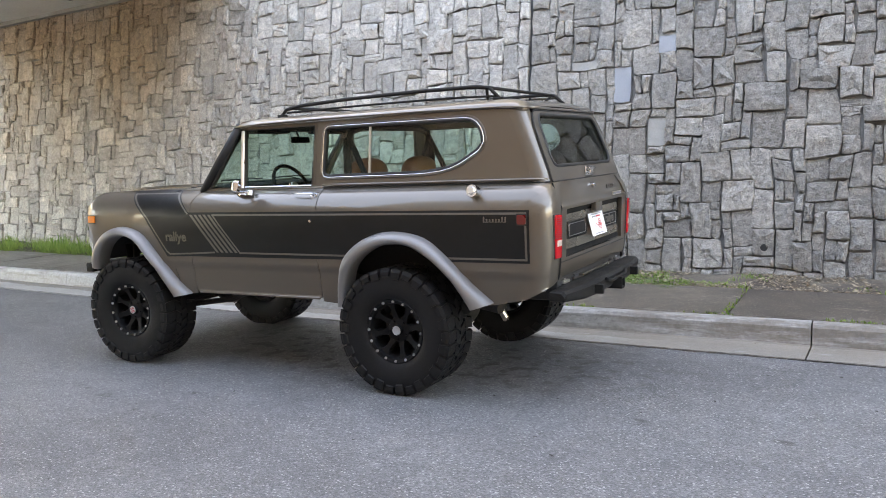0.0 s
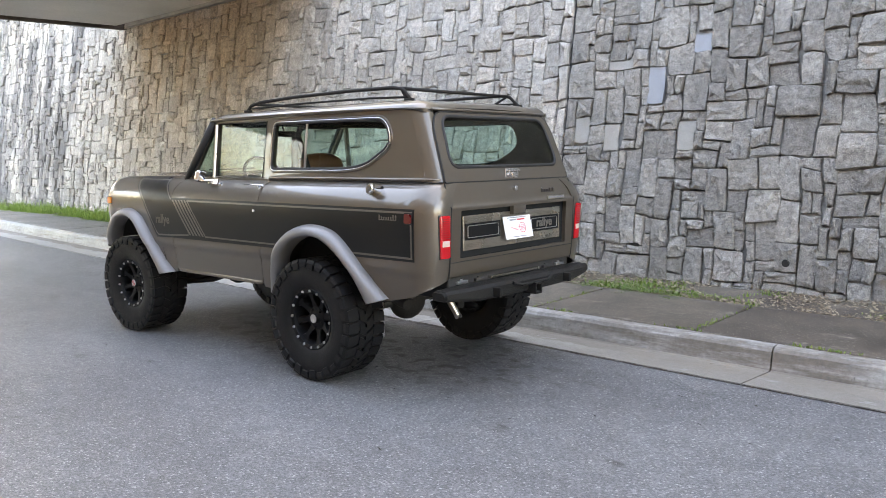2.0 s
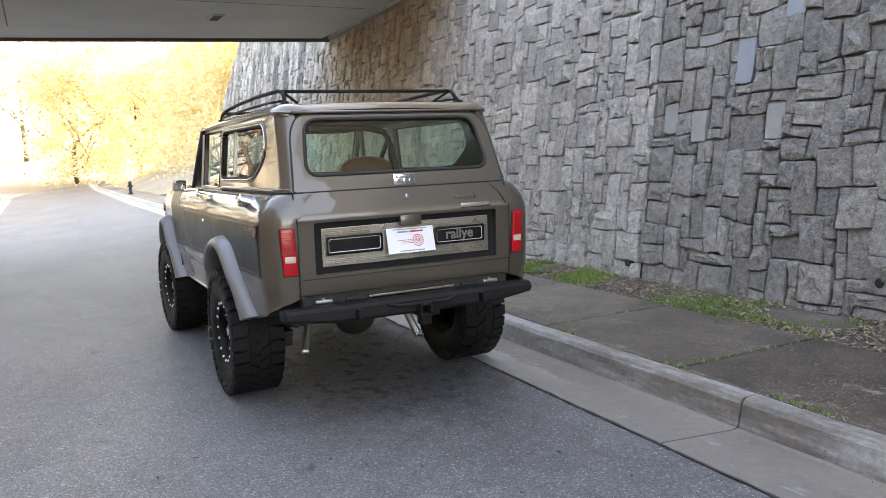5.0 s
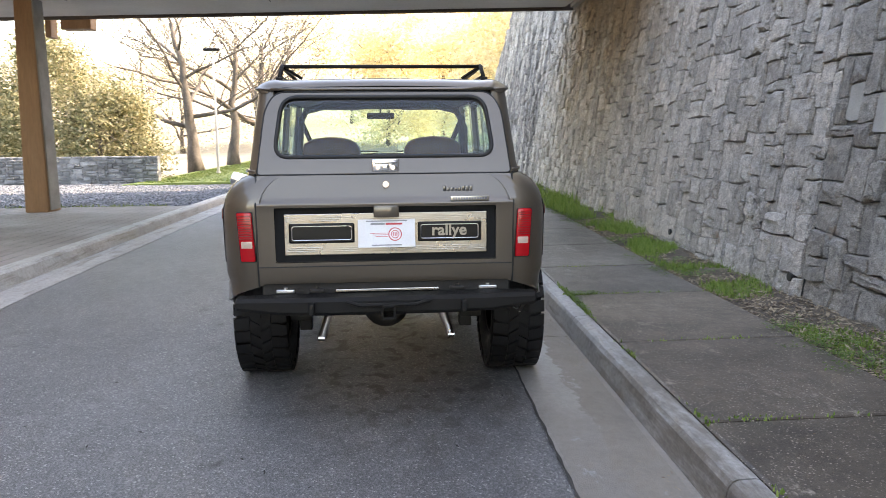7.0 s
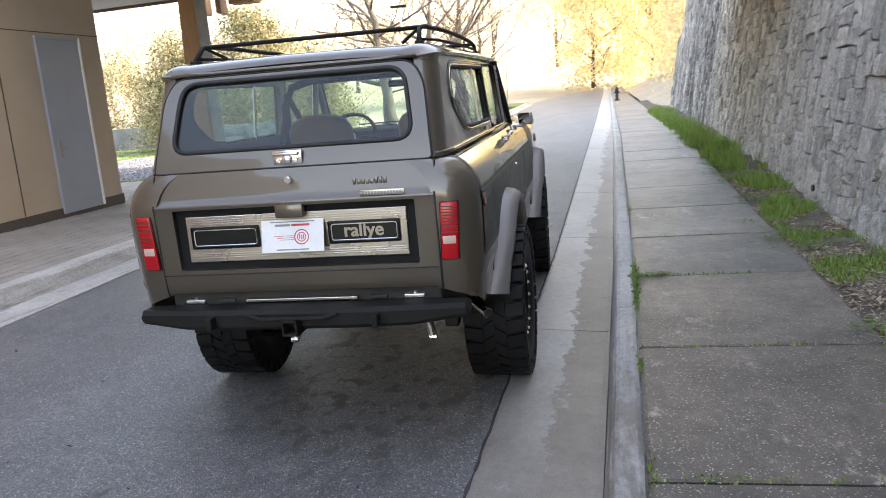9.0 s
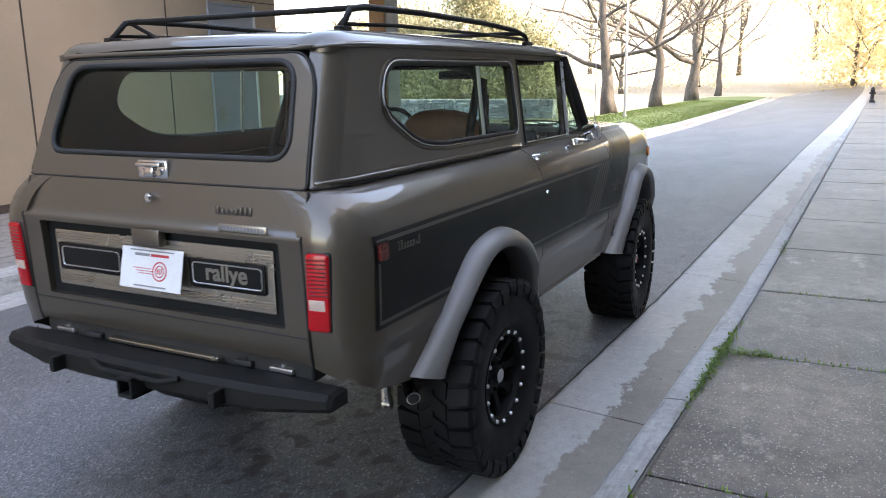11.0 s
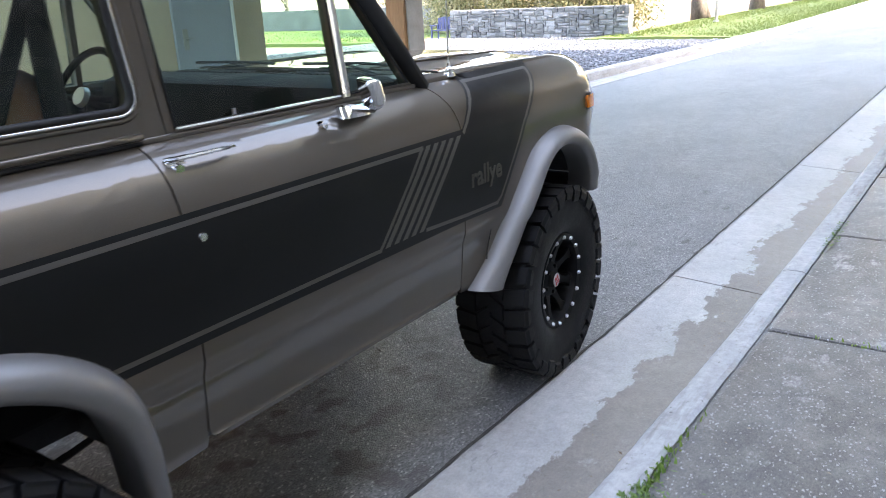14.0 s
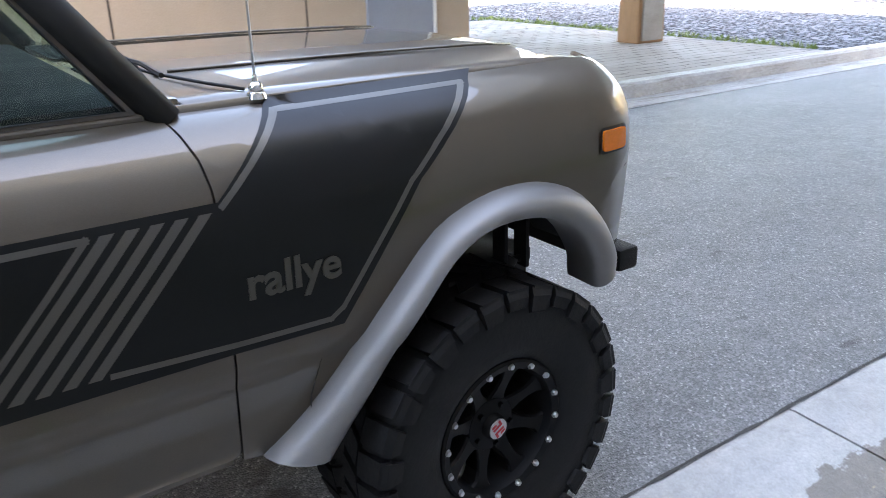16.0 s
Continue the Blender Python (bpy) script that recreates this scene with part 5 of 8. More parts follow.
# tail lamps
plate.matrix_world = Matrix.Translation((1.066, 0, 1.117)) @ Matrix.Rotation(radians(-13), 4, "Y") @ Matrix.Translation((-1.066, 0, -1.117))
for side in (-1, 1):
    bm = bmesh.new()
    box(bm, 1.060, 1.098, -0.041, 0.041, 0.900, 1.166, 0.012)
    for v in bm.verts:
        k = (v.co.z - 0.900) / 0.266
        v.co.y += side * (0.742 + (0.006 if k > 0.5 else -0.006))
        v.co.x += -0.012 + 0.014 * k - abs(v.co.y) * 0.12 + 0.085
    lamp = part("tail_lamp", bm, M_RED, truck, "red ribbed tail lamp with a clear reversing window", angle=35)
    bm = bmesh.new()
    box(bm, 1.058, 1.090, -0.0455, 0.0455, 0.8955, 1.1705, 0.012)
    for v in bm.verts:
        k = (v.co.z - 0.900) / 0.266
        v.co.y += side * (0.742 + (0.006 if k > 0.5 else -0.006))
        v.co.x += -0.012 + 0.014 * k - abs(v.co.y) * 0.12 + 0.085
    part("lamp_gasket", bm, M_BLACK, lamp, "thin black lamp gasket", angle=35)
    bm = bmesh.new()
    box(bm, 0.0, 0.0112, side * 0.739 - 0.030, side * 0.739 + 0.030, 0.974, 1.012, 0.003)
    for v in bm.verts:
        v.co.x += 1.161 + 0.014 * (v.co.z - 0.900) / 0.266 - 0.12 * abs(v.co.y)
    part("reversing_lens", bm, M_CLEAR, lamp, "clear lens", angle=35)
    bm = bmesh.new()
    for i in range(10):
        z = 1.024 + i * 0.0132
        box(bm, 0.0, 0.0108, side * 0.746 - 0.035, side * 0.746 + 0.035, z, z + 0.0048, 0.0006)
    for v in bm.verts:
        v.co.x += 1.161 + 0.014 * (v.co.z - 0.900) / 0.266 - 0.12 * abs(v.co.y)
    part("lens_rib", bm, M_DARKRED, lamp)
    # side marker lamps
    for s0, s1, z0, z1, mm, nm in ((0.878, 0.934, 1.120, 1.176, M_DARKRED, "rear_marker"), (-2.985, -2.925, 1.122, 1.180, M_AMBER, "front_marker")):
        bm = sheet(rounded([(s0, z0), (s1, z0), (s1, z1), (s0, z1)], 0.01, 3), (), steps(s0, s1, 0.02)[1:-1])
        bend(bm, side, 0.010)
        face_out(bm, (0, side, 0))
        ob = part(nm, bm, mm, truck, "side marker lamp", smooth=True)
        md = ob.modifiers.new("thickness", "SOLIDIFY")
        md.thickness, md.offset = 0.012, -1
        bm = sheet(rounded([(s0 - 0.008, z0 - 0.008), (s1 + 0.008, z0 - 0.008), (s1 + 0.008, z1 + 0.008), (s0 - 0.008, z1 + 0.008)], 0.012, 3), (), steps(s0, s1, 0.02))
        bend(bm, side, 0.004)
        face_out(bm, (0, side, 0))
        part("marker_bezel", bm, M_BLACK, ob)
    # small script badge on the side, with a thin bar under it
    bm = bmesh.new()
    for i in range(8):
        a = 0.652 + i * 0.0205
        tall = 0.030 if i in (7, 6, 0) else 0.018
        y = half(a, 1.15)
        box(bm, a, a + 0.010, side * y - 0.003, side * y + 0.003, 1.134, 1.134 + tall, 0.001)
    box(bm, 0.652, 0.806, side * half(0.7, 1.15) - 0.003, side * half(0.7, 1.15) + 0.003, 1.131, 1.135, 0.001)
    part("side_badge", bm, M_BADGE, truck, "small dull chrome side badge", angle=40)

# filler cap, on the driver's side only
bm = bmesh.new()
rod(bm, (0.585, -0.80, 1.30), (0.585, -0.885, 1.325), 0.041, 0.038, 24)
rod(bm, (0.585, -0.882, 1.324), (0.585, -0.892, 1.327), 0.027, 0.020, 24)
part("filler_cap", bm, M_CHROME, truck, "chrome fuel filler cap", angle=40)

# bonnet and cowl
bm = bmesh.new()
grid = []
for x in steps(-3.06, -1.83, 0.12):
    row = []
    w = 0.715 - 0.06 * max(0, (-2.2 - x) / 0.9)
    for y in (-1.0, -0.98, -0.9, -0.62, -0.60, -0.3, 0.0, 0.3, 0.60, 0.62, 0.9, 0.98, 1.0):
        z = 1.405 - 0.028 * y * y + (0.006 if 0.61 > abs(y) else 0.0)
        z -= lerp(x, [(-3.06, 0.06), (-3.0, 0.035), (-2.9, 0.02), (-2.4, 0.006), (-1.8, 0.0)])
        row.append(bm.verts.new((x, y * w, z - (0.02 if abs(y) == 1.0 else 0.0))))
    grid.append(row)
for a, b in zip(grid, grid[1:]):
    for j in range(len(a) - 1):
        bm.faces.new((a[j], a[j + 1], b[j + 1], b[j]))
face_out(bm, (0, 0, 1))
ob = part("bonnet", bm, M_PAINT, truck, "smooth bronze-grey bonnet", smooth=True)
md = ob.modifiers.new("thickness", "SOLIDIFY")
md.thickness, md.offset = 0.015, -1
for side in (-1, 1):
    # fender top between bonnet edge and side skin
    bm = bmesh.new()
    prev = None
    for x in steps(-3.08, -1.76, 0.1):
        w = 0.720 - 0.06 * max(0, (-2.2 - x) / 0.9)
        zt = -lerp(x, [(-3.08, 0.05), (-3.0, 0.02), (-2.9, 0.008), (-2.4, 0.0)])
        yo = half(x, 1.36)
        row = [bm.verts.new((x, side * w, 1.376 + zt)), bm.verts.new((x, side * (w + yo) / 2, 1.374 + zt)), bm.verts.new((x, side * max(w + 0.004, yo), 1.360 + zt * 0.8))]
        if prev:
            for k in range(2):
                bm.faces.new((prev[k], prev[k + 1], row[k + 1], row[k]))
        prev = row
    face_out(bm, (0, 0, 1))
    ob = part("fender_top", bm, M_PAINT, truck, smooth=True)
    md = ob.modifiers.new("thickness", "SOLIDIFY")
    md.thickness, md.offset = 0.012, -1
    # bright lines pressed into the bonnet
    bm = bmesh.new()
    tube(bm, [(x, side * 0.42, 1.404 - 0.028 * 0.18 + 0.006 - lerp(x, [(-3.06, 0.06), (-3.0, 0.035), (-2.9, 0.02), (-2.4, 0.006), (-1.8, 0.0)])) for x in steps(-2.95, -1.9, 0.15)], 0.004, 6)
    part("bonnet_crease", bm, M_PAINT, truck, smooth=True)
bm = bmesh.new()
box(bm, -1.83, -1.72, -0.72, 0.72, 1.34, 1.392, 0.012)
part("cowl", bm, M_PAINT, truck, angle=40)
bm = bmesh.new()
tube(bm, [(-1.832 - 0.05 * (1 - (y / 0.72) ** 2) * 0, y, 1.400 - 0.028 * (y / 0.72) ** 2) for y in steps(-0.72, 0.72, 0.12)], 0.005, 6)
part("cowl_seal", bm, M_BLACK, truck, smooth=True)
for side in (-1, 1):
    bm = bmesh.new()
    tube(bm, [(-1.838, side * 0.22, 1.4085), (-1.865, side * 0.42, 1.4030), (-1.925, side * 0.58, 1.3940), (-1.985, side * 0.675, 1.3835)], 0.004, 6)
    part("bonnet_gap", bm, M_BLACK, truck, smooth=True)
for i in range(2):
    bm = bmesh.new()
    for k in range(14):
        x0 = -1.815
        y0 = (-0.55 if i == 0 else 0.12) + k * 0.032
        box(bm, x0, x0 + 0.07, y0, y0 + 0.012, 1.391, 1.397, 0.001)
    part("cowl_vent", bm, M_BLACK, truck, "slotted cowl vent")
# nose panel and front bumper
bm = bmesh.new()
box(bm, -3.09, -3.02, -0.66, 0.66, 0.80, 1.335, 0.02)
part("grille_panel", bm, M_PAINT, truck, angle=40)
bm = bmesh.new()
box(bm, -3.165, -3.08, -0.80, 0.80, 0.70, 0.775, 0.012)
part("front_bumper", bm, M_TEXBLACK, truck, "matt black steel front bumper", angle=40)

# roof rack
for side in (-1, 1):
    bm = bmesh.new()
    pts = [(-1.075, 1.885), (-1.03, 1.925), (-0.90, 1.945), (-0.5, 1.962), (0.1, 1.970), (0.50, 1.968), (0.585, 1.955), (0.655, 1.888)]
    tube(bm, [(x, side * lerp(x, [(-1.0, 0.608), (0.3, 0.600), (0.58, 0.575), (0.66, 0.585)]), z) for x, z in pts], 0.0125, 8)
    part("rack_rail", bm, M_TEXBLACK, truck, "black roof-rack rail", smooth=True)
    for x, fy in ((-1.07, 0.610), (0.65, 0.585)):
        bm = bmesh.new()
        box(bm, x - 0.035, x + 0.035, side * fy - 0.018, side * fy + 0.018, 1.868, 1.893, 0.006)
        part("rack_foot", bm, M_TEXBLACK, truck)
    bm = bmesh.new()
    tube(bm, [(-1.02, side * 0.61, 1.903), (-0.4, side * 0.612, 1.910), (0.3, side * 0.600, 1.910), (0.64, side * 0.582, 1.900)], 0.008, 6)
    part("rack_lower_bar", bm, M_TEXBLACK, truck, smooth=True)
for x, z, fy in ((-1.0, 1.935, 0.608), (0.565, 1.960, 0.577)):
    bm = bmesh.new()
    tube(bm, [(x, -fy, z), (x, fy, z)], 0.011, 8)
    part("rack_crossbar", bm, M_TEXBLACK, truck, smooth=True)
for side in (-1, 1):
    bm = bmesh.new()
    tube(bm, [(0.565, side * 0.575, 1.960), (0.52, side * 0.47, 1.895)], 0.009, 6)
    part("rack_brace", bm, M_TEXBLACK, truck)

# door furniture
for side in (-1, 1):
    y = half(-0.75, 1.318)
    bm = bmesh.new()
    box(bm, -0.700, -0.640, side * y - 0.010, side * y + 0.010, 1.288, 1.318, 0.008)
    tube(bm, [(-0.650, side * (y - 0.004), 1.322), (-0.662, side * (y + 0.026), 1.327), (-0.72, side * (y + 0.036), 1.329), (-0.79, side * (y + 0.034), 1.328), (-0.838, side * (y + 0.024), 1.326)], [0.010, 0.010, 0.009, 0.008, 0.006], 8, flat=0.7)
    rod(bm, (-0.668, side * (y + 0.005), 1.302), (-0.668, side * (y + 0.024), 1.300), 0.014, 0.012)
    part("door_handle", bm, M_CHROME, truck, "chrome door handle", smooth=False, angle=40)
    y = half(-0.665, 1.14)
    bm = bmesh.new()
    rod(bm, (-0.665, side * (y - 0.005), 1.14), (-0.665, side * (y + 0.008), 1.14), 0.013, 0.010)
    part("door_lock", bm, M_CHROME, truck, smooth=False)
    y = half(-1.19, 1.318)
    bm = bmesh.new()
    rod(bm, (-1.19, side * (y - 0.01), 1.315), (-1.19, side * (y + 0.012), 1.322), 0.016, 0.012)
    part("door_button", bm, M_CHROME, truck)
    # mirror: teardrop foot, bent stem and a chrome head turned towards the driver
    mx, my, mz = (-1.295, 0.912, 1.402) if side > 0 else (-1.25, 0.945, 1.392)
    bm = bmesh.new()
    foot = rounded([(mx - 0.15, 0.80), (mx + 0.03, 0.80), (mx + 0.03, 0.838), (mx - 0.06, 0.848)], 0.02, 4)
    lo = [bm.verts.new((x, side * y, 1.326)) for x, y in foot]
    hi = [bm.verts.new((x, side * (y - 0.012), 1.360)) for x, y in foot]
    bm.faces.new(lo), bm.faces.new(hi)
    for i in range(len(lo)):
        bm.faces.new((lo[i - 1], lo[i], hi[i], hi[i - 1]))
    bmesh.ops.recalc_face_normals(bm, faces=bm.faces[:])
    tube(bm, [(mx - 0.01, side * 0.815, 1.352), (mx - 0.035, side * (my - 0.02), 1.350), (mx - 0.03, side * (my - 0.002), 1.368), (mx - 0.022, side * my, mz - 0.01)], 0.012, 8)
    arm = part("mirror_arm", bm, M_CHROME, truck, "chrome mirror bracket", smooth=False, angle=40)
    turn = Matrix.Translation((mx, side * my, mz)) @ Matrix.Rotation(radians(-33 * side), 4, "Z") @ Matrix.Rotation(radians(14), 4, "Y")
    # bowl-shaped housing, its rim round the glass
    rings = []
    bm = bmesh.new()
    for dx, k in ((0.014, 1.0), (0.006, 1.03), (-0.010, 0.97), (-0.024, 0.80), (-0.032, 0.45)):
        loop = rounded([(-0.060 * k, -0.043 * k), (0.060 * k, -0.043 * k), (0.060 * k, 0.043 * k), (-0.060 * k, 0.043 * k)], 0.018 * k, 5)
        rings.append([bm.verts.new((dx, p, q)) for p, q in loop])
    for ra, rb in zip(rings, rings[1:]):
        for i in range(len(ra)):
            bm.faces.new((ra[i - 1], ra[i], rb[i], rb[i - 1]))
    bm.faces.new(rings[-1]), bm.faces.new(rings[0])
    bmesh.ops.recalc_face_normals(bm, faces=bm.faces[:])
    bmesh.ops.transform(bm, matrix=turn, verts=bm.verts[:])
    part("mirror_head", bm, M_CHROME, arm, "chrome mirror housing", angle=40)
    bm = bmesh.new()
    loop = rounded([(-0.055, -0.038), (0.055, -0.038), (0.055, 0.038), (-0.055, 0.038)], 0.015, 5)
    lo = [bm.verts.new((0.013, p, q)) for p, q in loop]
    hi = [bm.verts.new((0.0165, p, q)) for p, q in loop]
    bm.faces.new(lo), bm.faces.new(hi)
    for i in range(len(lo)):
        bm.faces.new((lo[i - 1], lo[i], hi[i], hi[i - 1]))
    bmesh.ops.recalc_face_normals(bm, faces=bm.faces[:])
    bmesh.ops.transform(bm, matrix=turn, verts=bm.verts[:])
    part("mirror_glass", bm, M_MIRROR, arm, "mirror glass")
bm = bmesh.new()
rod(bm, (-1.995, 0.716, 1.368), (-1.995, 0.716, 1.380), 0.024, 0.020, 16)
bmesh.ops.create_uvsphere(bm, u_segments=14, v_segments=8, radius=0.017, matrix=Matrix.Translation((-1.995, 0.716, 1.388)))
rod(bm, (-1.995, 0.716, 1.40), (-1.995, 0.716, 1.418), 0.008, 0.005, 12)
ant = part("aerial_base", bm, M_CHROME, truck, angle=40)
bm = bmesh.new()
tube(bm, [(-1.995, 0.716, 1.41), (-1.997, 0.717, 1.8), (-2.0, 0.718, 2.12)], [0.003, 0.0025, 0.0018], 6)
part("aerial", bm, M_STEEL, ant)
# wipers
for y0, y1 in ((-0.42, -0.02), (0.22, 0.62)):
    bm = bmesh.new()
    tube(bm, [(-1.83, y0 + 0.3, 1.385), (-1.84, y0 + 0.15, 1.42), (-1.835, y0 + 0.1, 1.43)], 0.006, 6)
    tube(bm, [(-1.828, y0 - 0.08, 1.425), (-1.842, (y0 + y1) / 2, 1.428), (-1.828, y1, 1.424)], 0.006, 6)
    part("wiper", bm, M_BLACK, truck, "black wiper arm and blade")

# ---- wheels ----
R, TW = 0.432, 0.335
bm = bmesh.new()
revolve(bm, [(0.206, -0.120), (0.225, -0.142), (0.262, -0.158), (0.320, -0.164), (0.375, -0.160), (0.406, -0.150), (0.417, -0.10), (0.419, 0.0), (0.417, 0.10), (0.406, 0.150), (0.375, 0.160), (0.320, 0.164), (0.262, 0.158), (0.225, 0.142), (0.206, 0.120)], 64)
bmesh.ops.recalc_face_normals(bm, faces=bm.faces[:])
ME_TYRE = mesh_of("tyre", bm, M_TYRE, True)

# tread: staggered chunky blocks, with side lugs down the shoulders
bm = bmesh.new()
NB = 30


def tread_block(a, y0, y1, r0, r1, da, skew=0.0, taper=0.9):
    vs = []
    for r, k in ((r0, 1.0), (r1, taper)):
        for yy, ss in ((y0, -1), (y1, 1)):
            for t in (-1, 1):
                aa = a + (t * da * k + ss * skew) * 0.5
                ym = (y0 + y1) / 2
                y = ym + (yy - ym) * k
                vs.append(bm.verts.new((r * math.cos(aa), y, r * math.sin(aa))))
    for f in ((0, 1, 3, 2), (4, 6, 7, 5), (0, 4, 5, 1), (2, 3, 7, 6), (0, 2, 6, 4), (1, 5, 7, 3)):
        bm.faces.new([vs[i] for i in f])


step = math.tau / NB
for k in range(NB):
    a = k * step
    tread_block(a, 0.066, 0.167, 0.398, R, step * 0.80, 0.03, 0.95)
    tread_block(a + step / 2, -0.167, -0.066, 0.398, R, step * 0.80, -0.03, 0.95)
    tread_block(a + step * 0.35, -0.004, 0.064, 0.400, R, step * 0.74, -0.09, 0.95)
    tread_block(a + step * 0.85, -0.064, 0.004, 0.400, R, step * 0.74, 0.09, 0.95)
    for sg, o in ((1, 0.0), (-1, 0.5)):
        long_ = 0.362 if k % 2 else 0.378
        aa = a + o * step
        vs = []
        for r, y in ((0.429, 0.162), (0.408, 0.173), (long_, 0.171), (long_ - 0.008, 0.158), (0.405, 0.140)):
            for t in (-1, 1):
                q = aa + t * step * 0.40 * (1.0 if r > 0.39 else 0.85)
                vs.append(bm.verts.new((r * math.cos(q), sg * y, r * math.sin(q))))
        for i in range(4):
            bm.faces.new((vs[2 * i], vs[2 * i + 1], vs[2 * i + 3], vs[2 * i + 2]))
        bm.faces.new([vs[i] for i in (0, 2, 4, 6, 8)])
        bm.faces.new([vs[i] for i in (9, 7, 5, 3, 1)])
bmesh.ops.recalc_face_normals(bm, faces=bm.faces[:])
ME_TREAD = mesh_of("tread", bm, M_TYRE)

bm = bmesh.new()
revolve(bm, [(0.180, -0.13), (0.180, 0.088), (0.183, 0.122), (0.188, 0.132), (0.208, 0.138), (0.215, 0.132), (0.212, 0.11), (0.200, -0.13)], 48, close=True)
revolve(bm, [(0.001, 0.088), (0.060, 0.088), (0.078, 0.082), (0.088, 0.066), (0.092, 0.02), (0.001, 0.0)], 32)
bmesh.ops.recalc_face_normals(bm, faces=bm.faces[:])
ME_RIM = mesh_of("wheel", bm, M_RIM, True)
ME_RIM.set_sharp_from_angle(angle=radians(35))
bm = bmesh.new()
# one spoke: flat face, waisted in the middle and splayed where it meets the rim, with a step along each edge
outl = [(0.070, 0.026), (0.105, 0.0165), (0.140, 0.0145), (0.165, 0.020), (0.184, 0.034)]
face = [(r, -w) for r, w in outl] + [(r, w) for r, w in outl[::-1]]
dish = lambda r: 0.078 + 0.030 * max(0.0, (r - 0.07) / 0.114)
tops = [bm.verts.new((r, dish(r), w)) for r, w in face]
mids = [bm.verts.new((r, dish(r) - 0.008, w * 1.22)) for r, w in face]
lows = [bm.verts.new((r, dish(r) - 0.055, w * 1.30)) for r, w in face]
bm.faces.new(tops), bm.faces.new(lows[::-1])
for i in range(len(face)):
    k = i - 1
    bm.faces.new((tops[k], tops[i], mids[i], mids[k])), bm.faces.new((mids[k], mids[i], lows[i], lows[k]))
bmesh.ops.recalc_face_normals(bm, faces=bm.faces[:])
ME_SPOKE = mesh_of("spoke", bm, M_RIM)
bm = bmesh.new()
rod(bm, (0, -0.010, 0), (0, 0.010, 0), 0.0115, 0.0105, 6)
rod(bm, (0, 0.009, 0), (0, 0.017, 0), 0.0095, 0.007, 8)
ME_BOLT = mesh_of("bolt", bm, M_STEEL)
bm = bmesh.new()
revolve(bm, [(0.001, 0.110), (0.030, 0.110), (0.037, 0.104), (0.041, 0.06)], 28)
bmesh.ops.recalc_face_normals(bm, faces=bm.faces[:])
ME_CAP = mesh_of("centre_cap", bm, M_RIM, True)
bm = bmesh.new()
rod(bm, (0, 0.1102, 0), (0, 0.113, 0), 0.031, 0.030, 24)
ME_DISC = mesh_of("cap_disc", bm, M_STEEL)
bm = bmesh.new()
# two hooked strokes across the disc
for sg in (-1, 1):
    for x0, x1, z0, z1 in ((-0.017, 0.017, 0.004, 0.011), (-0.017, -0.009, 0.004, 0.022), (0.000, 0.017, 0.015, 0.021)):
        box(bm, min(sg * x0, sg * x1), max(sg * x0, sg * x1), 0.1125, 0.1142, min(sg * z0, sg * z1), max(sg * z0, sg * z1))
ME_MARK = mesh_of("cap_mark", bm, M_INK)
bm = bmesh.new()
rod(bm, (0, 0.08, 0), (0, 0.098, 0), 0.010, 0.008, 6)
ME_NUT = mesh_of("lug_nut", bm, M_RIM)
bm = bmesh.new()
revolve(bm, [(0.150, -0.02), (0.150, 0.00), (0.045, 0.00)], 40)
ME_DISCBRAKE = mesh_of("brake_disc", bm, M_UNDER, False)


ME_MARK_PALE = ME_MARK.copy()
ME_MARK_PALE.materials[0] = M_STEEL


STEER = 0.045                                 # the front wheels point a little to the left


def wheel(x, y, turn, red, z=0.428):
    k_ = 1.0 if y > 0 else 0.975
    w = part("wheel", ME_RIM, None, truck, "satin black alloy wheel with bright rim bolts")
    w.matrix_basis = Matrix.Translation((x, y, z)) @ Matrix.Rotation((0 if y > 0 else math.pi) + (STEER if red else 0), 4, "Z") @ Matrix.Rotation(radians(turn), 4, "Y")
    part("tyre", ME_TYRE, None, w, "black mud-terrain tyre").scale = (k_, 0.97, k_)
    part("tread", ME_TREAD, None, w, "chunky worn tread blocks").scale = (k_, 0.97, k_)
    for k in range(8):
        part("spoke", ME_SPOKE, None, w).matrix_basis = Matrix.Rotation(k * math.tau / 8, 4, "Y")
    for k in range(16):
        a = (k + 0.5) * math.tau / 16
        part("bolt", ME_BOLT, None, w).matrix_basis = Matrix.Translation((0.1985 * math.cos(a), 0.127, 0.1985 * math.sin(a)))
    part("brake_disc", ME_DISCBRAKE, None, w)
    for k in range(5):
        a = k * math.tau / 5
        part("lug_nut", ME_NUT, None, w).matrix_basis = Matrix.Translation((0.062 * math.cos(a), 0.0, 0.062 * math.sin(a)))
    part("centre_cap", ME_CAP, None, w)
    part("cap_disc", ME_DISC, None, w)
    if red:
        part("cap_mark", ME_MARK, None, w, "red mark on the cap")
    else:
        bmk = part("cap_mark", ME_MARK_PALE, None, w, "silver mark on the cap")
        bmk.scale = (0.3, 1, 0.8)


wheel(0.0, -0.785, 11, False, 0.421)
wheel(0.06, 0.828, 4, False)
wheel(-2.525, -0.778, 19, True, 0.421)
wheel(-2.514, 0.784, 27, True, 0.413)

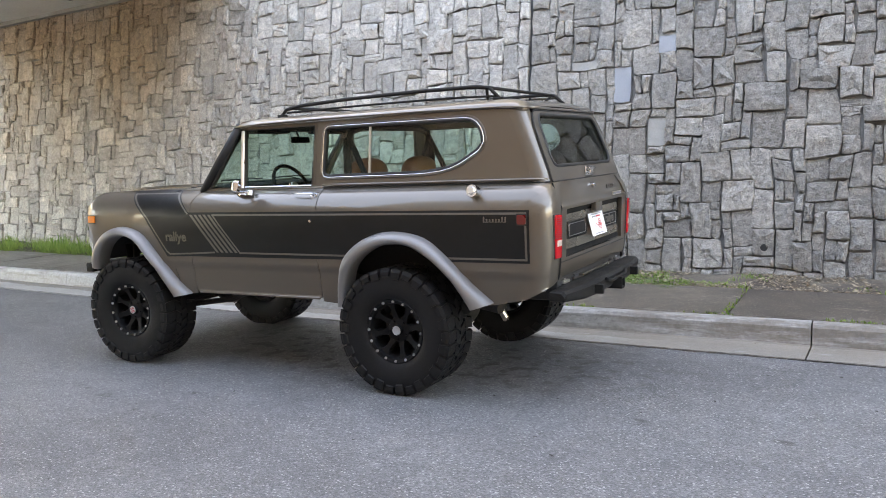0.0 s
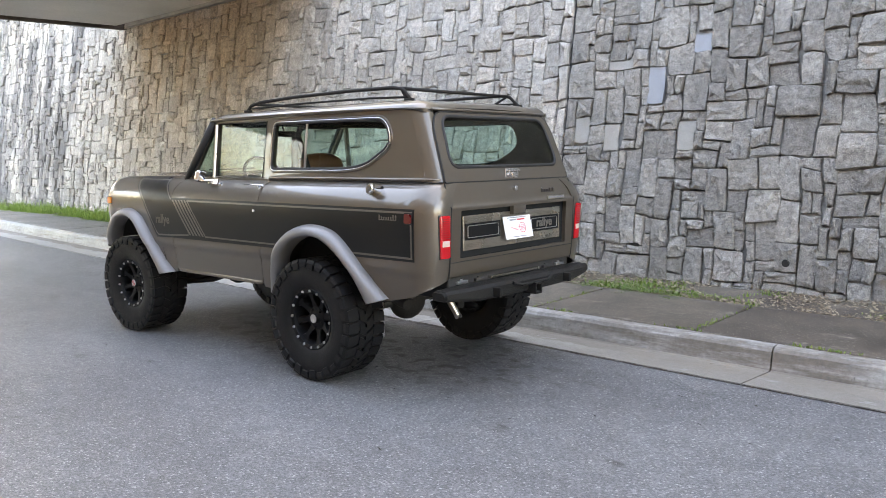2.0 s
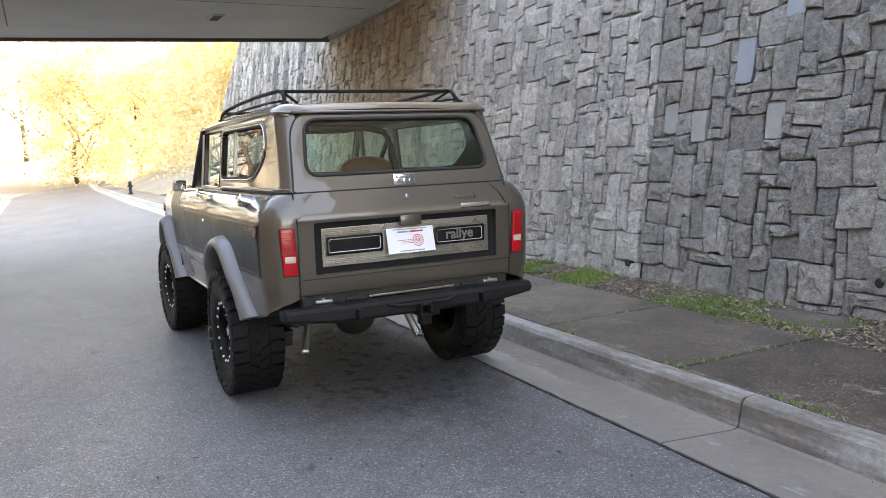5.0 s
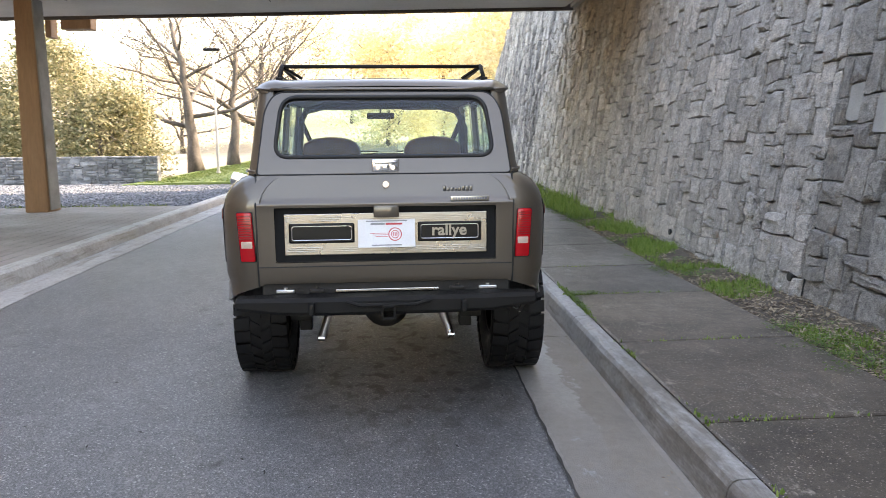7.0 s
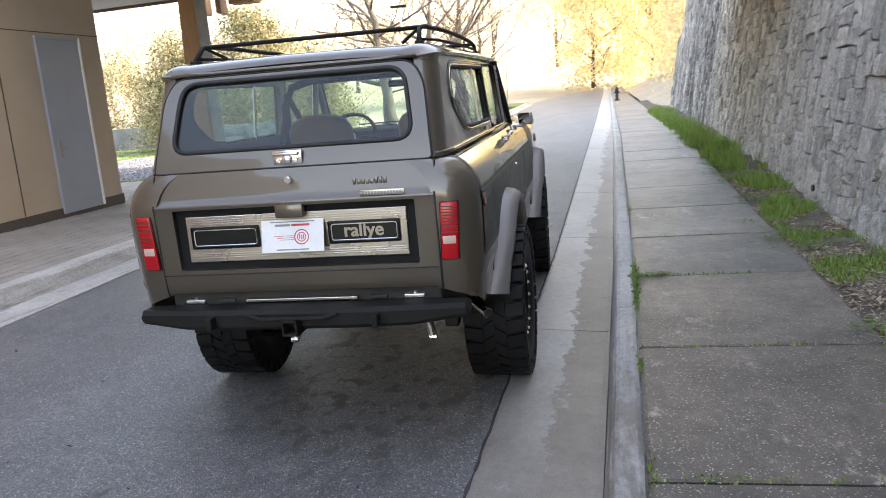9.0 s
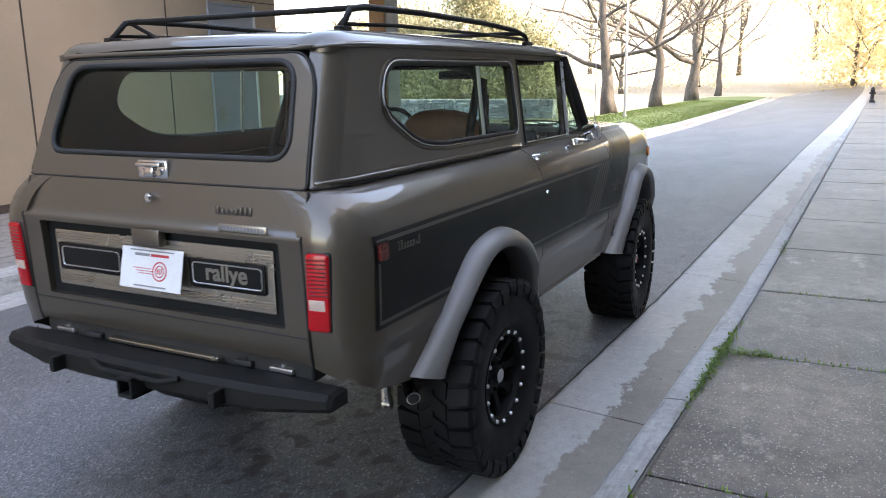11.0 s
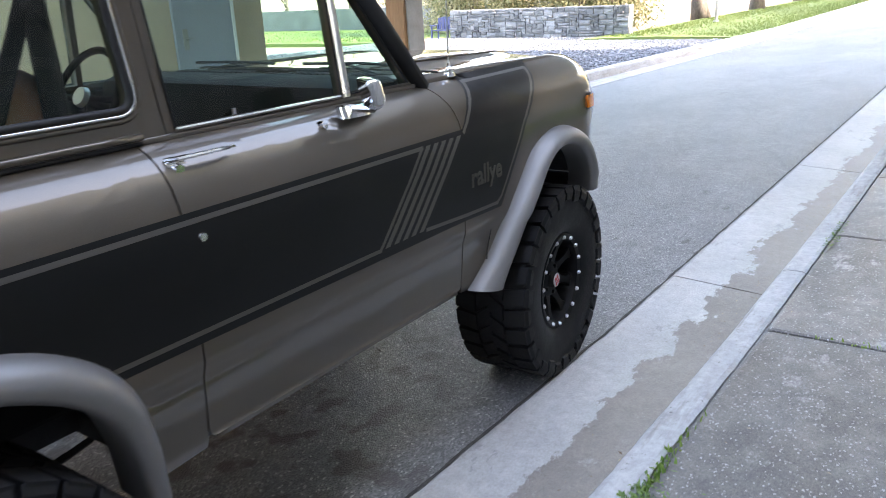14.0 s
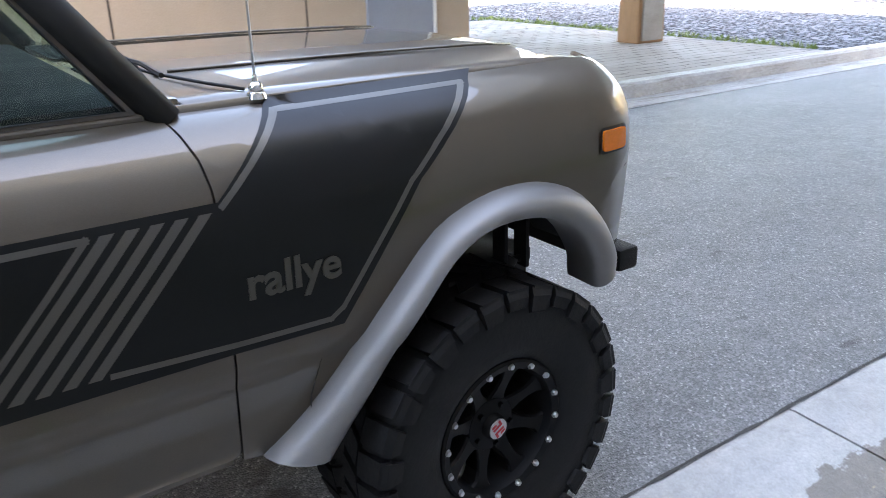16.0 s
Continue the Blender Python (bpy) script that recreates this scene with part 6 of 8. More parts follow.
# ---- underbody ----
for side in (-1, 1):
    bm = bmesh.new()
    box(bm, -3.0, 1.0, side * 0.42 - 0.04, side * 0.42 + 0.04, 0.60, 0.72, 0.01)
    part("frame_rail", bm, M_UNDER, truck, "black chassis rail")
    for ax in (0.0, -2.54):
        bm = bmesh.new()
        for i in range(4):
            n_ = 0.50 - i * 0.08
            tube(bm, [(ax - n_, side * 0.50, 0.56 - 0.011 * i), (ax, side * 0.50, 0.475 - 0.011 * i), (ax + n_, side * 0.50, 0.56 - 0.011 * i)], 0.012, 4)
        part("leaf_spring", bm, M_UNDER, truck)
    bm = bmesh.new()
    tube(bm, [(0.178, side * 0.425, 0.255), (0.10, side * 0.36, 0.45)], 0.027, 12)
    tube(bm, [(0.10, side * 0.36, 0.45), (0.03, side * 0.31, 0.64)], 0.032, 12)
    rod(bm, (0.180, side * 0.405, 0.248), (0.180, side * 0.45, 0.248), 0.02, 0.02, 12)
    part("shock_absorber", bm, M_STEEL, truck, "bright steel shock absorber", smooth=False)
    bm = bmesh.new()
    box(bm, 0.02, 0.16, side * 0.56 - 0.07, side * 0.56 + 0.07, 0.36, 0.40, 0.008)
    box(bm, 0.04, 0.13, side * 0.53 - 0.04, side * 0.53 + 0.04, 0.29, 0.36, 0.008)
    part("spring_plate", bm, M_UNDER, truck)
    # inner wheel housings
    for ax, x0, x1 in ((0.0, -0.47, 0.60), (-2.54, -3.02, -1.98)):
        bm = bmesh.new()
        prev = None
        for k in range(15 if ax == 0.0 else 13):
            a = math.pi * k / 14
            x = (x0 + x1) / 2 + (x1 - x0) / 2 * math.cos(a)
            z = 0.60 + 0.47 * math.sin(a)
            row = [bm.verts.new((x, side * 0.862, z)), bm.verts.new((x, side * 0.52, z))]
            if prev:
                bm.faces.new((prev[0], prev[1], row[1], row[0]))
            prev = row
        part("wheel_housing", bm, M_UNDER, truck, smooth=True)
        bm = bmesh.new()
        box(bm, x0 if ax == 0.0 else -2.86, x1, side * 0.52 - 0.01, side * 0.52 + 0.01, 0.62 if ax == 0.0 else 0.90, 1.2)
        part("inner_fender", bm, M_UNDER, truck)
for ax in (0.0, -2.54):
    bm = bmesh.new()
    rod(bm, (ax, -0.68, 0.43), (ax, 0.68, 0.43), 0.042, seg=14)
    dy = 0.0 if ax == 0.0 else 0.22
    bmesh.ops.create_uvsphere(bm, u_segments=16, v_segments=10, radius=0.15, matrix=Matrix.Translation((ax + 0.03, dy, 0.43)) @ Matrix.Diagonal((0.85, 1.05, 1.0, 1)))
    part("axle", bm, M_UNDER, truck, "black axle with differential", smooth=True)
bm = bmesh.new()
rod(bm, (-0.12, 0.0, 0.44), (-1.25, 0.02, 0.58), 0.032, seg=12)
part("driveshaft", bm, M_UNDER, truck)
bm = bmesh.new()
box(bm, -1.75, -1.1, -0.22, 0.24, 0.50, 0.66, 0.04)
part("gearbox", bm, M_UNDER, truck, angle=40)
bm = bmesh.new()
tube(bm, [(-2.54, -0.60, 0.39), (-2.56, 0.0, 0.37), (-2.54, 0.60, 0.39)], 0.016, 8)
tube(bm, [(-2.34, -0.50, 0.40), (-1.9, -0.47, 0.46), (-1.62, -0.45, 0.54)], 0.022, 8)
part("steering_link", bm, M_UNDER, truck)
for side in (-1, 1):
    bm = bmesh.new()
    for bx in (-2.86, -2.775):
        box(bm, bx - 0.008, bx + 0.008, side * 0.59 - 0.03, side * 0.59 + 0.03, 0.72, 0.92, 0.004)
    rod(bm, (-2.88, side * 0.59, 0.745), (-2.755, side * 0.59, 0.745), 0.012, seg=10)
    rod(bm, (-2.818, side * 0.59, 0.76), (-2.62, side * 0.55, 0.46), 0.026, seg=12)
    part("front_shock", bm, M_UNDER, truck, "black shock absorber in its bracket", angle=40)
bm = bmesh.new()
box(bm, -2.95, 0.98, -0.53, 0.53, 0.70, 0.74)
part("floor_pan", bm, M_UNDER, truck)
for side in (-1, 1):
    bm = bmesh.new()
    box(bm, -1.85, -0.46, side * 0.83 - (0.40 if side > 0 else 0.0), side * 0.83 + (0.40 if side < 0 else 0.0), 0.605, 0.66)
    part("sill_floor", bm, M_UNDER, truck)
bm = bmesh.new()
box(bm, 0.50, 0.98, -0.55, 0.35, 0.60, 0.76, 0.03)
part("fuel_tank", bm, M_UNDER, truck, angle=40)
bm = bmesh.new()
tube(bm, [(-1.2, 0.36, 0.56), (-0.5, 0.40, 0.58), (0.1, 0.47, 0.66), (0.42, 0.62, 0.60), (0.53, 0.745, 0.548)], 0.026, 12)
part("exhaust_pipe", bm, M_UNDER, truck, smooth=True)
bm = bmesh.new()
tube(bm, [(0.50, 0.71, 0.560), (0.62, 0.82, 0.512)], 0.028, 16)
part("exhaust_tip", bm, M_CHROME, truck, "bright exhaust tip")
bm = bmesh.new()
rod(bm, (0.57, 0.774, 0.532), (0.6225, 0.8222, 0.511), 0.023, seg=16)
part("exhaust_bore", bm, M_UNDER, truck)
bm = bmesh.new()
rod(bm, (0.45, -0.55, 0.56), (0.62, -0.60, 0.545), 0.035, seg=16)
part("exhaust_stub", bm, M_UNDER, truck)

# ---- rear bumper: folded plate with tapered ends, hitch box and shackle tabs ----
bm = bmesh.new()
prev = None
for y, zb, zt, xb in ((-0.810, 0.655, 0.700, 1.128), (-0.797, 0.648, 0.712, 1.142), (-0.55, 0.626, 0.718, 1.185), (-0.30, 0.622, 0.718, 1.195), (0.0, 0.622, 0.718, 1.195), (0.30, 0.622, 0.718, 1.195), (0.55, 0.626, 0.718, 1.185), (0.797, 0.648, 0.712, 1.142), (0.810, 0.655, 0.700, 1.128)):
    d = 0.09 if abs(y) > 0.7 else 0.13
    row = [bm.verts.new(p) for p in ((xb - d, y, zt + 0.002), (xb - 0.018, y, zt), (xb, y, zt - 0.020), (xb, y, zb + 0.018), (xb - 0.016, y, zb), (xb - d, y, zb))]
    if prev:
        for k in range(6):
            bm.faces.new((prev[k], prev[(k + 1) % 6], row[(k + 1) % 6], row[k]))
    else:
        bm.faces.new(row)
    prev = row
bm.faces.new(prev[::-1])
bmesh.ops.recalc_face_normals(bm, faces=bm.faces[:])
bumper = part("rear_bumper", bm, M_TEXBLACK, truck, "black powder-coated steel bumper", angle=25)
bm = bmesh.new()
for y0, y1, z0, z1 in ((-0.038, -0.026, 0.606, 0.684), (0.026, 0.038, 0.606, 0.684), (-0.038, 0.038, 0.670, 0.684), (-0.038, 0.038, 0.606, 0.620)):
    box(bm, 1.10, 1.255, y0, y1, z0, z1, 0.004)
part("hitch_receiver", bm, M_TEXBLACK, bumper, "square hitch receiver")
for y in (-0.40, 0.40):
    bm = bmesh.new()
    box(bm, 1.185, 1.245, y - 0.014, y + 0.014, 0.636, 0.696, 0.006)
    part("shackle_tab", bm, M_TEXBLACK, bumper)
bm = bmesh.new()
tube(bm, [(1.205, -0.22, 0.700), (1.222, -0.15, 0.682), (1.224, 0.15, 0.682), (1.205, 0.22, 0.700)], 0.011, 8)
part("bumper_loop", bm, M_TEXBLACK, bumper)
bm = bmesh.new()
box(bm, 1.03, 1.075, -0.28, 0.28, 0.726, 0.742, 0.004)
part("step_strip", bm, M_BRUSHED, truck, "pale metal strip above the bumper")
bm = bmesh.new()
box(bm, 0.96, 1.04, -0.675, 0.675, 0.70, 0.78, 0.01)
part("rear_valance", bm, M_UNDER, truck, "shadowed black rear sill")
for side in (-1, 1):
    for i, (y0, y1) in enumerate(((0.34, 0.42), (0.50, 0.60))):
        bm = bmesh.new()
        box(bm, 1.02, 1.06, min(side * y0, side * y1), max(side * y0, side * y1), 0.722, 0.742, 0.005)
        rod(bm, (1.04, side * (y0 + y1) / 2, 0.74), (1.04, side * (y0 + y1) / 2, 0.752), 0.010, seg=6)
        part("bumper_bracket", bm, M_STEEL if i else M_UNDER, truck, "bracket above the bumper")

# ---- interior ----
bm = bmesh.new()
box(bm, -1.80, 0.95, -0.66, 0.66, 0.745, 0.78, 0.01)
part("cabin_floor", bm, M_DARK, truck)
for side in (-1, 1):
    bm = bmesh.new()
    box(bm, -1.78, -0.62, side * 0.70 - 0.02, side * 0.70 + 0.02, 0.76, 1.345, 0.01)
    part("door_card", bm, M_DARK, truck)
    bm = bmesh.new()
    box(bm, -0.58, 0.95, side * 0.66 - 0.02, side * 0.66 + 0.02, 0.76, 1.35, 0.01)
    part("side_trim", bm, M_DARK, truck)
    bm = bmesh.new()
    rod(bm, (-0.95, side * 0.72, 1.365), (-0.95, side * 0.72, 1.40), 0.006, 0.008, 8)
    part("lock_pin", bm, M_CHROME, truck)
bm = bmesh.new()
box(bm, -1.76, -1.46, -0.70, 0.70, 1.08, 1.398, 0.05)
dash = part("dashboard", bm, M_DARK, truck, "black padded dashboard", angle=40)
for i, y in enumerate((-0.45, -0.32, 0.10, 0.18)):
    bm = bmesh.new()
    rod(bm, (-1.46, y, 1.27), (-1.448, y, 1.27), 0.05 if i < 2 else 0.018, seg=20)
    part("dial", bm, M_CHROME if i > 1 else M_RIM, dash)
bm = bmesh.new()
box(bm, -1.46, -1.447, 0.28, 0.52, 1.22, 1.30, 0.004)
part("glovebox", bm, M_RIM, dash)


def cushion(h, w, t):
    """An upright padded back with a rounded top: h high, w half wide, t half thick."""
    bm = bmesh.new()
    prev = None
    for z in [h * k for k in (0.0, 0.04, 0.12, 0.25, 0.4, 0.55, 0.68, 0.78, 0.86, 0.92, 0.96, 0.985, 1.0)]:
        k = max(0.0, (z / h - 0.78) / 0.22)
        ww = w * (1 - 0.06 * (1 - z / h)) * max(0.12, (1 - k ** 2.6) ** 0.42)
        tt = t * max(0.15, (1 - max(0.0, (z / h - 0.8) / 0.2) ** 2.2) ** 0.5) * (0.75 if z == 0 else 1.0)
        ring = []
        for i in range(24):
            a = math.tau * i / 24
            c, q = math.cos(a), math.sin(a)
            ring.append(bm.verts.new((tt * math.copysign(abs(c) ** 0.7, c), ww * math.copysign(abs(q) ** 0.6, q), z)))
        if prev:
            for i in range(24):
                j = (i + 1) % 24
                bm.faces.new((prev[i], prev[j], ring[j], ring[i]))
        else:
            bm.faces.new(ring[::-1])
        prev = ring
    bm.faces.new(prev)
    bmesh.ops.recalc_face_normals(bm, faces=bm.faces[:])
    return bm


def bucket_seat(x, y):
    root = part("seat_base", box(bmesh.new(), x - 0.28, x + 0.22, y - 0.25, y + 0.25, 0.90, 1.06, 0.06), M_LEATHER, truck, "tan leather seat cushion", angle=50)
    bm = cushion(0.59, 0.218, 0.078)
    bmesh.ops.transform(bm, matrix=Matrix.Translation((x + 0.21, y, 0.98)) @ Matrix.Rotation(radians(14), 4, "Y"), verts=bm.verts[:])
    part("seat_back", bm, M_LEATHER, root, "rounded tan leather backrest", smooth=True)
    bm = bmesh.new()
    for k in range(3):
        yy = y - 0.14 + k * 0.14
        tube(bm, [(x + 0.20, yy, 1.08), (x + 0.30, yy, 1.48)], 0.008, 6)
    part("seat_piping", bm, M_LEATHER, root)


bucket_seat(-0.84, -0.37)
bucket_seat(-0.84, 0.37)
bm = bmesh.new()
box(bm, 0.05, 0.50, -0.58, 0.58, 0.92, 1.08, 0.05)
bench = part("rear_bench", bm, M_LEATHER, truck, "tan leather rear bench", angle=50)
for y in (-0.30, 0.30):
    bm = cushion(0.36, 0.275, 0.07)
    bmesh.ops.transform(bm, matrix=Matrix.Translation((0.42, y, 0.99)) @ Matrix.Rotation(radians(12), 4, "Y"), verts=bm.verts[:])
    part("bench_back", bm, M_LEATHER, bench, "rounded tan leather backrest", smooth=True)
bm = bmesh.new()
box(bm, 0.585, 0.605, -0.60, 0.60, 0.79, 1.335, 0.008)
part("bench_shell", bm, M_DARK, bench, "black back panel of the bench")
# steering wheel
bm = bmesh.new()
sw = Matrix.Translation((-1.205, -0.38, 1.355)) @ Matrix.Rotation(radians(62), 4, "Y")
tube(bm, [tuple(sw @ Vector((0.19 * math.cos(a), 0.19 * math.sin(a), 0))) for a in [k * math.tau / 28 for k in range(28)]], 0.014, 8, True)
tube(bm, [tuple(sw @ Vector((0, -0.18, 0))), tuple(sw @ Vector((0, 0.18, 0)))], 0.012, 6)
tube(bm, [tuple(sw @ Vector((0, 0, 0))), tuple(sw @ Vector((0.18, 0, 0)))], 0.012, 6)
tube(bm, [tuple(sw @ Vector((0, 0, 0.02))), tuple(sw @ Vector((0, 0, -0.28)))], 0.022, 8)
steer = part("steering_wheel", bm, M_DARK, truck, "thin black steering wheel", smooth=True)
bm = bmesh.new()
rod(bm, sw @ Vector((0, 0, 0.01)), sw @ Vector((0, 0, 0.03)), 0.04, 0.034, 20)
part("horn_button", bm, M_STEEL, steer)
# roll hoop with diagonal stays, and belts
bm = bmesh.new()
tube(bm, [(-0.52, -0.60, 0.80), (-0.52, -0.60, 1.62), (-0.52, -0.54, 1.74), (-0.52, -0.40, 1.775), (-0.52, 0.40, 1.775), (-0.52, 0.54, 1.74), (-0.52, 0.60, 1.62), (-0.52, 0.60, 0.80)], 0.026, 10)
roll = part("roll_hoop", bm, M_DARK, truck, "black roll hoop", smooth=True)
for side in (-1, 1):
    bm = bmesh.new()
    tube(bm, [(-0.52, side * 0.57, 1.70), (-0.20, side * 0.60, 1.05)], 0.021, 10)
    part("roll_stay", bm, M_DARK, roll, smooth=True)
    bm = bmesh.new()
    for p, q in (((-0.54, side * 0.59, 1.70), (-0.60, side * 0.46, 1.38)), ((-0.54, side * 0.59, 1.70), (-0.55, side * 0.61, 1.1))):
        tube(bm, [p, q], 0.018, 4)
    part("seat_belt", bm, M_DARK, truck)
bm = bmesh.new()
box(bm, -1.42, -1.40, -0.115, 0.115, 1.700, 1.752, 0.012)
tube(bm, [(-1.42, 0, 1.74), (-1.45, 0, 1.80)], 0.008, 6)
part("inside_mirror", bm, M_DARK, truck, "black inside mirror")
for y in (-0.37, 0.37):
    bm = bmesh.new()
    box(bm, -1.47, -1.36, y - 0.19, y + 0.19, 1.775, 1.797, 0.006)
    part("sun_visor", bm, M_DARK, truck)

# ---- beyond the bridge ----
bm = bmesh.new()
strip(bm, steps(-28.2, APX0, 1.5)[::-1], [(LK - 0.27, -0.1), (LK - 0.27, 0.05), (-18.5, 0.05), (-18.5, -0.1)], line=left_line, closed=True)
tagged(part("gravel_bed", bm, M_GRAVEL), "bed of blue-grey slate gravel", "gravel bed", kind="structure")
bm = bmesh.new()
strip(bm, steps(-74, -26.2, 2.0)[::-1], [(LK - 0.27, -0.1), (LK - 0.27, 0.12), (LK - 3.0, 0.16), (-9.6, 0.10), (-9.6, -0.1)], line=left_line, closed=True)
tagged(part("lawn", bm, M_LAWN), "narrow green lawn along the far kerb", "lawn", kind="structure")
bm = bmesh.new()
box(bm, -37.9, -27.0, -45, -18.45, gz(-32) - 0.3, gz(-32) + 0.0)
tagged(part("back_lawn", bm, M_LAWN), "green lawn behind the gravel bed", "lawn", kind="structure")
LWX, LWY = -28.3, -8.95
bm = bmesh.new()
box(bm, LWX - 0.40, LWX - 0.02, LWY - 7.9, LWY, gz(LWX) - 0.2, gz(LWX) + 1.17)
low_wall = tagged(part("low_wall", bm, M_LEDGE), "low dry-laid wall of grey ledgestone", "stone wall", kind="structure")
bm = bmesh.new()
box(bm, -38.2, -37.8, -60, -13.5, gz(-36) - 0.3, gz(-36) + 1.25, 0.02)
tagged(part("garden_wall", bm, M_GREYWALL), "plain grey concrete garden wall", "wall", kind="structure")

# bank of grass beyond the end of the stone wall
bm = bmesh.new()
rows = []
for x in steps(-78, -22, 4)[::-1]:
    r = []
    for v, z in ((WB + 0.2, 0.10), (WB + 1.5, 0.5), (WB + 4, 1.6), (WB + 9, 3.4), (WB + 24, 5.5)):
        r.append(bm.verts.new((x, ry(x, v) + (0.9 if x > -29 and v > WB + 1 else 0), z * min(1.0, max(0.12, (-20 - x) / 12)) + gr(x))))
    rows.append(r)
for a, b in zip(rows, rows[1:]):
    for i in range(4):
        bm.faces.new((a[i], a[i + 1], b[i + 1], b[i]))
face_out(bm, (0, 0, 1))
tagged(part("grass_bank", bm, M_GROUND, smooth=True), "bright dry slope rising beyond the end of the wall", "slope", kind="structure")


def limb(bm, p, d, length, r, depth, rnd, tips, bendy=0.30):
    """A crooked tapered limb that forks into smaller ones."""
    k = 5
    pts, rs = [p.copy()], [r]
    q, dd = p.copy(), d.normalized()
    for i in range(k):
        dd = (dd + Vector((rnd.uniform(-1, 1), rnd.uniform(-1, 1), rnd.uniform(-0.5, 0.9))) * bendy).normalized()
        q = q + dd * length / k
        pts.append(q.copy()), rs.append(r * (1 - 0.45 * (i + 1) / k))
    tube(bm, pts, rs, 7 if depth > 2 else 5)
    if depth <= 0:
        tips.append(q)
        return
    for c in range(rnd.choice((2, 3, 4))):
        side = Vector((rnd.uniform(-1, 1), rnd.uniform(-1, 1), rnd.uniform(-0.1, 0.9))).normalized()
        j = rnd.choice((3, 4, 5))
        limb(bm, pts[j], dd * 0.7 + side * 0.9, length * rnd.uniform(0.5, 0.85), rs[j] * rnd.uniform(0.45, 0.72), depth - 1, rnd, tips, bendy)


def leaf_cloud(centres, n, spread, size, rnd):
    """Many small leaf faces scattered in clumps round some centres."""
    verts, faces = [], []
    for _ in range(n):
        c = rnd.choice(centres)
        g = Vector((rnd.gauss(0, spread), rnd.gauss(0, spread), rnd.gauss(0, spread * 0.8)))
        p = c + g
        nrm = Vector((rnd.gauss(0, 1), rnd.gauss(0, 1), rnd.gauss(0.4, 1))).normalized()
        u = nrm.orthogonal().normalized()
        w = nrm.cross(u)
        a = rnd.uniform(0, math.tau)
        u, w = u * math.cos(a) + w * math.sin(a), w * math.cos(a) - u * math.sin(a)
        s = size * rnd.uniform(0.6, 1.4)
        i = len(verts)
        verts += [tuple(p - u * s), tuple(p + w * s * 0.45), tuple(p + u * s), tuple(p - w * s * 0.45)]
        faces.append((i, i + 1, i + 2, i + 3))
    return verts, faces


def tree(x, y, h, r, seedv, leaves=0, leaf=None, size=0.1, spread=0.5, lean=(0, 0), label="", group="", depth=4, low=0.28, skirt=0):
    rnd = random.Random(seedv)
    root = tagged(new("tree"), label, "tree", group)
    root.location = (x, y, gz(max(x, -76)) + (min(26, (-76 - x) * 0.14) if x < -76 else 0) - 0.25)
    bm = bmesh.new()
    tips = []
    base = Vector((0, 0, 0))
    top = h * max(0.5, low + 0.25)
    line = [base]
    for c in range(1, 9):
        k = c / 8
        line.append(Vector((lean[0] * 0.4 * k + 0.035 * h * k * noise.noise(Vector((seedv, k * 3, 0))), lean[1] * 0.4 * k + 0.035 * h * k * noise.noise(Vector((seedv, k * 3, 7))), top * k)))
    radii = [r * 1.45] + [r * (1.08 - 0.62 * c / 8) for c in range(1, 9)]
    tube(bm, line, radii, 12)
    for c in range(8):
        k = low * h / top + (1 - low * h / top) * (c / 7) ** 1.2
        j = min(7, int(k * 8))
        p = line[j].lerp(line[j + 1], k * 8 - j)
        a = c * 2.4 + rnd.uniform(-0.5, 0.5)
        d = Vector((math.cos(a) + lean[0] * 0.25, math.sin(a) + lean[1] * 0.25, rnd.uniform(0.15, 0.8) + 0.5 * k))
        limb(bm, p, d, h * rnd.uniform(0.22, 0.34), radii[j] * rnd.uniform(0.42, 0.66), depth - 2, rnd, tips)
    part("trunk", bm, M_BARK, root, smooth=True)
    for _ in range(skirt):
        a, k = rnd.uniform(0, math.tau), rnd.uniform(0.02, 0.75)
        rr = h * 0.32 * math.sqrt(rnd.uniform(0.1, 1)) * (1 - 0.4 * k)
        tips.append(Vector((math.cos(a) * rr, math.sin(a) * rr, h * k)))
    if leaves:
        verts, faces = leaf_cloud(tips, leaves, spread, size, rnd)
        me = bpy.data.meshes.new("crown")
        me.from_pydata(verts, [], faces)
        me.materials.append(leaf)
        part("crown", me, None, root)
    return root


def spread_limb(bm, p, d, length, r, depth, rnd, tips):
    """A long crooked limb with side branches all along it, that rises towards its end."""
    k = 6
    pts, rs, ways = [p.copy()], [r], [d.normalized()]
    q, dd = p.copy(), d.normalized()
    for i in range(k):
        dd = (dd + Vector((rnd.uniform(-1, 1), rnd.uniform(-1, 1), rnd.uniform(-0.6, 0.85))) * 0.36).normalized()
        q = q + dd * length / k
        pts.append(q.copy()), rs.append(max(0.006, r * (1 - 0.68 * (i + 1) / k))), ways.append(dd.copy())
    tube(bm, pts, rs, 8 if depth > 2 else 5 if depth > 1 else 4)
    if depth <= 0:
        tips.append(q)
        return
    sg = rnd.choice((-1, 1))
    for j in (1, 2, 3, 4, 5, 6, 6):
        if rnd.random() < 0.2:
            continue
        sg = -sg
        out = ways[j].cross(Vector((0, 0, 1)))
        out = (out.normalized() if out.length > 0.1 else Vector((1, 0, 0))) * sg
        way = ways[j] * rnd.uniform(0.5, 0.9) + out * rnd.uniform(0.4, 0.9) + Vector((rnd.uniform(-0.4, 0.4), rnd.uniform(-0.4, 0.4), rnd.uniform(-0.1, 0.6)))
        spread_limb(bm, pts[j], way, length * rnd.uniform(0.42, 0.72), max(0.008, rs[j] * rnd.uniform(0.40, 0.62)), depth - 1, rnd, tips)


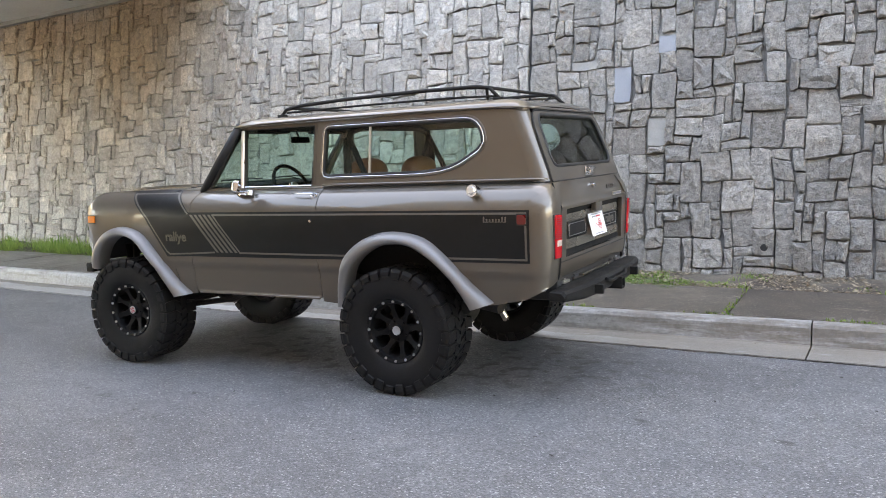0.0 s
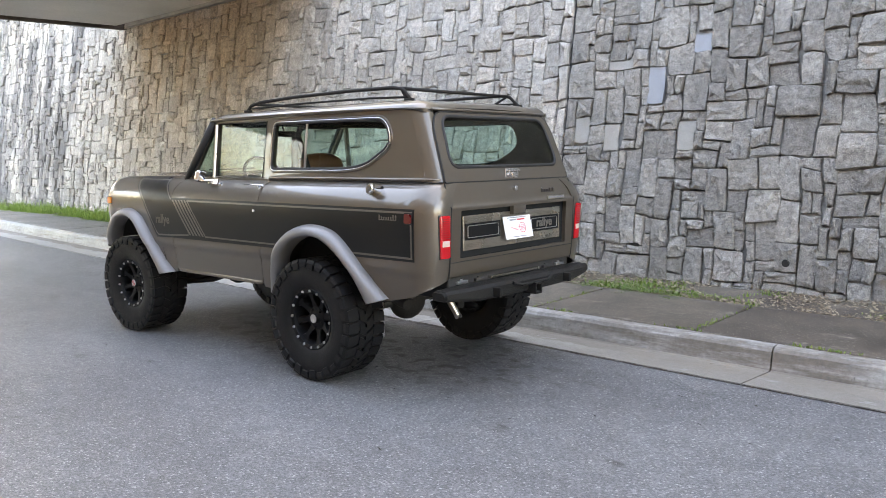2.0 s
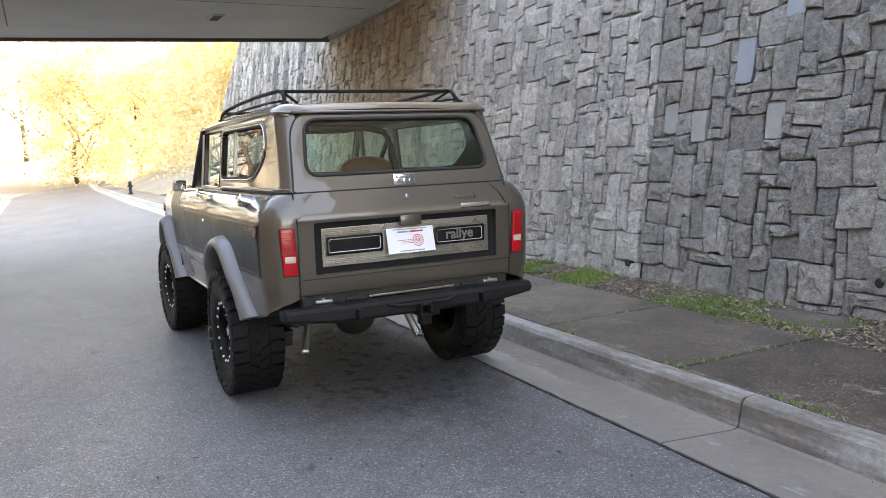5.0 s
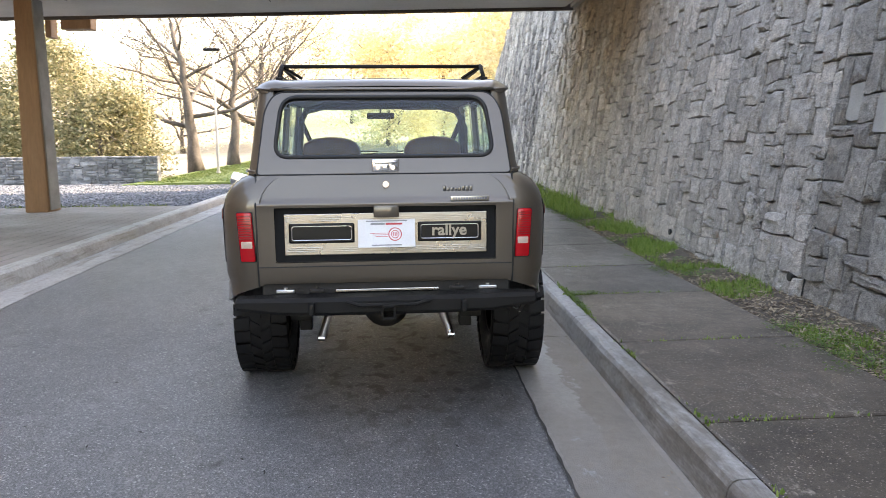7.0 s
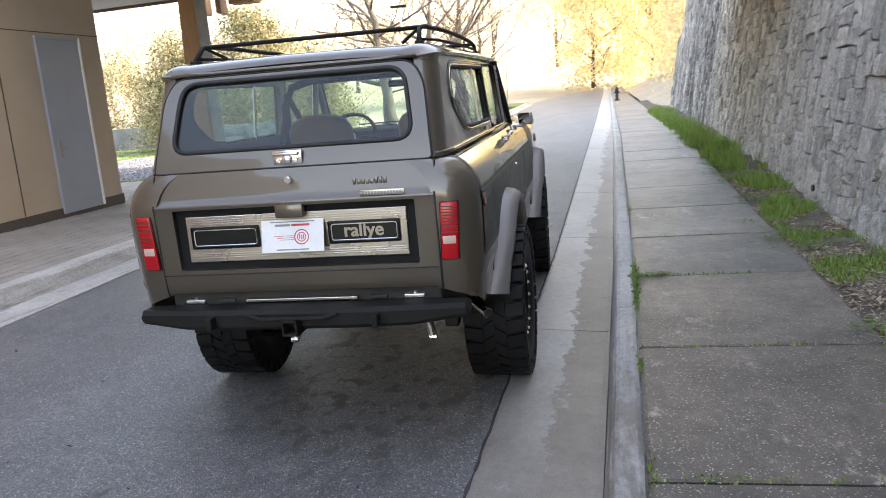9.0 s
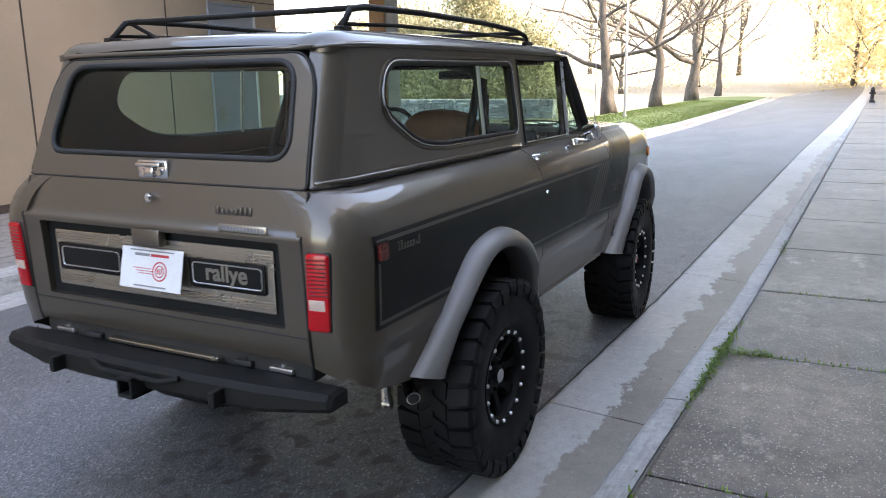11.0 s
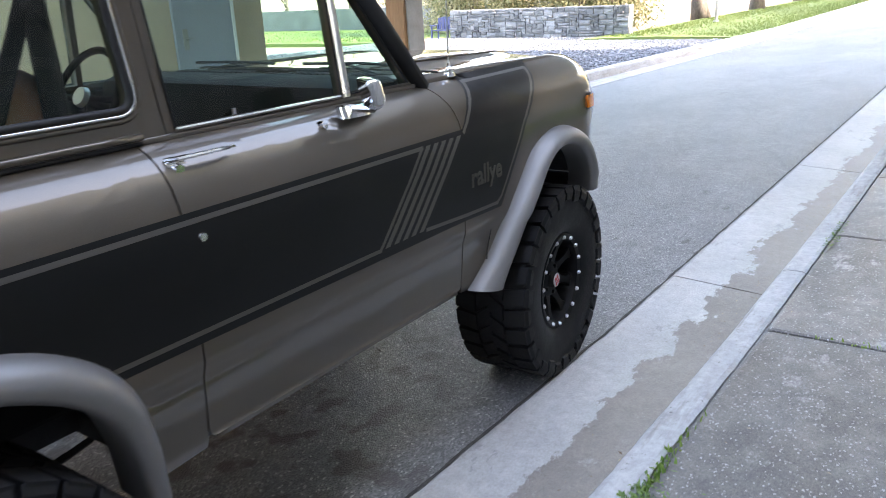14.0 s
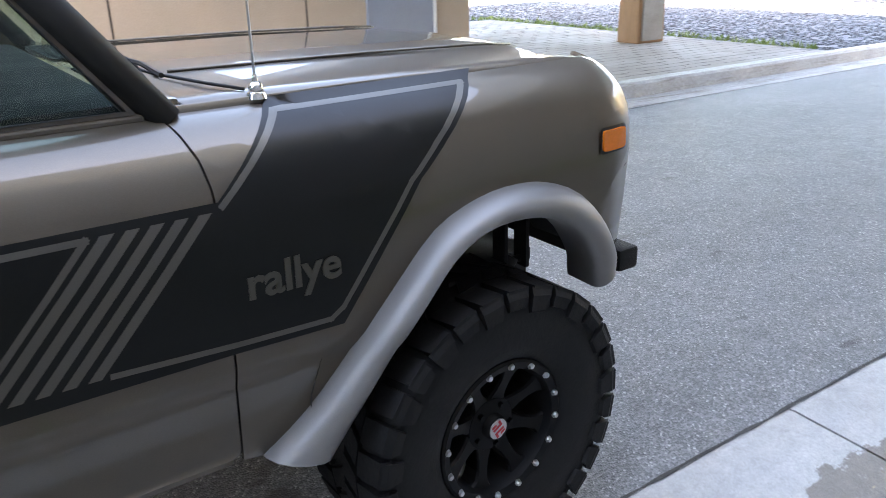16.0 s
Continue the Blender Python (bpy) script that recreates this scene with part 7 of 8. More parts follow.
def bare_tree(x, y, h, r, seedv, fork, depth, leaves, lean=(0.0, 0.0)):
    """A broad old tree without leaves: a short stout trunk that forks low into long spreading limbs."""
    rnd = random.Random(seedv)
    root = tagged(new("tree"), "bare spreading tree with dark forked limbs and few buds", "tree", "bare trees by the road")
    root.location = (x, y, gz(x) - 0.2)
    bm, tips = bmesh.new(), []
    line = [Vector((lean[0] * (c / 8) ** 1.4 + 0.30 * noise.noise(Vector((seedv, c * 0.6, 0))), lean[1] * (c / 8) ** 1.4 + 0.30 * noise.noise(Vector((seedv, c * 0.6, 7))), h * 0.62 * c / 8)) for c in range(9)]
    radii = [r * 1.5, r * 1.06] + [r * (1.0 - 0.70 * c / 8) for c in range(2, 9)]
    tube(bm, line, radii, 14)
    n = 9
    for c in range(n):
        k = (fork + (0.62 - fork) * (c / (n - 1)) ** 1.1) / 0.62 * 8
        j = min(7, int(k))
        p = line[j].lerp(line[j + 1], k - j)
        a = c * 2.4 + rnd.uniform(-0.6, 0.6) + seedv
        rise = lerp(c / (n - 1), [(0, 0.40), (0.4, 0.75), (1, 1.6)])
        d = Vector((math.cos(a), math.sin(a), rise * rnd.uniform(0.7, 1.2)))
        spread_limb(bm, p, d, h * rnd.uniform(0.36, 0.60) * lerp(c / (n - 1), [(0, 1.1), (1, 0.75)]), radii[j] * rnd.uniform(0.36, 0.55), depth, rnd, tips)
    part("trunk", bm, M_BARK, root, smooth=True)
    verts, faces = leaf_cloud(tips, leaves, 0.35, 0.05, rnd)
    me = bpy.data.meshes.new("crown")
    me.from_pydata(verts, [], faces)
    me.materials.append(M_GREENLEAF)
    part("crown", me, None, root, "scattered pale buds")
    return root


bare_tree(-40.8, -10.1, 13.5, 0.37, 11, 0.20, 3, 5000, (0.4, -0.9))
bare_tree(-49.8, -9.6, 14, 0.36, 23, 0.24, 3, 4000, (0.2, 0.5))
bare_tree(-63.5, -9.8, 16, 0.46, 5, 0.20, 3, 4000, (0, 0.6))
bare_tree(-75.5, -9.7, 14, 0.26, 31, 0.25, 2, 1500, (0, 0.4))
GOLD = "tall tree full of bright golden spring leaves"
for i, (x, y, h) in enumerate(((-80, -20, 15), (-92, -10, 20), (-84, 1.5, 17), (-82, 7.5, 17), (-95, -28, 20), (-78, -31, 16), (-104, -3, 24), (-90, -38, 18), (-84, -13, 13))):
    tree(x, y, h, 0.22, 60 + i, 15000 if y > -4 else 4500, M_GOLD if y > -4 else M_GREENLEAF, 0.20 if y > -4 else 0.15, 0.85, (0, 0), GOLD if y > -4 else "pale spring tree with thin new leaves", "golden trees up the slope" if y > -4 else "pale trees up the slope", 4, 0.08, 90)
for i, (x, y, h) in enumerate(((-66, -44, 16), (-58, -34, 14), (-70, -58, 17), (-52, -50, 15))):
    tree(x, y, h, 0.2, 90 + i, 4500, M_GREENLEAF, 0.15, 0.8, (0, 0), "pale spring tree with thin new leaves", "pale trees behind the lawn", 4, 0.1, 60)


# row mostly out of view, set here and leafed thickly to shade the far road
for i, (x, y, h) in enumerate(((-31, 15.5, 15), (-38, 13.5, 14), (-46, 12, 15), (-55, 12.5, 16), (-64, 11.5, 15), (-73, 11, 16))):
    tree(x, y, h, 0.22, 130 + i, 16000, M_GOLD, 0.22, 1.0, (0, 0), "golden-leaved tree on the slope above the road", "golden trees beside the road", 4, 0.12, 110)


def big_bush(x, y, w, d, h, seedv, n):
    rnd = random.Random(seedv)
    root = tagged(new("bush"), "large rounded evergreen bush with pale leaf edges behind the wall", "bush", "bushes behind the low wall")
    root.location = (x, y, gz(x))
    bm = bmesh.new()
    tips = []
    for k in range(7):
        a = rnd.uniform(0, math.tau)
        limb(bm, Vector((math.cos(a) * d * 0.15, math.sin(a) * w * 0.2, 0)), Vector((math.cos(a) * 0.5, math.sin(a) * 0.5, 1)), h * 0.4, 0.07, 2, rnd, tips)
    part("stem", bm, M_BARK, root, smooth=True)
    cs = []
    for _ in range(150):
        a, b = rnd.uniform(0, math.tau), rnd.uniform(0, 1)
        rr = math.sqrt(rnd.uniform(0.3, 1))
        cs.append(Vector((math.cos(a) * d / 2 * rr * (1 - 0.72 * b * b), math.sin(a) * w / 2 * rr * (1 - 0.72 * b * b), 0.3 + b * h * (0.75 + 0.25 * rnd.random()))))
    verts, faces = leaf_cloud(cs, n, 0.40, 0.085, rnd)
    me = bpy.data.meshes.new("foliage")
    me.from_pydata(verts, [], faces)
    me.materials.append(M_BUSH)
    part("foliage", me, None, root)


big_bush(-32.4, -11.9, 4.6, 3.6, 4.4, 3, 16000)
big_bush(-33.6, -14.9, 6.4, 4.4, 6.9, 9, 22000)
big_bush(-34.6, -19.4, 6.0, 4.2, 5.8, 4, 18000)
big_bush(-41.0, -21.5, 6.0, 4.5, 5.2, 6, 12000)
big_bush(-41.0, -27.5, 6.5, 4.5, 5.6, 8, 10000)

# lamp post
lp = tagged(new("street_lamp"), "slim grey steel street lamp with a flat head", "street lamp")
lp.location = (-36.0, -8.0, gz(-36) + 0.1)
bm = bmesh.new()
rod(bm, (0, 0, 0), (0, 0, 6.2), 0.075, 0.05, 12)
rod(bm, (0, 0, 0), (0, 0, 0.12), 0.13, 0.12, 12)
part("pole", bm, M_GALV, lp)
bm = bmesh.new()
box(bm, -0.16, 0.16, -0.45, 0.35, 6.12, 6.24, 0.03)
part("lamp_head", bm, M_DARK, lp)

# hydrant by the far kerb
hy = tagged(new("hydrant"), "small dark fire hydrant on the sidewalk edge", "hydrant")
hx_ = -44.0
hy.location = (hx_, ry(hx_, KB + 0.25), gr(hx_) + 0.14)
bm = bmesh.new()
revolve(bm, [(0.001, 0.78), (0.05, 0.77), (0.09, 0.70), (0.11, 0.62), (0.12, 0.60), (0.09, 0.58), (0.085, 0.12), (0.13, 0.10), (0.13, 0.0)], 16, "Z")
bmesh.ops.recalc_face_normals(bm, faces=bm.faces[:])
part("barrel", bm, M_UNDER, hy, smooth=True)
bm = bmesh.new()
rod(bm, (0, -0.16, 0.48), (0, 0.16, 0.48), 0.045, seg=10)
part("outlet", bm, M_UNDER, hy)

# blue armchair on the back lawn
M_BLUE = plain("blue_paint", (0.022, 0.036, 0.13), 0.45)
chair = tagged(new("garden_chair"), "blue painted garden armchair on the lawn by the low wall", "chair")
chair.matrix_world = pose(-28.6, -17.45, gz(-29) - 0.05, rz=radians(20))
for i in range(4):
    bm = bmesh.new()
    box(bm, -0.22 + i * 0.13, -0.11 + i * 0.13, -0.40, 0.40, 0.42, 0.45, 0.005)
    part("seat_slat", bm, M_BLUE, chair)
for i in range(5):
    bm = bmesh.new()
    box(bm, -0.29, -0.26, -0.40 + i * 0.164, -0.26 + i * 0.164, 0.45, 0.98 - 0.02 * abs(i - 2), 0.005)
    part("back_slat", bm, M_BLUE, chair)
for ly in (-0.43, 0.43):
    bm = bmesh.new()
    box(bm, -0.30, 0.32, ly - 0.05, ly + 0.05, 0.63, 0.66, 0.008)
    part("armrest", bm, M_BLUE, chair)
for lx in (-0.25, 0.25):
    for ly in (-0.41, 0.41):
        bm = bmesh.new()
        box(bm, lx - 0.03, lx + 0.03, ly - 0.03, ly + 0.03, 0.0, 0.63, 0.005)
        part("leg", bm, M_BLUE, chair)

# ---- grass, weeds and litter ----
rng = random.Random(7)


def blades(name, spots, material, label, category, h=(0.04, 0.13), w=0.006):
    """One sheet of many small bent blades at the given places."""
    verts, faces = [], []
    for x, y, z, k in spots:
        a = rng.uniform(0, math.tau)
        hh = rng.uniform(*h) * k
        lx, ly = math.cos(a), math.sin(a)
        b = rng.uniform(0.1, 0.7) * hh
        ww = w * rng.uniform(0.7, 1.4)
        i = len(verts)
        verts += [(x - ly * ww, y + lx * ww, z), (x + ly * ww, y - lx * ww, z), (x + lx * b * 0.4 - ly * ww * 0.7, y + ly * b * 0.4 + lx * ww * 0.7, z + hh * 0.6), (x + lx * b * 0.4 + ly * ww * 0.7, y + ly * b * 0.4 - lx * ww * 0.7, z + hh * 0.6), (x + lx * b, y + ly * b, z + hh)]
        faces += [(i, i + 1, i + 3, i + 2), (i + 2, i + 3, i + 4)]
    me = bpy.data.meshes.new(name)
    me.from_pydata(verts, [], faces)
    me.materials.append(material)
    return tagged(new(name, me), label, category, kind="stuff")


spots = []
for _ in range(3600):
    cx = rng.uniform(-26, 5) if rng.random() < 0.45 else rng.uniform(-6, 3)
    cv = WB + 0.03 + abs(rng.gauss(0.16, 0.2))
    if cv > WB + 0.62:
        continue
    d = noise.noise(Vector((cx * 1.1, cv * 2.2, 3.0)))
    want = lerp(cx, [(-26, 1.0), (-9, 0.95), (-5, 0.7), (-3, 0.5), (-1.5, 0.46), (0.2, 0.40), (1.3, 0.30), (2.2, 0.15), (5, 0.1)])
    if rng.random() > want or d < 0.34 - want * 0.62:
        continue
    tall = lerp(cx, [(-26, 2.6), (-11, 2.4), (-6, 1.6), (-2, 0.8), (0, 0.5), (5, 0.4)]) * rng.uniform(0.5, 1.2)
    for _ in range(rng.randint(14, 34)):
        x, v = rng.gauss(cx, 0.05), rng.gauss(cv, 0.035)
        if cx < -8:
            v -= 0.22 * rng.random() * min(1.0, (-8 - cx) / 4)
        if v > WB + (0.01 if cx > -8 else -0.2):
            spots.append((x, ry(x, v), 0.118 + 0.12 * (v - WB) + gr(x), tall * rng.uniform(0.5, 1.1)))
blades("verge_grass", spots, M_GRASS, "patchy spring grass along the foot of the wall", "grass", (0.03, 0.11), 0.005)
# low leafy weeds creeping over the edge of the sidewalk
def clover(places, n):
    out = []
    for cx, cv, sx, sv in places:
        for _ in range(n):
            x, v = rng.gauss(cx, sx), rng.gauss(cv, sv)
            if v > KB - 0.03:
                out.append((x, ry(x, v), 0.142 + max(0.0, 0.12 * (v - WB)) + rng.uniform(0.0, 0.03) + gr(x)))
    return out


creep = []
for _ in range(650):
    cx = rng.uniform(-14, 3.2)
    cv = WB + rng.gauss(0.06, 0.12)
    if noise.noise(Vector((cx * 0.8, cv * 1.2, 21.0))) > lerp(cx, [(-14, -0.35), (-5, -0.2), (-1, 0.02), (1, 0.12), (3.2, 0.3)]):
        creep.append((cx, cv, 0.05, 0.035))
spots = []
for cx, cv, sx, sv, k in ((-1.42, KB + 0.02, 0.34, 0.012, 260), (-1.52, KB + 0.17, 0.012, 0.10, 90), (-1.0, KB + 0.01, 0.22, 0.010, 90), (-1.53, KB + 0.8, 0.015, 0.30, 40), (1.64, KB + 0.30, 0.02, 0.14, 50), (1.66, KB + 0.8, 0.02, 0.3, 26), (1.55, KB + 0.03, 0.10, 0.012, 25), (-3.03, KB + 0.5, 0.01, 0.2, 25), (0.12, KB + 0.6, 0.015, 0.4, 50), (2.6, KB + 0.02, 0.12, 0.012, 50), (0.4, KB + 0.01, 0.08, 0.01, 25)):
    for _ in range(k):
        x, v = rng.gauss(cx, sx), rng.gauss(cv, sv)
        spots.append((x, ry(x, v), 0.136, 0.6))
blades("joint_weeds", spots, M_GRASS, "small green weeds growing out of the sidewalk joints", "weeds", (0.015, 0.05), 0.006)


def flakes(name, places, material, label, category, size):
    """Bits of leaf and straw lying about, each a small bent quad."""
    verts, faces = [], []
    for x, y, z in places:
        a, t = rng.uniform(0, math.tau), rng.uniform(-0.35, 0.35)
        ln, w = rng.uniform(*size), rng.uniform(0.12, 0.55)
        ux, uy = math.cos(a) * ln, math.sin(a) * ln
        wx, wy = -math.sin(a) * ln * w, math.cos(a) * ln * w
        i = len(verts)
        verts += [(x - ux, y - uy, z + t * ln), (x - wx, y - wy, z + 0.25 * ln), (x + ux, y + uy, z - t * ln + 0.3 * ln), (x + wx, y + wy, z + 0.1 * ln)]
        faces.append((i, i + 1, i + 2, i + 3))
    me = bpy.data.meshes.new(name)
    me.from_pydata(verts, [], faces)
    me.materials.append(material)
    return tagged(new(name, me), label, category, kind="stuff")


M_CLOVER = leaf_mat("clover_leaf", (0.07, 0.13, 0.03), (0.16, 0.24, 0.06), 0.3)
flakes("verge_weeds", clover(creep, 26), M_CLOVER, "low leafy green weeds creeping over the sidewalk edge", "weeds", (0.007, 0.02))
flakes("kerb_weeds", clover([(-1.25, KB + 0.02, 0.12, 0.02), (-1.48, KB + 0.03, 0.10, 0.025), (-1.50, KB + 0.10, 0.05, 0.05), (-1.0, KB + 0.015, 0.12, 0.012), (-1.52, KB + 0.22, 0.015, 0.05), (-4.5, KB + 0.02, 0.15, 0.015)], 150), M_CLOVER, "leafy green weeds growing out behind the kerb", "weeds", (0.006, 0.016))
spots = []
for _ in range(15000):
    x, v = rng.uniform(-7, 6), WB + rng.uniform(-0.03, 0.62)
    if noise.noise(Vector((x * 1.2, v * 2, 9.0))) > -0.35:
        spots.append((x, ry(x, v), 0.132 + max(0.0, 0.12 * (v - WB)) + gr(x)))
flakes("dead_litter", spots, M_LITTER, "brown dead leaves and straw at the foot of the wall", "leaf litter", (0.008, 0.032))
spots = []
for _ in range(1500):
    x = rng.uniform(-9, 7)
    k = rng.random()
    v = KF - 0.03 - abs(rng.gauss(0, 0.10)) if k < 0.7 else rng.uniform(GE + 0.02, WB)
    z = -0.018 if v < KF - 0.02 else 0.146
    if KF - 0.03 < v < KF + 0.05 or noise.noise(Vector((x * 0.8, v, 2.0))) < -0.1:
        continue
    spots.append((x, ry(x, v), z + gr(x)))
flakes("gutter_debris", spots, M_LITTER, "leaf scraps and grit lying along the kerb", "debris", (0.003, 0.011))
spots = [(rng.uniform(-2.5, 5.5), rng.uniform(-3.3, 0.8), 0.003) for _ in range(100)]
flakes("road_scraps", spots, M_SEAM, "dark leaf scraps scattered on the asphalt", "debris", (0.006, 0.024))
spots = []
for _ in range(16000):
    x, y = rng.uniform(-62, -26.5), rng.uniform(-9.4, -4.6)
    spots.append((x, y, gz(x) + 0.13, 0.55))
for _ in range(7000):
    x, y = rng.uniform(-37, -27), rng.uniform(-40, -18.6)
    spots.append((x, y, gz(x) - 0.02, 0.7))
for _ in range(900):
    x, y = rng.gauss(-13.9, 0.25), rng.uniform(-14, -5)
    spots.append((x, y, gz(x) + 0.05, 1.0))
blades("lawn_grass", spots, M_LAWNBLADE, "sunlit green lawn beside the road", "grass", (0.05, 0.13), 0.02)

# ---- open seam between asphalt and gutter ----
verts, faces = [], []
prev = None
for x in steps(-30, 12, 0.035):
    wob = noise.noise(Vector((x * 5, 0, 4))) * 0.006
    w = 0.007 + 0.006 * noise.noise(Vector((x * 9, 2, 1)))
    i = len(verts)
    for v in (GE - 0.004 + wob - w, GE - 0.004 + wob + w):
        verts.append((x, ry(x, v), gr(x) + 0.0055))
    if prev is not None:
        faces.append((prev, i, i + 1, prev + 1))
    prev = i
me = bpy.data.meshes.new("road_seam")
me.from_pydata(verts, [], faces)
me.materials.append(M_SEAM)
tagged(new("road_seam", me), "dark open seam between asphalt and concrete gutter", "seam", kind="structure")

# ---- sidewalk slabs ----
sidewalk = tagged(new("sidewalk"), "stained dark concrete sidewalk in large slabs", "sidewalk", kind="structure")
SJ = [9.2, 7.7, 6.2, 4.7, 3.2, 1.66, 0.12, -1.52, -3.03, -4.55, -6.1, -7.6, -9.1, -10.6, -12.1, -13.6, -15.1, -16.6, -18.1, -19.6, -21.1, -22.6, -24.1, -25.6, -28.6, -31.6, -36, -44, -60]
for a, b in zip(SJ, SJ[1:]):
    bm = bmesh.new()
    t = rng.uniform(-0.003, 0.003)
    strip(bm, [a - 0.006, a - 0.018, (a + b) / 2, b + 0.018, b + 0.006], [(KB + 0.010, 0.10), (KB + 0.012, 0.132 + t), (KB + 0.03, 0.139 + t), (WB - 0.03, 0.142 + t), (WB - 0.012, 0.136 + t), (WB - 0.01, 0.10)], closed=True)
    for v in bm.verts:
        if abs(v.co.x - a) < 0.008 or abs(v.co.x - b) < 0.008:
            v.co.z -= 0.006
    part("slab", bm, M_WALK if a < -1.0 else M_WALK_B, sidewalk)

# ---- pavers of the apron ----
verts, faces = [], []
PL, PW = 0.40, 0.20
row = 0
y = -4.22
while y > -12.4:
    x = APX0 + 0.05 + (row % 2) * PL / 2
    while x < 12.0:
        if not (y - PW < BY and x > -8.5):
            z = 0.162 + gz(x) + rng.uniform(-0.002, 0.002)
            yy = left_line(x, y)
            i = len(verts)
            g = 0.006
            x1, y1 = x + PL, yy - PW
            verts += [(x + g, yy - g, z - 0.01), (x1 - g, yy - g, z - 0.01), (x1 - g, y1 + g, z - 0.01), (x + g, y1 + g, z - 0.01), (x + 2 * g, yy - 2 * g, z), (x1 - 2 * g, yy - 2 * g, z), (x1 - 2 * g, y1 + 2 * g, z), (x + 2 * g, y1 + 2 * g, z)]
            faces += [(i + 7, i + 6, i + 5, i + 4), (i, i + 4, i + 5, i + 1), (i + 1, i + 5, i + 6, i + 2), (i + 2, i + 6, i + 7, i + 3), (i + 3, i + 7, i + 4, i)]
        x += PL
    row += 1
    y -= PW
me = bpy.data.meshes.new("apron_paving")
me.from_pydata(verts, [], faces)
me.materials.append(M_APRON)
tagged(new("apron_paving", me), "pale concrete pavers in running bond beside the building", "paving", kind="stuff")

# ---- slate gravel ----
verts, faces = [], []
for _ in range(17000):
    x, y = rng.uniform(-28, -13.5), rng.uniform(-18, -4.4)
    s = rng.uniform(0.025, 0.075)
    z = gz(x) + 0.06
    a = rng.uniform(0, math.tau)
    i = len(verts)
    tz = rng.uniform(0.15, 0.4)
    for k in range(4):
        b = a + k * math.tau / 4 + rng.uniform(-0.4, 0.4)
        verts.append((x + s * math.cos(b), y + s * math.sin(b) * 0.7, z - 0.02))
    for k in range(4):
        b = a + k * math.tau / 4 + rng.uniform(-0.4, 0.4)
        verts.append((x + 0.7 * s * math.cos(b), y + 0.5 * s * math.sin(b), z + s * tz * rng.uniform(0.5, 1.2)))
    faces += [(i + 4, i + 5, i + 6, i + 7)] + [(i + k, i + (k + 1) % 4, i + 4 + (k + 1) % 4, i + 4 + k) for k in range(4)]
me = bpy.data.meshes.new("slate_chips")
me.from_pydata(verts, [], faces)
me.materials.append(M_GRAVEL)
tagged(new("slate_chips", me), "blue-grey slate chips covering the bed", "gravel", kind="stuff")

# ---- rubble stones of the retaining wall ----
def pack(s0, s1, h0, h1, unit, sizes, fixed=(), breaks=()):
    """Fills a field with stones of whole units; fixed ones first. Gives rows of (s, h, width, height, tag)."""
    nx, nh = int((s1 - s0) / unit), int((h1 - h0) / unit)
    used = np.zeros((nx, nh), bool)
    out = []
    for s, h, w, t, tag in fixed:
        i, j, a, b = round((s - s0) / unit), round((h - h0) / unit), round(w / unit), round(t / unit)
        used[i : i + a, j : j + b] = True
        out.append((i, j, a, b, tag))
    stops = {round((b - s0) / unit) for b in breaks}
    for j in range(nh):
        for i in range(nx):
            if used[i, j]:
                continue
            for a, b in [rng.choice(sizes) for _ in range(5)] + [(2, 2), (2, 1), (1, 2), (1, 1)]:
                if i + a > nx or j + b > nh or used[i : i + a, j : j + b].any() or any(i < q < i + a for q in stops):
                    continue
                used[i : i + a, j : j + b] = True
                out.append((i, j, a, b, ""))
                break
    return out


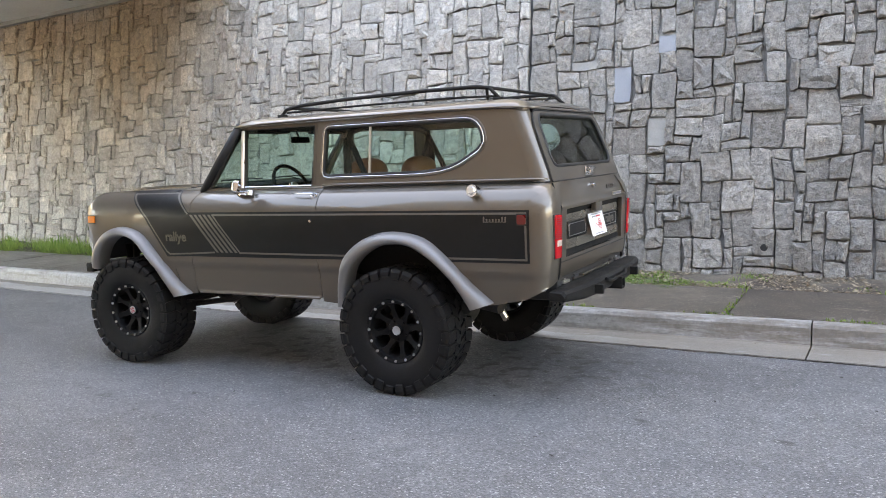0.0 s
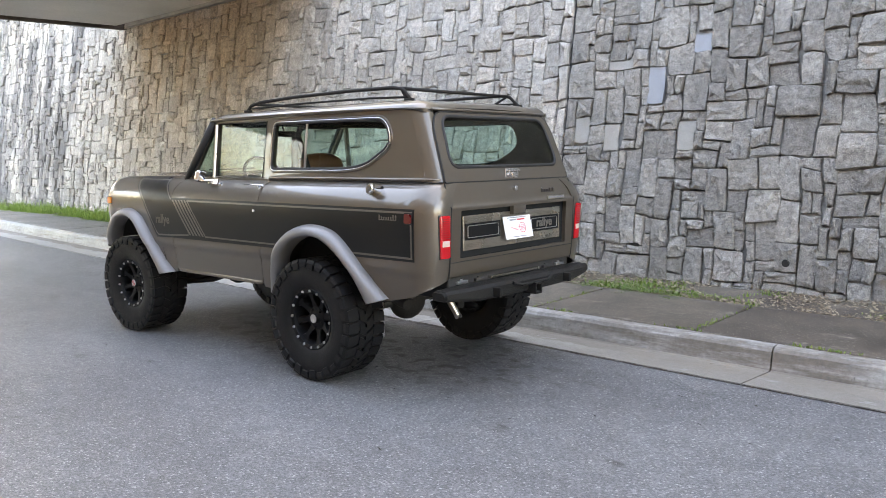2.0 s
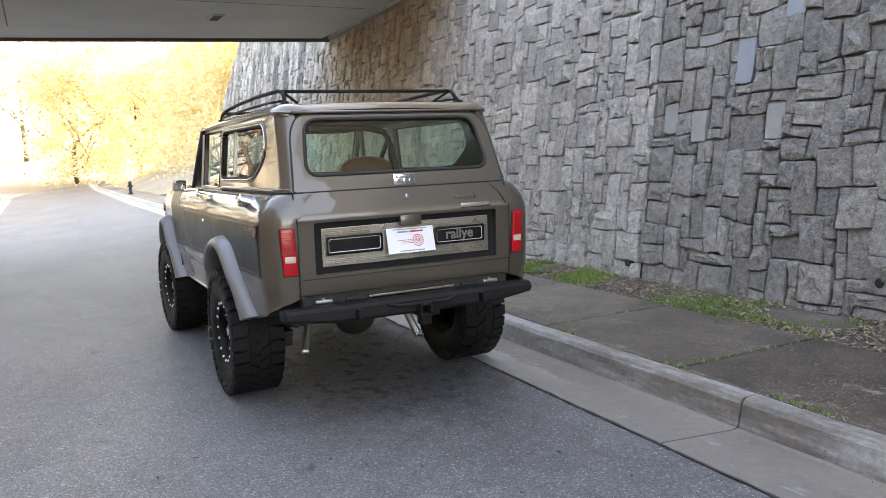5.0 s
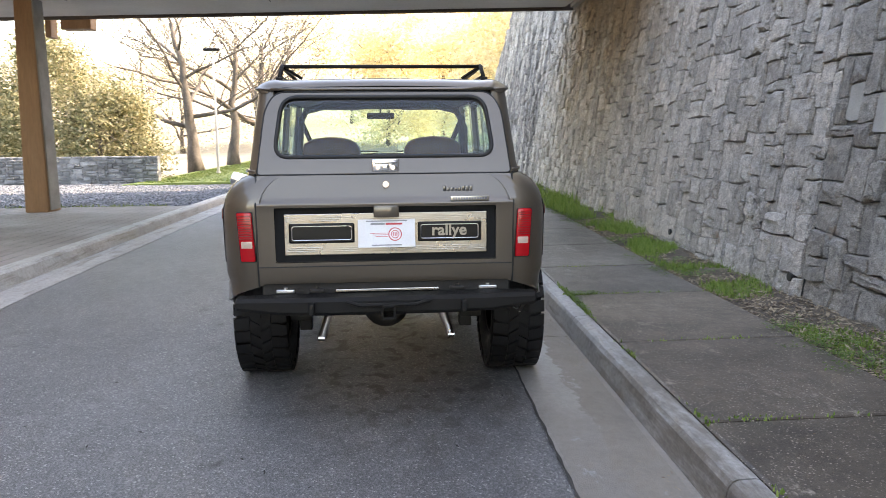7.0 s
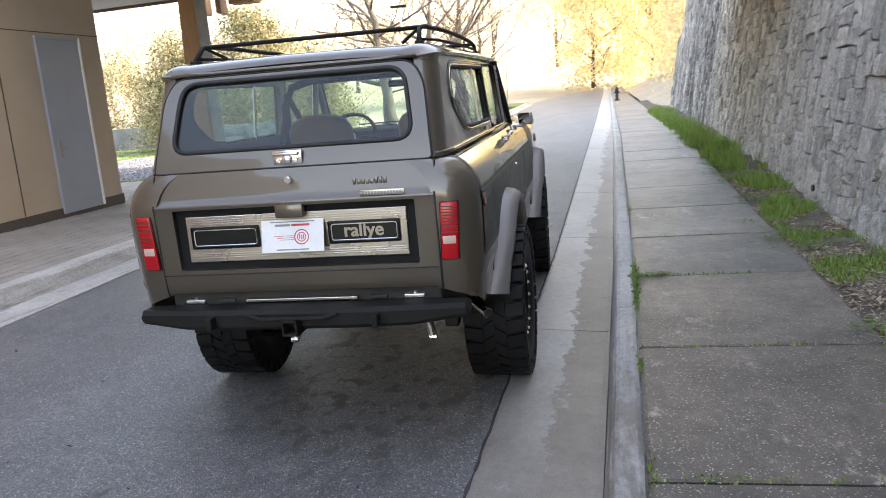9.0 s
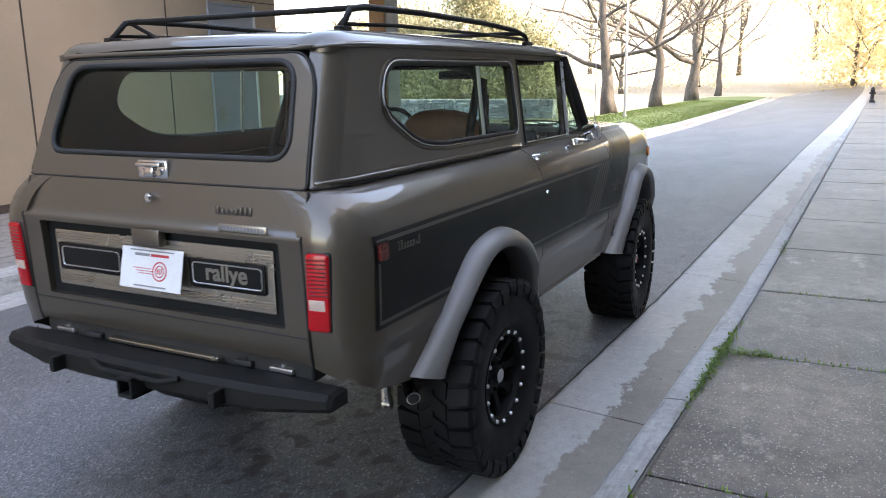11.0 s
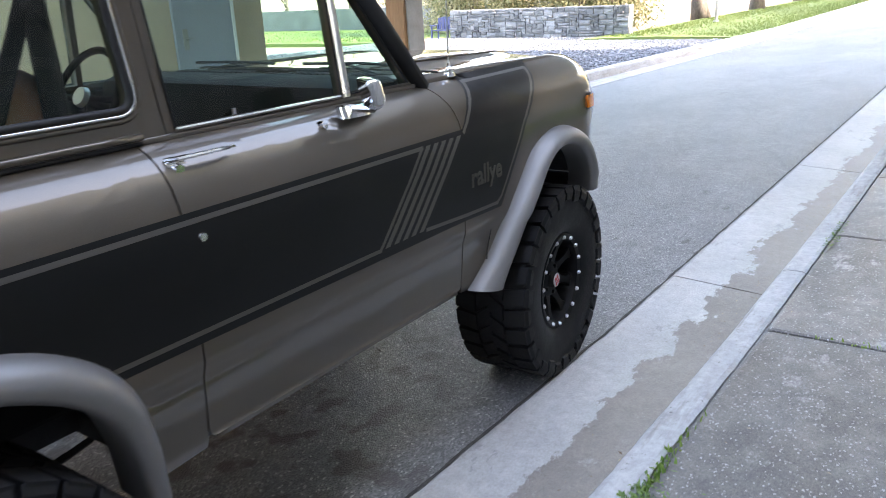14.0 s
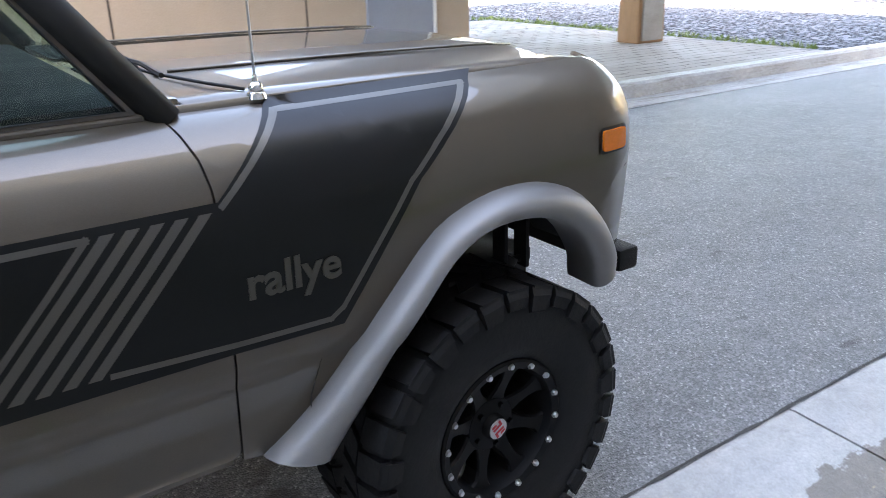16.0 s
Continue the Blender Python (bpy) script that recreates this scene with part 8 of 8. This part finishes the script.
def stone_mesh(name, quad, proud, material, seedv, gap=0.0045):
    """A rough stone: 8-sided outline, broken face."""
    r = random.Random(seedv)
    (s0, h0), (s1, h1), (s2, h2), (s3, h3) = quad
    pts = []
    cs, ch = (s0 + s1 + s2 + s3) / 4, (h0 + h1 + h2 + h3) / 4
    cor = [(s0, h0), (s1, h1), (s2, h2), (s3, h3)]
    for k in range(4):
        a, b = cor[k], cor[(k + 1) % 4]
        cut = r.uniform(0.03, 0.14)
        pts.append((a[0] + (b[0] - a[0]) * cut, a[1] + (b[1] - a[1]) * cut))
        m = r.uniform(0.4, 0.6)
        pts.append((a[0] + (b[0] - a[0]) * m + r.uniform(-0.016, 0.016), a[1] + (b[1] - a[1]) * m + r.uniform(-0.016, 0.016)))
        pts.append((a[0] + (b[0] - a[0]) * (1 - cut * 0.5), a[1] + (b[1] - a[1]) * (1 - cut * 0.5)))
    n = len(pts)
    verts = []
    hw, hh = max(0.03, abs(s1 - s0) / 2), max(0.03, abs(h2 - h1) / 2)

    def inset(p, d):
        return (cs + (p[0] - cs) * max(0.1, 1 - d / hw), ch + (p[1] - ch) * max(0.1, 1 - d / hh))

    for p in pts:
        q = inset(p, gap)
        verts.append((q[0], 0.05, q[1]))
    for p in pts:
        q = inset(p, gap + 0.002)
        verts.append((q[0], -proud * r.uniform(0.25, 0.65), q[1]))
    for p in pts:
        q = inset(p, gap + r.uniform(0.003, 0.014))
        verts.append((q[0], -proud * r.uniform(0.75, 1.1), q[1]))
    tilt = r.uniform(-0.15, 0.15), r.uniform(-0.15, 0.15)
    for p in pts[::2]:
        q = inset(p, gap + min(hw, hh) * r.uniform(0.5, 0.75))
        verts.append((q[0], -proud * r.uniform(0.75, 1.5) - (q[0] - cs) * tilt[0] * 0.3, q[1]))
    faces = []
    for L in range(2):
        o = L * n
        faces += [(o + k, o + (k + 1) % n, o + n + (k + 1) % n, o + n + k) for k in range(n)]
    o, c = 2 * n, 3 * n
    mcount = n // 2
    for k in range(mcount):
        a, b, d = o + 2 * k, o + (2 * k + 1) % n, o + (2 * k + 2) % n
        faces += [(a, b, c + k), (b, d, c + (k + 1) % mcount, c + k)]
    faces.append(tuple(c + k for k in range(mcount)))
    return verts, faces


SIZES = [(2, 2)] * 5 + [(3, 2)] * 6 + [(2, 3)] * 6 + [(3, 3)] * 5 + [(4, 3)] * 2 + [(3, 4)] * 2 + [(4, 2)] * 3 + [(2, 4)] * 3 + [(3, 1)] * 2 + [(1, 2)] * 2 + [(2, 1)] * 2 + [(1, 3)]
U = 0.100
S0, H0 = -29.3, -0.55
FIXED = [(0.06, 2.03, 2 * U, 4 * U, "pale"), (0.52, 1.57, 2 * U, 3 * U, "tan"), (-0.82, 1.70, 2 * U, 3 * U, "tan"), (-0.40, 1.52, 2 * U, 3 * U, "tan"), (-0.42, 2.42, 3 * U, 1 * U, "tan"), (0.62, 2.55, 2 * U, 2 * U, "pale")]
stones = pack(S0, 7.5, H0, 6.6, U, SIZES, FIXED, (-0.92,))


def jig(i, j):
    """Shared wander of the stone corners, so that neighbouring joints keep together."""
    p = Vector((i * 0.71, j * 0.71, 0))
    q = Vector((i * 0.17, j * 0.17, 5))
    return S0 + i * U + 0.040 * noise.noise(p) + 0.05 * noise.noise(q), H0 + j * U + 0.034 * noise.noise(p + Vector((9, 3, 1))) + 0.05 * noise.noise(q + Vector((4, 8, 2)))


JOINT = 284    # the straight expansion joint
rest_v, rest_f, rest_m, near = [], [], [], 0
for k, (i, j, a, b, tag) in enumerate(stones):
    quad = [jig(i, j), jig(i + a, j), jig(i + a, j + b), jig(i, j + b)]
    if i == JOINT:
        quad[0], quad[3] = (-0.926, quad[0][1]), (-0.926, quad[3][1])
    if i + a == JOINT:
        quad[1], quad[2] = (-0.954, quad[1][1]), (-0.954, quad[2][1])
    if tag:
        s, h = S0 + i * U, H0 + j * U
        quad = [(s, h), (s + a * U, h), (s + a * U, h + b * U), (s, h + b * U)]
    ms, mh = sum(q[0] for q in quad) / 4, sum(q[1] for q in quad) / 4
    if mh + 0.1 > wall_top(ms) or mh < gz(ms) - 0.15:
        continue
    if mh > 4.75 and -12.5 < ms < -5.8:
        continue
    proud = rng.uniform(0.010, 0.062) if not tag else 0.022
    right_of_joint = ms > -0.94
    verts, faces = stone_mesh("stone", quad, proud, M_STONE, k, 0.0035 if right_of_joint else 0.0018)
    if tag:
        verts = [(x, d if d > 0 else -proud, z) for x, d, z in verts]
    verts = [(x, wall_y(x, z) + d, z) for x, d, z in verts]
    if tag or (-2.9 < ms < 3.3 and mh < 3.0 and near < 300):
        near += 1
        me = bpy.data.meshes.new("stone")
        me.from_pydata(verts, [], faces)
        me.materials.append({"pale": M_PALE, "tan": M_TAN}.get(tag, M_STONE_B if right_of_joint else M_STONE))
        part("stone", me, None, wall_core)
    else:
        o = len(rest_v)
        rest_v += verts
        rest_f += [tuple(o + q for q in f) for f in faces]
        rest_m += [1 if right_of_joint else 0] * len(faces)
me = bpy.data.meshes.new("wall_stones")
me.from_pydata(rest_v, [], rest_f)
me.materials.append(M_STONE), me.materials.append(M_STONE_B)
me.polygons.foreach_set("material_index", rest_m)
ws_ = part("wall_stones", me, None, wall_core)
ws_["kind"] = "stuff"
# expansion joint, and two weep pipes
bm = bmesh.new()
prev = None
for z in steps(0.0, 6.5, 0.3):
    x = -0.94
    rowv = [bm.verts.new((x - 0.013, wall_y(x, z) - 0.005, z)), bm.verts.new((x + 0.013, wall_y(x, z) - 0.005, z))]
    if prev:
        bm.faces.new((prev[0], prev[1], rowv[1], rowv[0]))
    prev = rowv
part("expansion_joint", bm, M_BLACK, wall_core, "black vertical expansion joint")
for px, pz in ((1.73, 0.47), (-1.12, 0.33), (-4.2, 0.35)):
    bm = bmesh.new()
    y = wall_y(px, pz)
    rod(bm, (px, y - 0.055, pz), (px, y + 0.1, pz), 0.036, seg=16)
    part("weep_hole", bm, M_BLACK, wall_core, "dark round weep hole")

# stones of the low wall beyond the gravel
LW = pack(0.0, 7.9, 0.0, 1.25, 0.10, [(3, 1)] * 4 + [(4, 1)] * 3 + [(4, 2)] * 3 + [(3, 2)] * 3 + [(5, 2)] * 2 + [(2, 1)] * 2 + [(2, 2)] * 2 + [(6, 1)])
for k, (i, j, a, b, tag) in enumerate(LW):
    s, h = i * 0.10, j * 0.10
    w1 = 0.012 * rng.uniform(-1, 1)
    quad = [(s, h + w1), (s + a * 0.1, h + w1), (s + a * 0.1, h + b * 0.1), (s, h + b * 0.1)]
    verts, faces = stone_mesh("stone", quad, rng.uniform(0.02, 0.07), M_LEDGE, 5000 + k, 0.008)
    me = bpy.data.meshes.new("stone")
    me.from_pydata([(LWX - d * 1.0, LWY - x, z + gz(LWX) - 0.02) for x, d, z in verts], [], faces)
    me.materials.append(M_LEDGE)
    part("stone", me, None, low_wall)
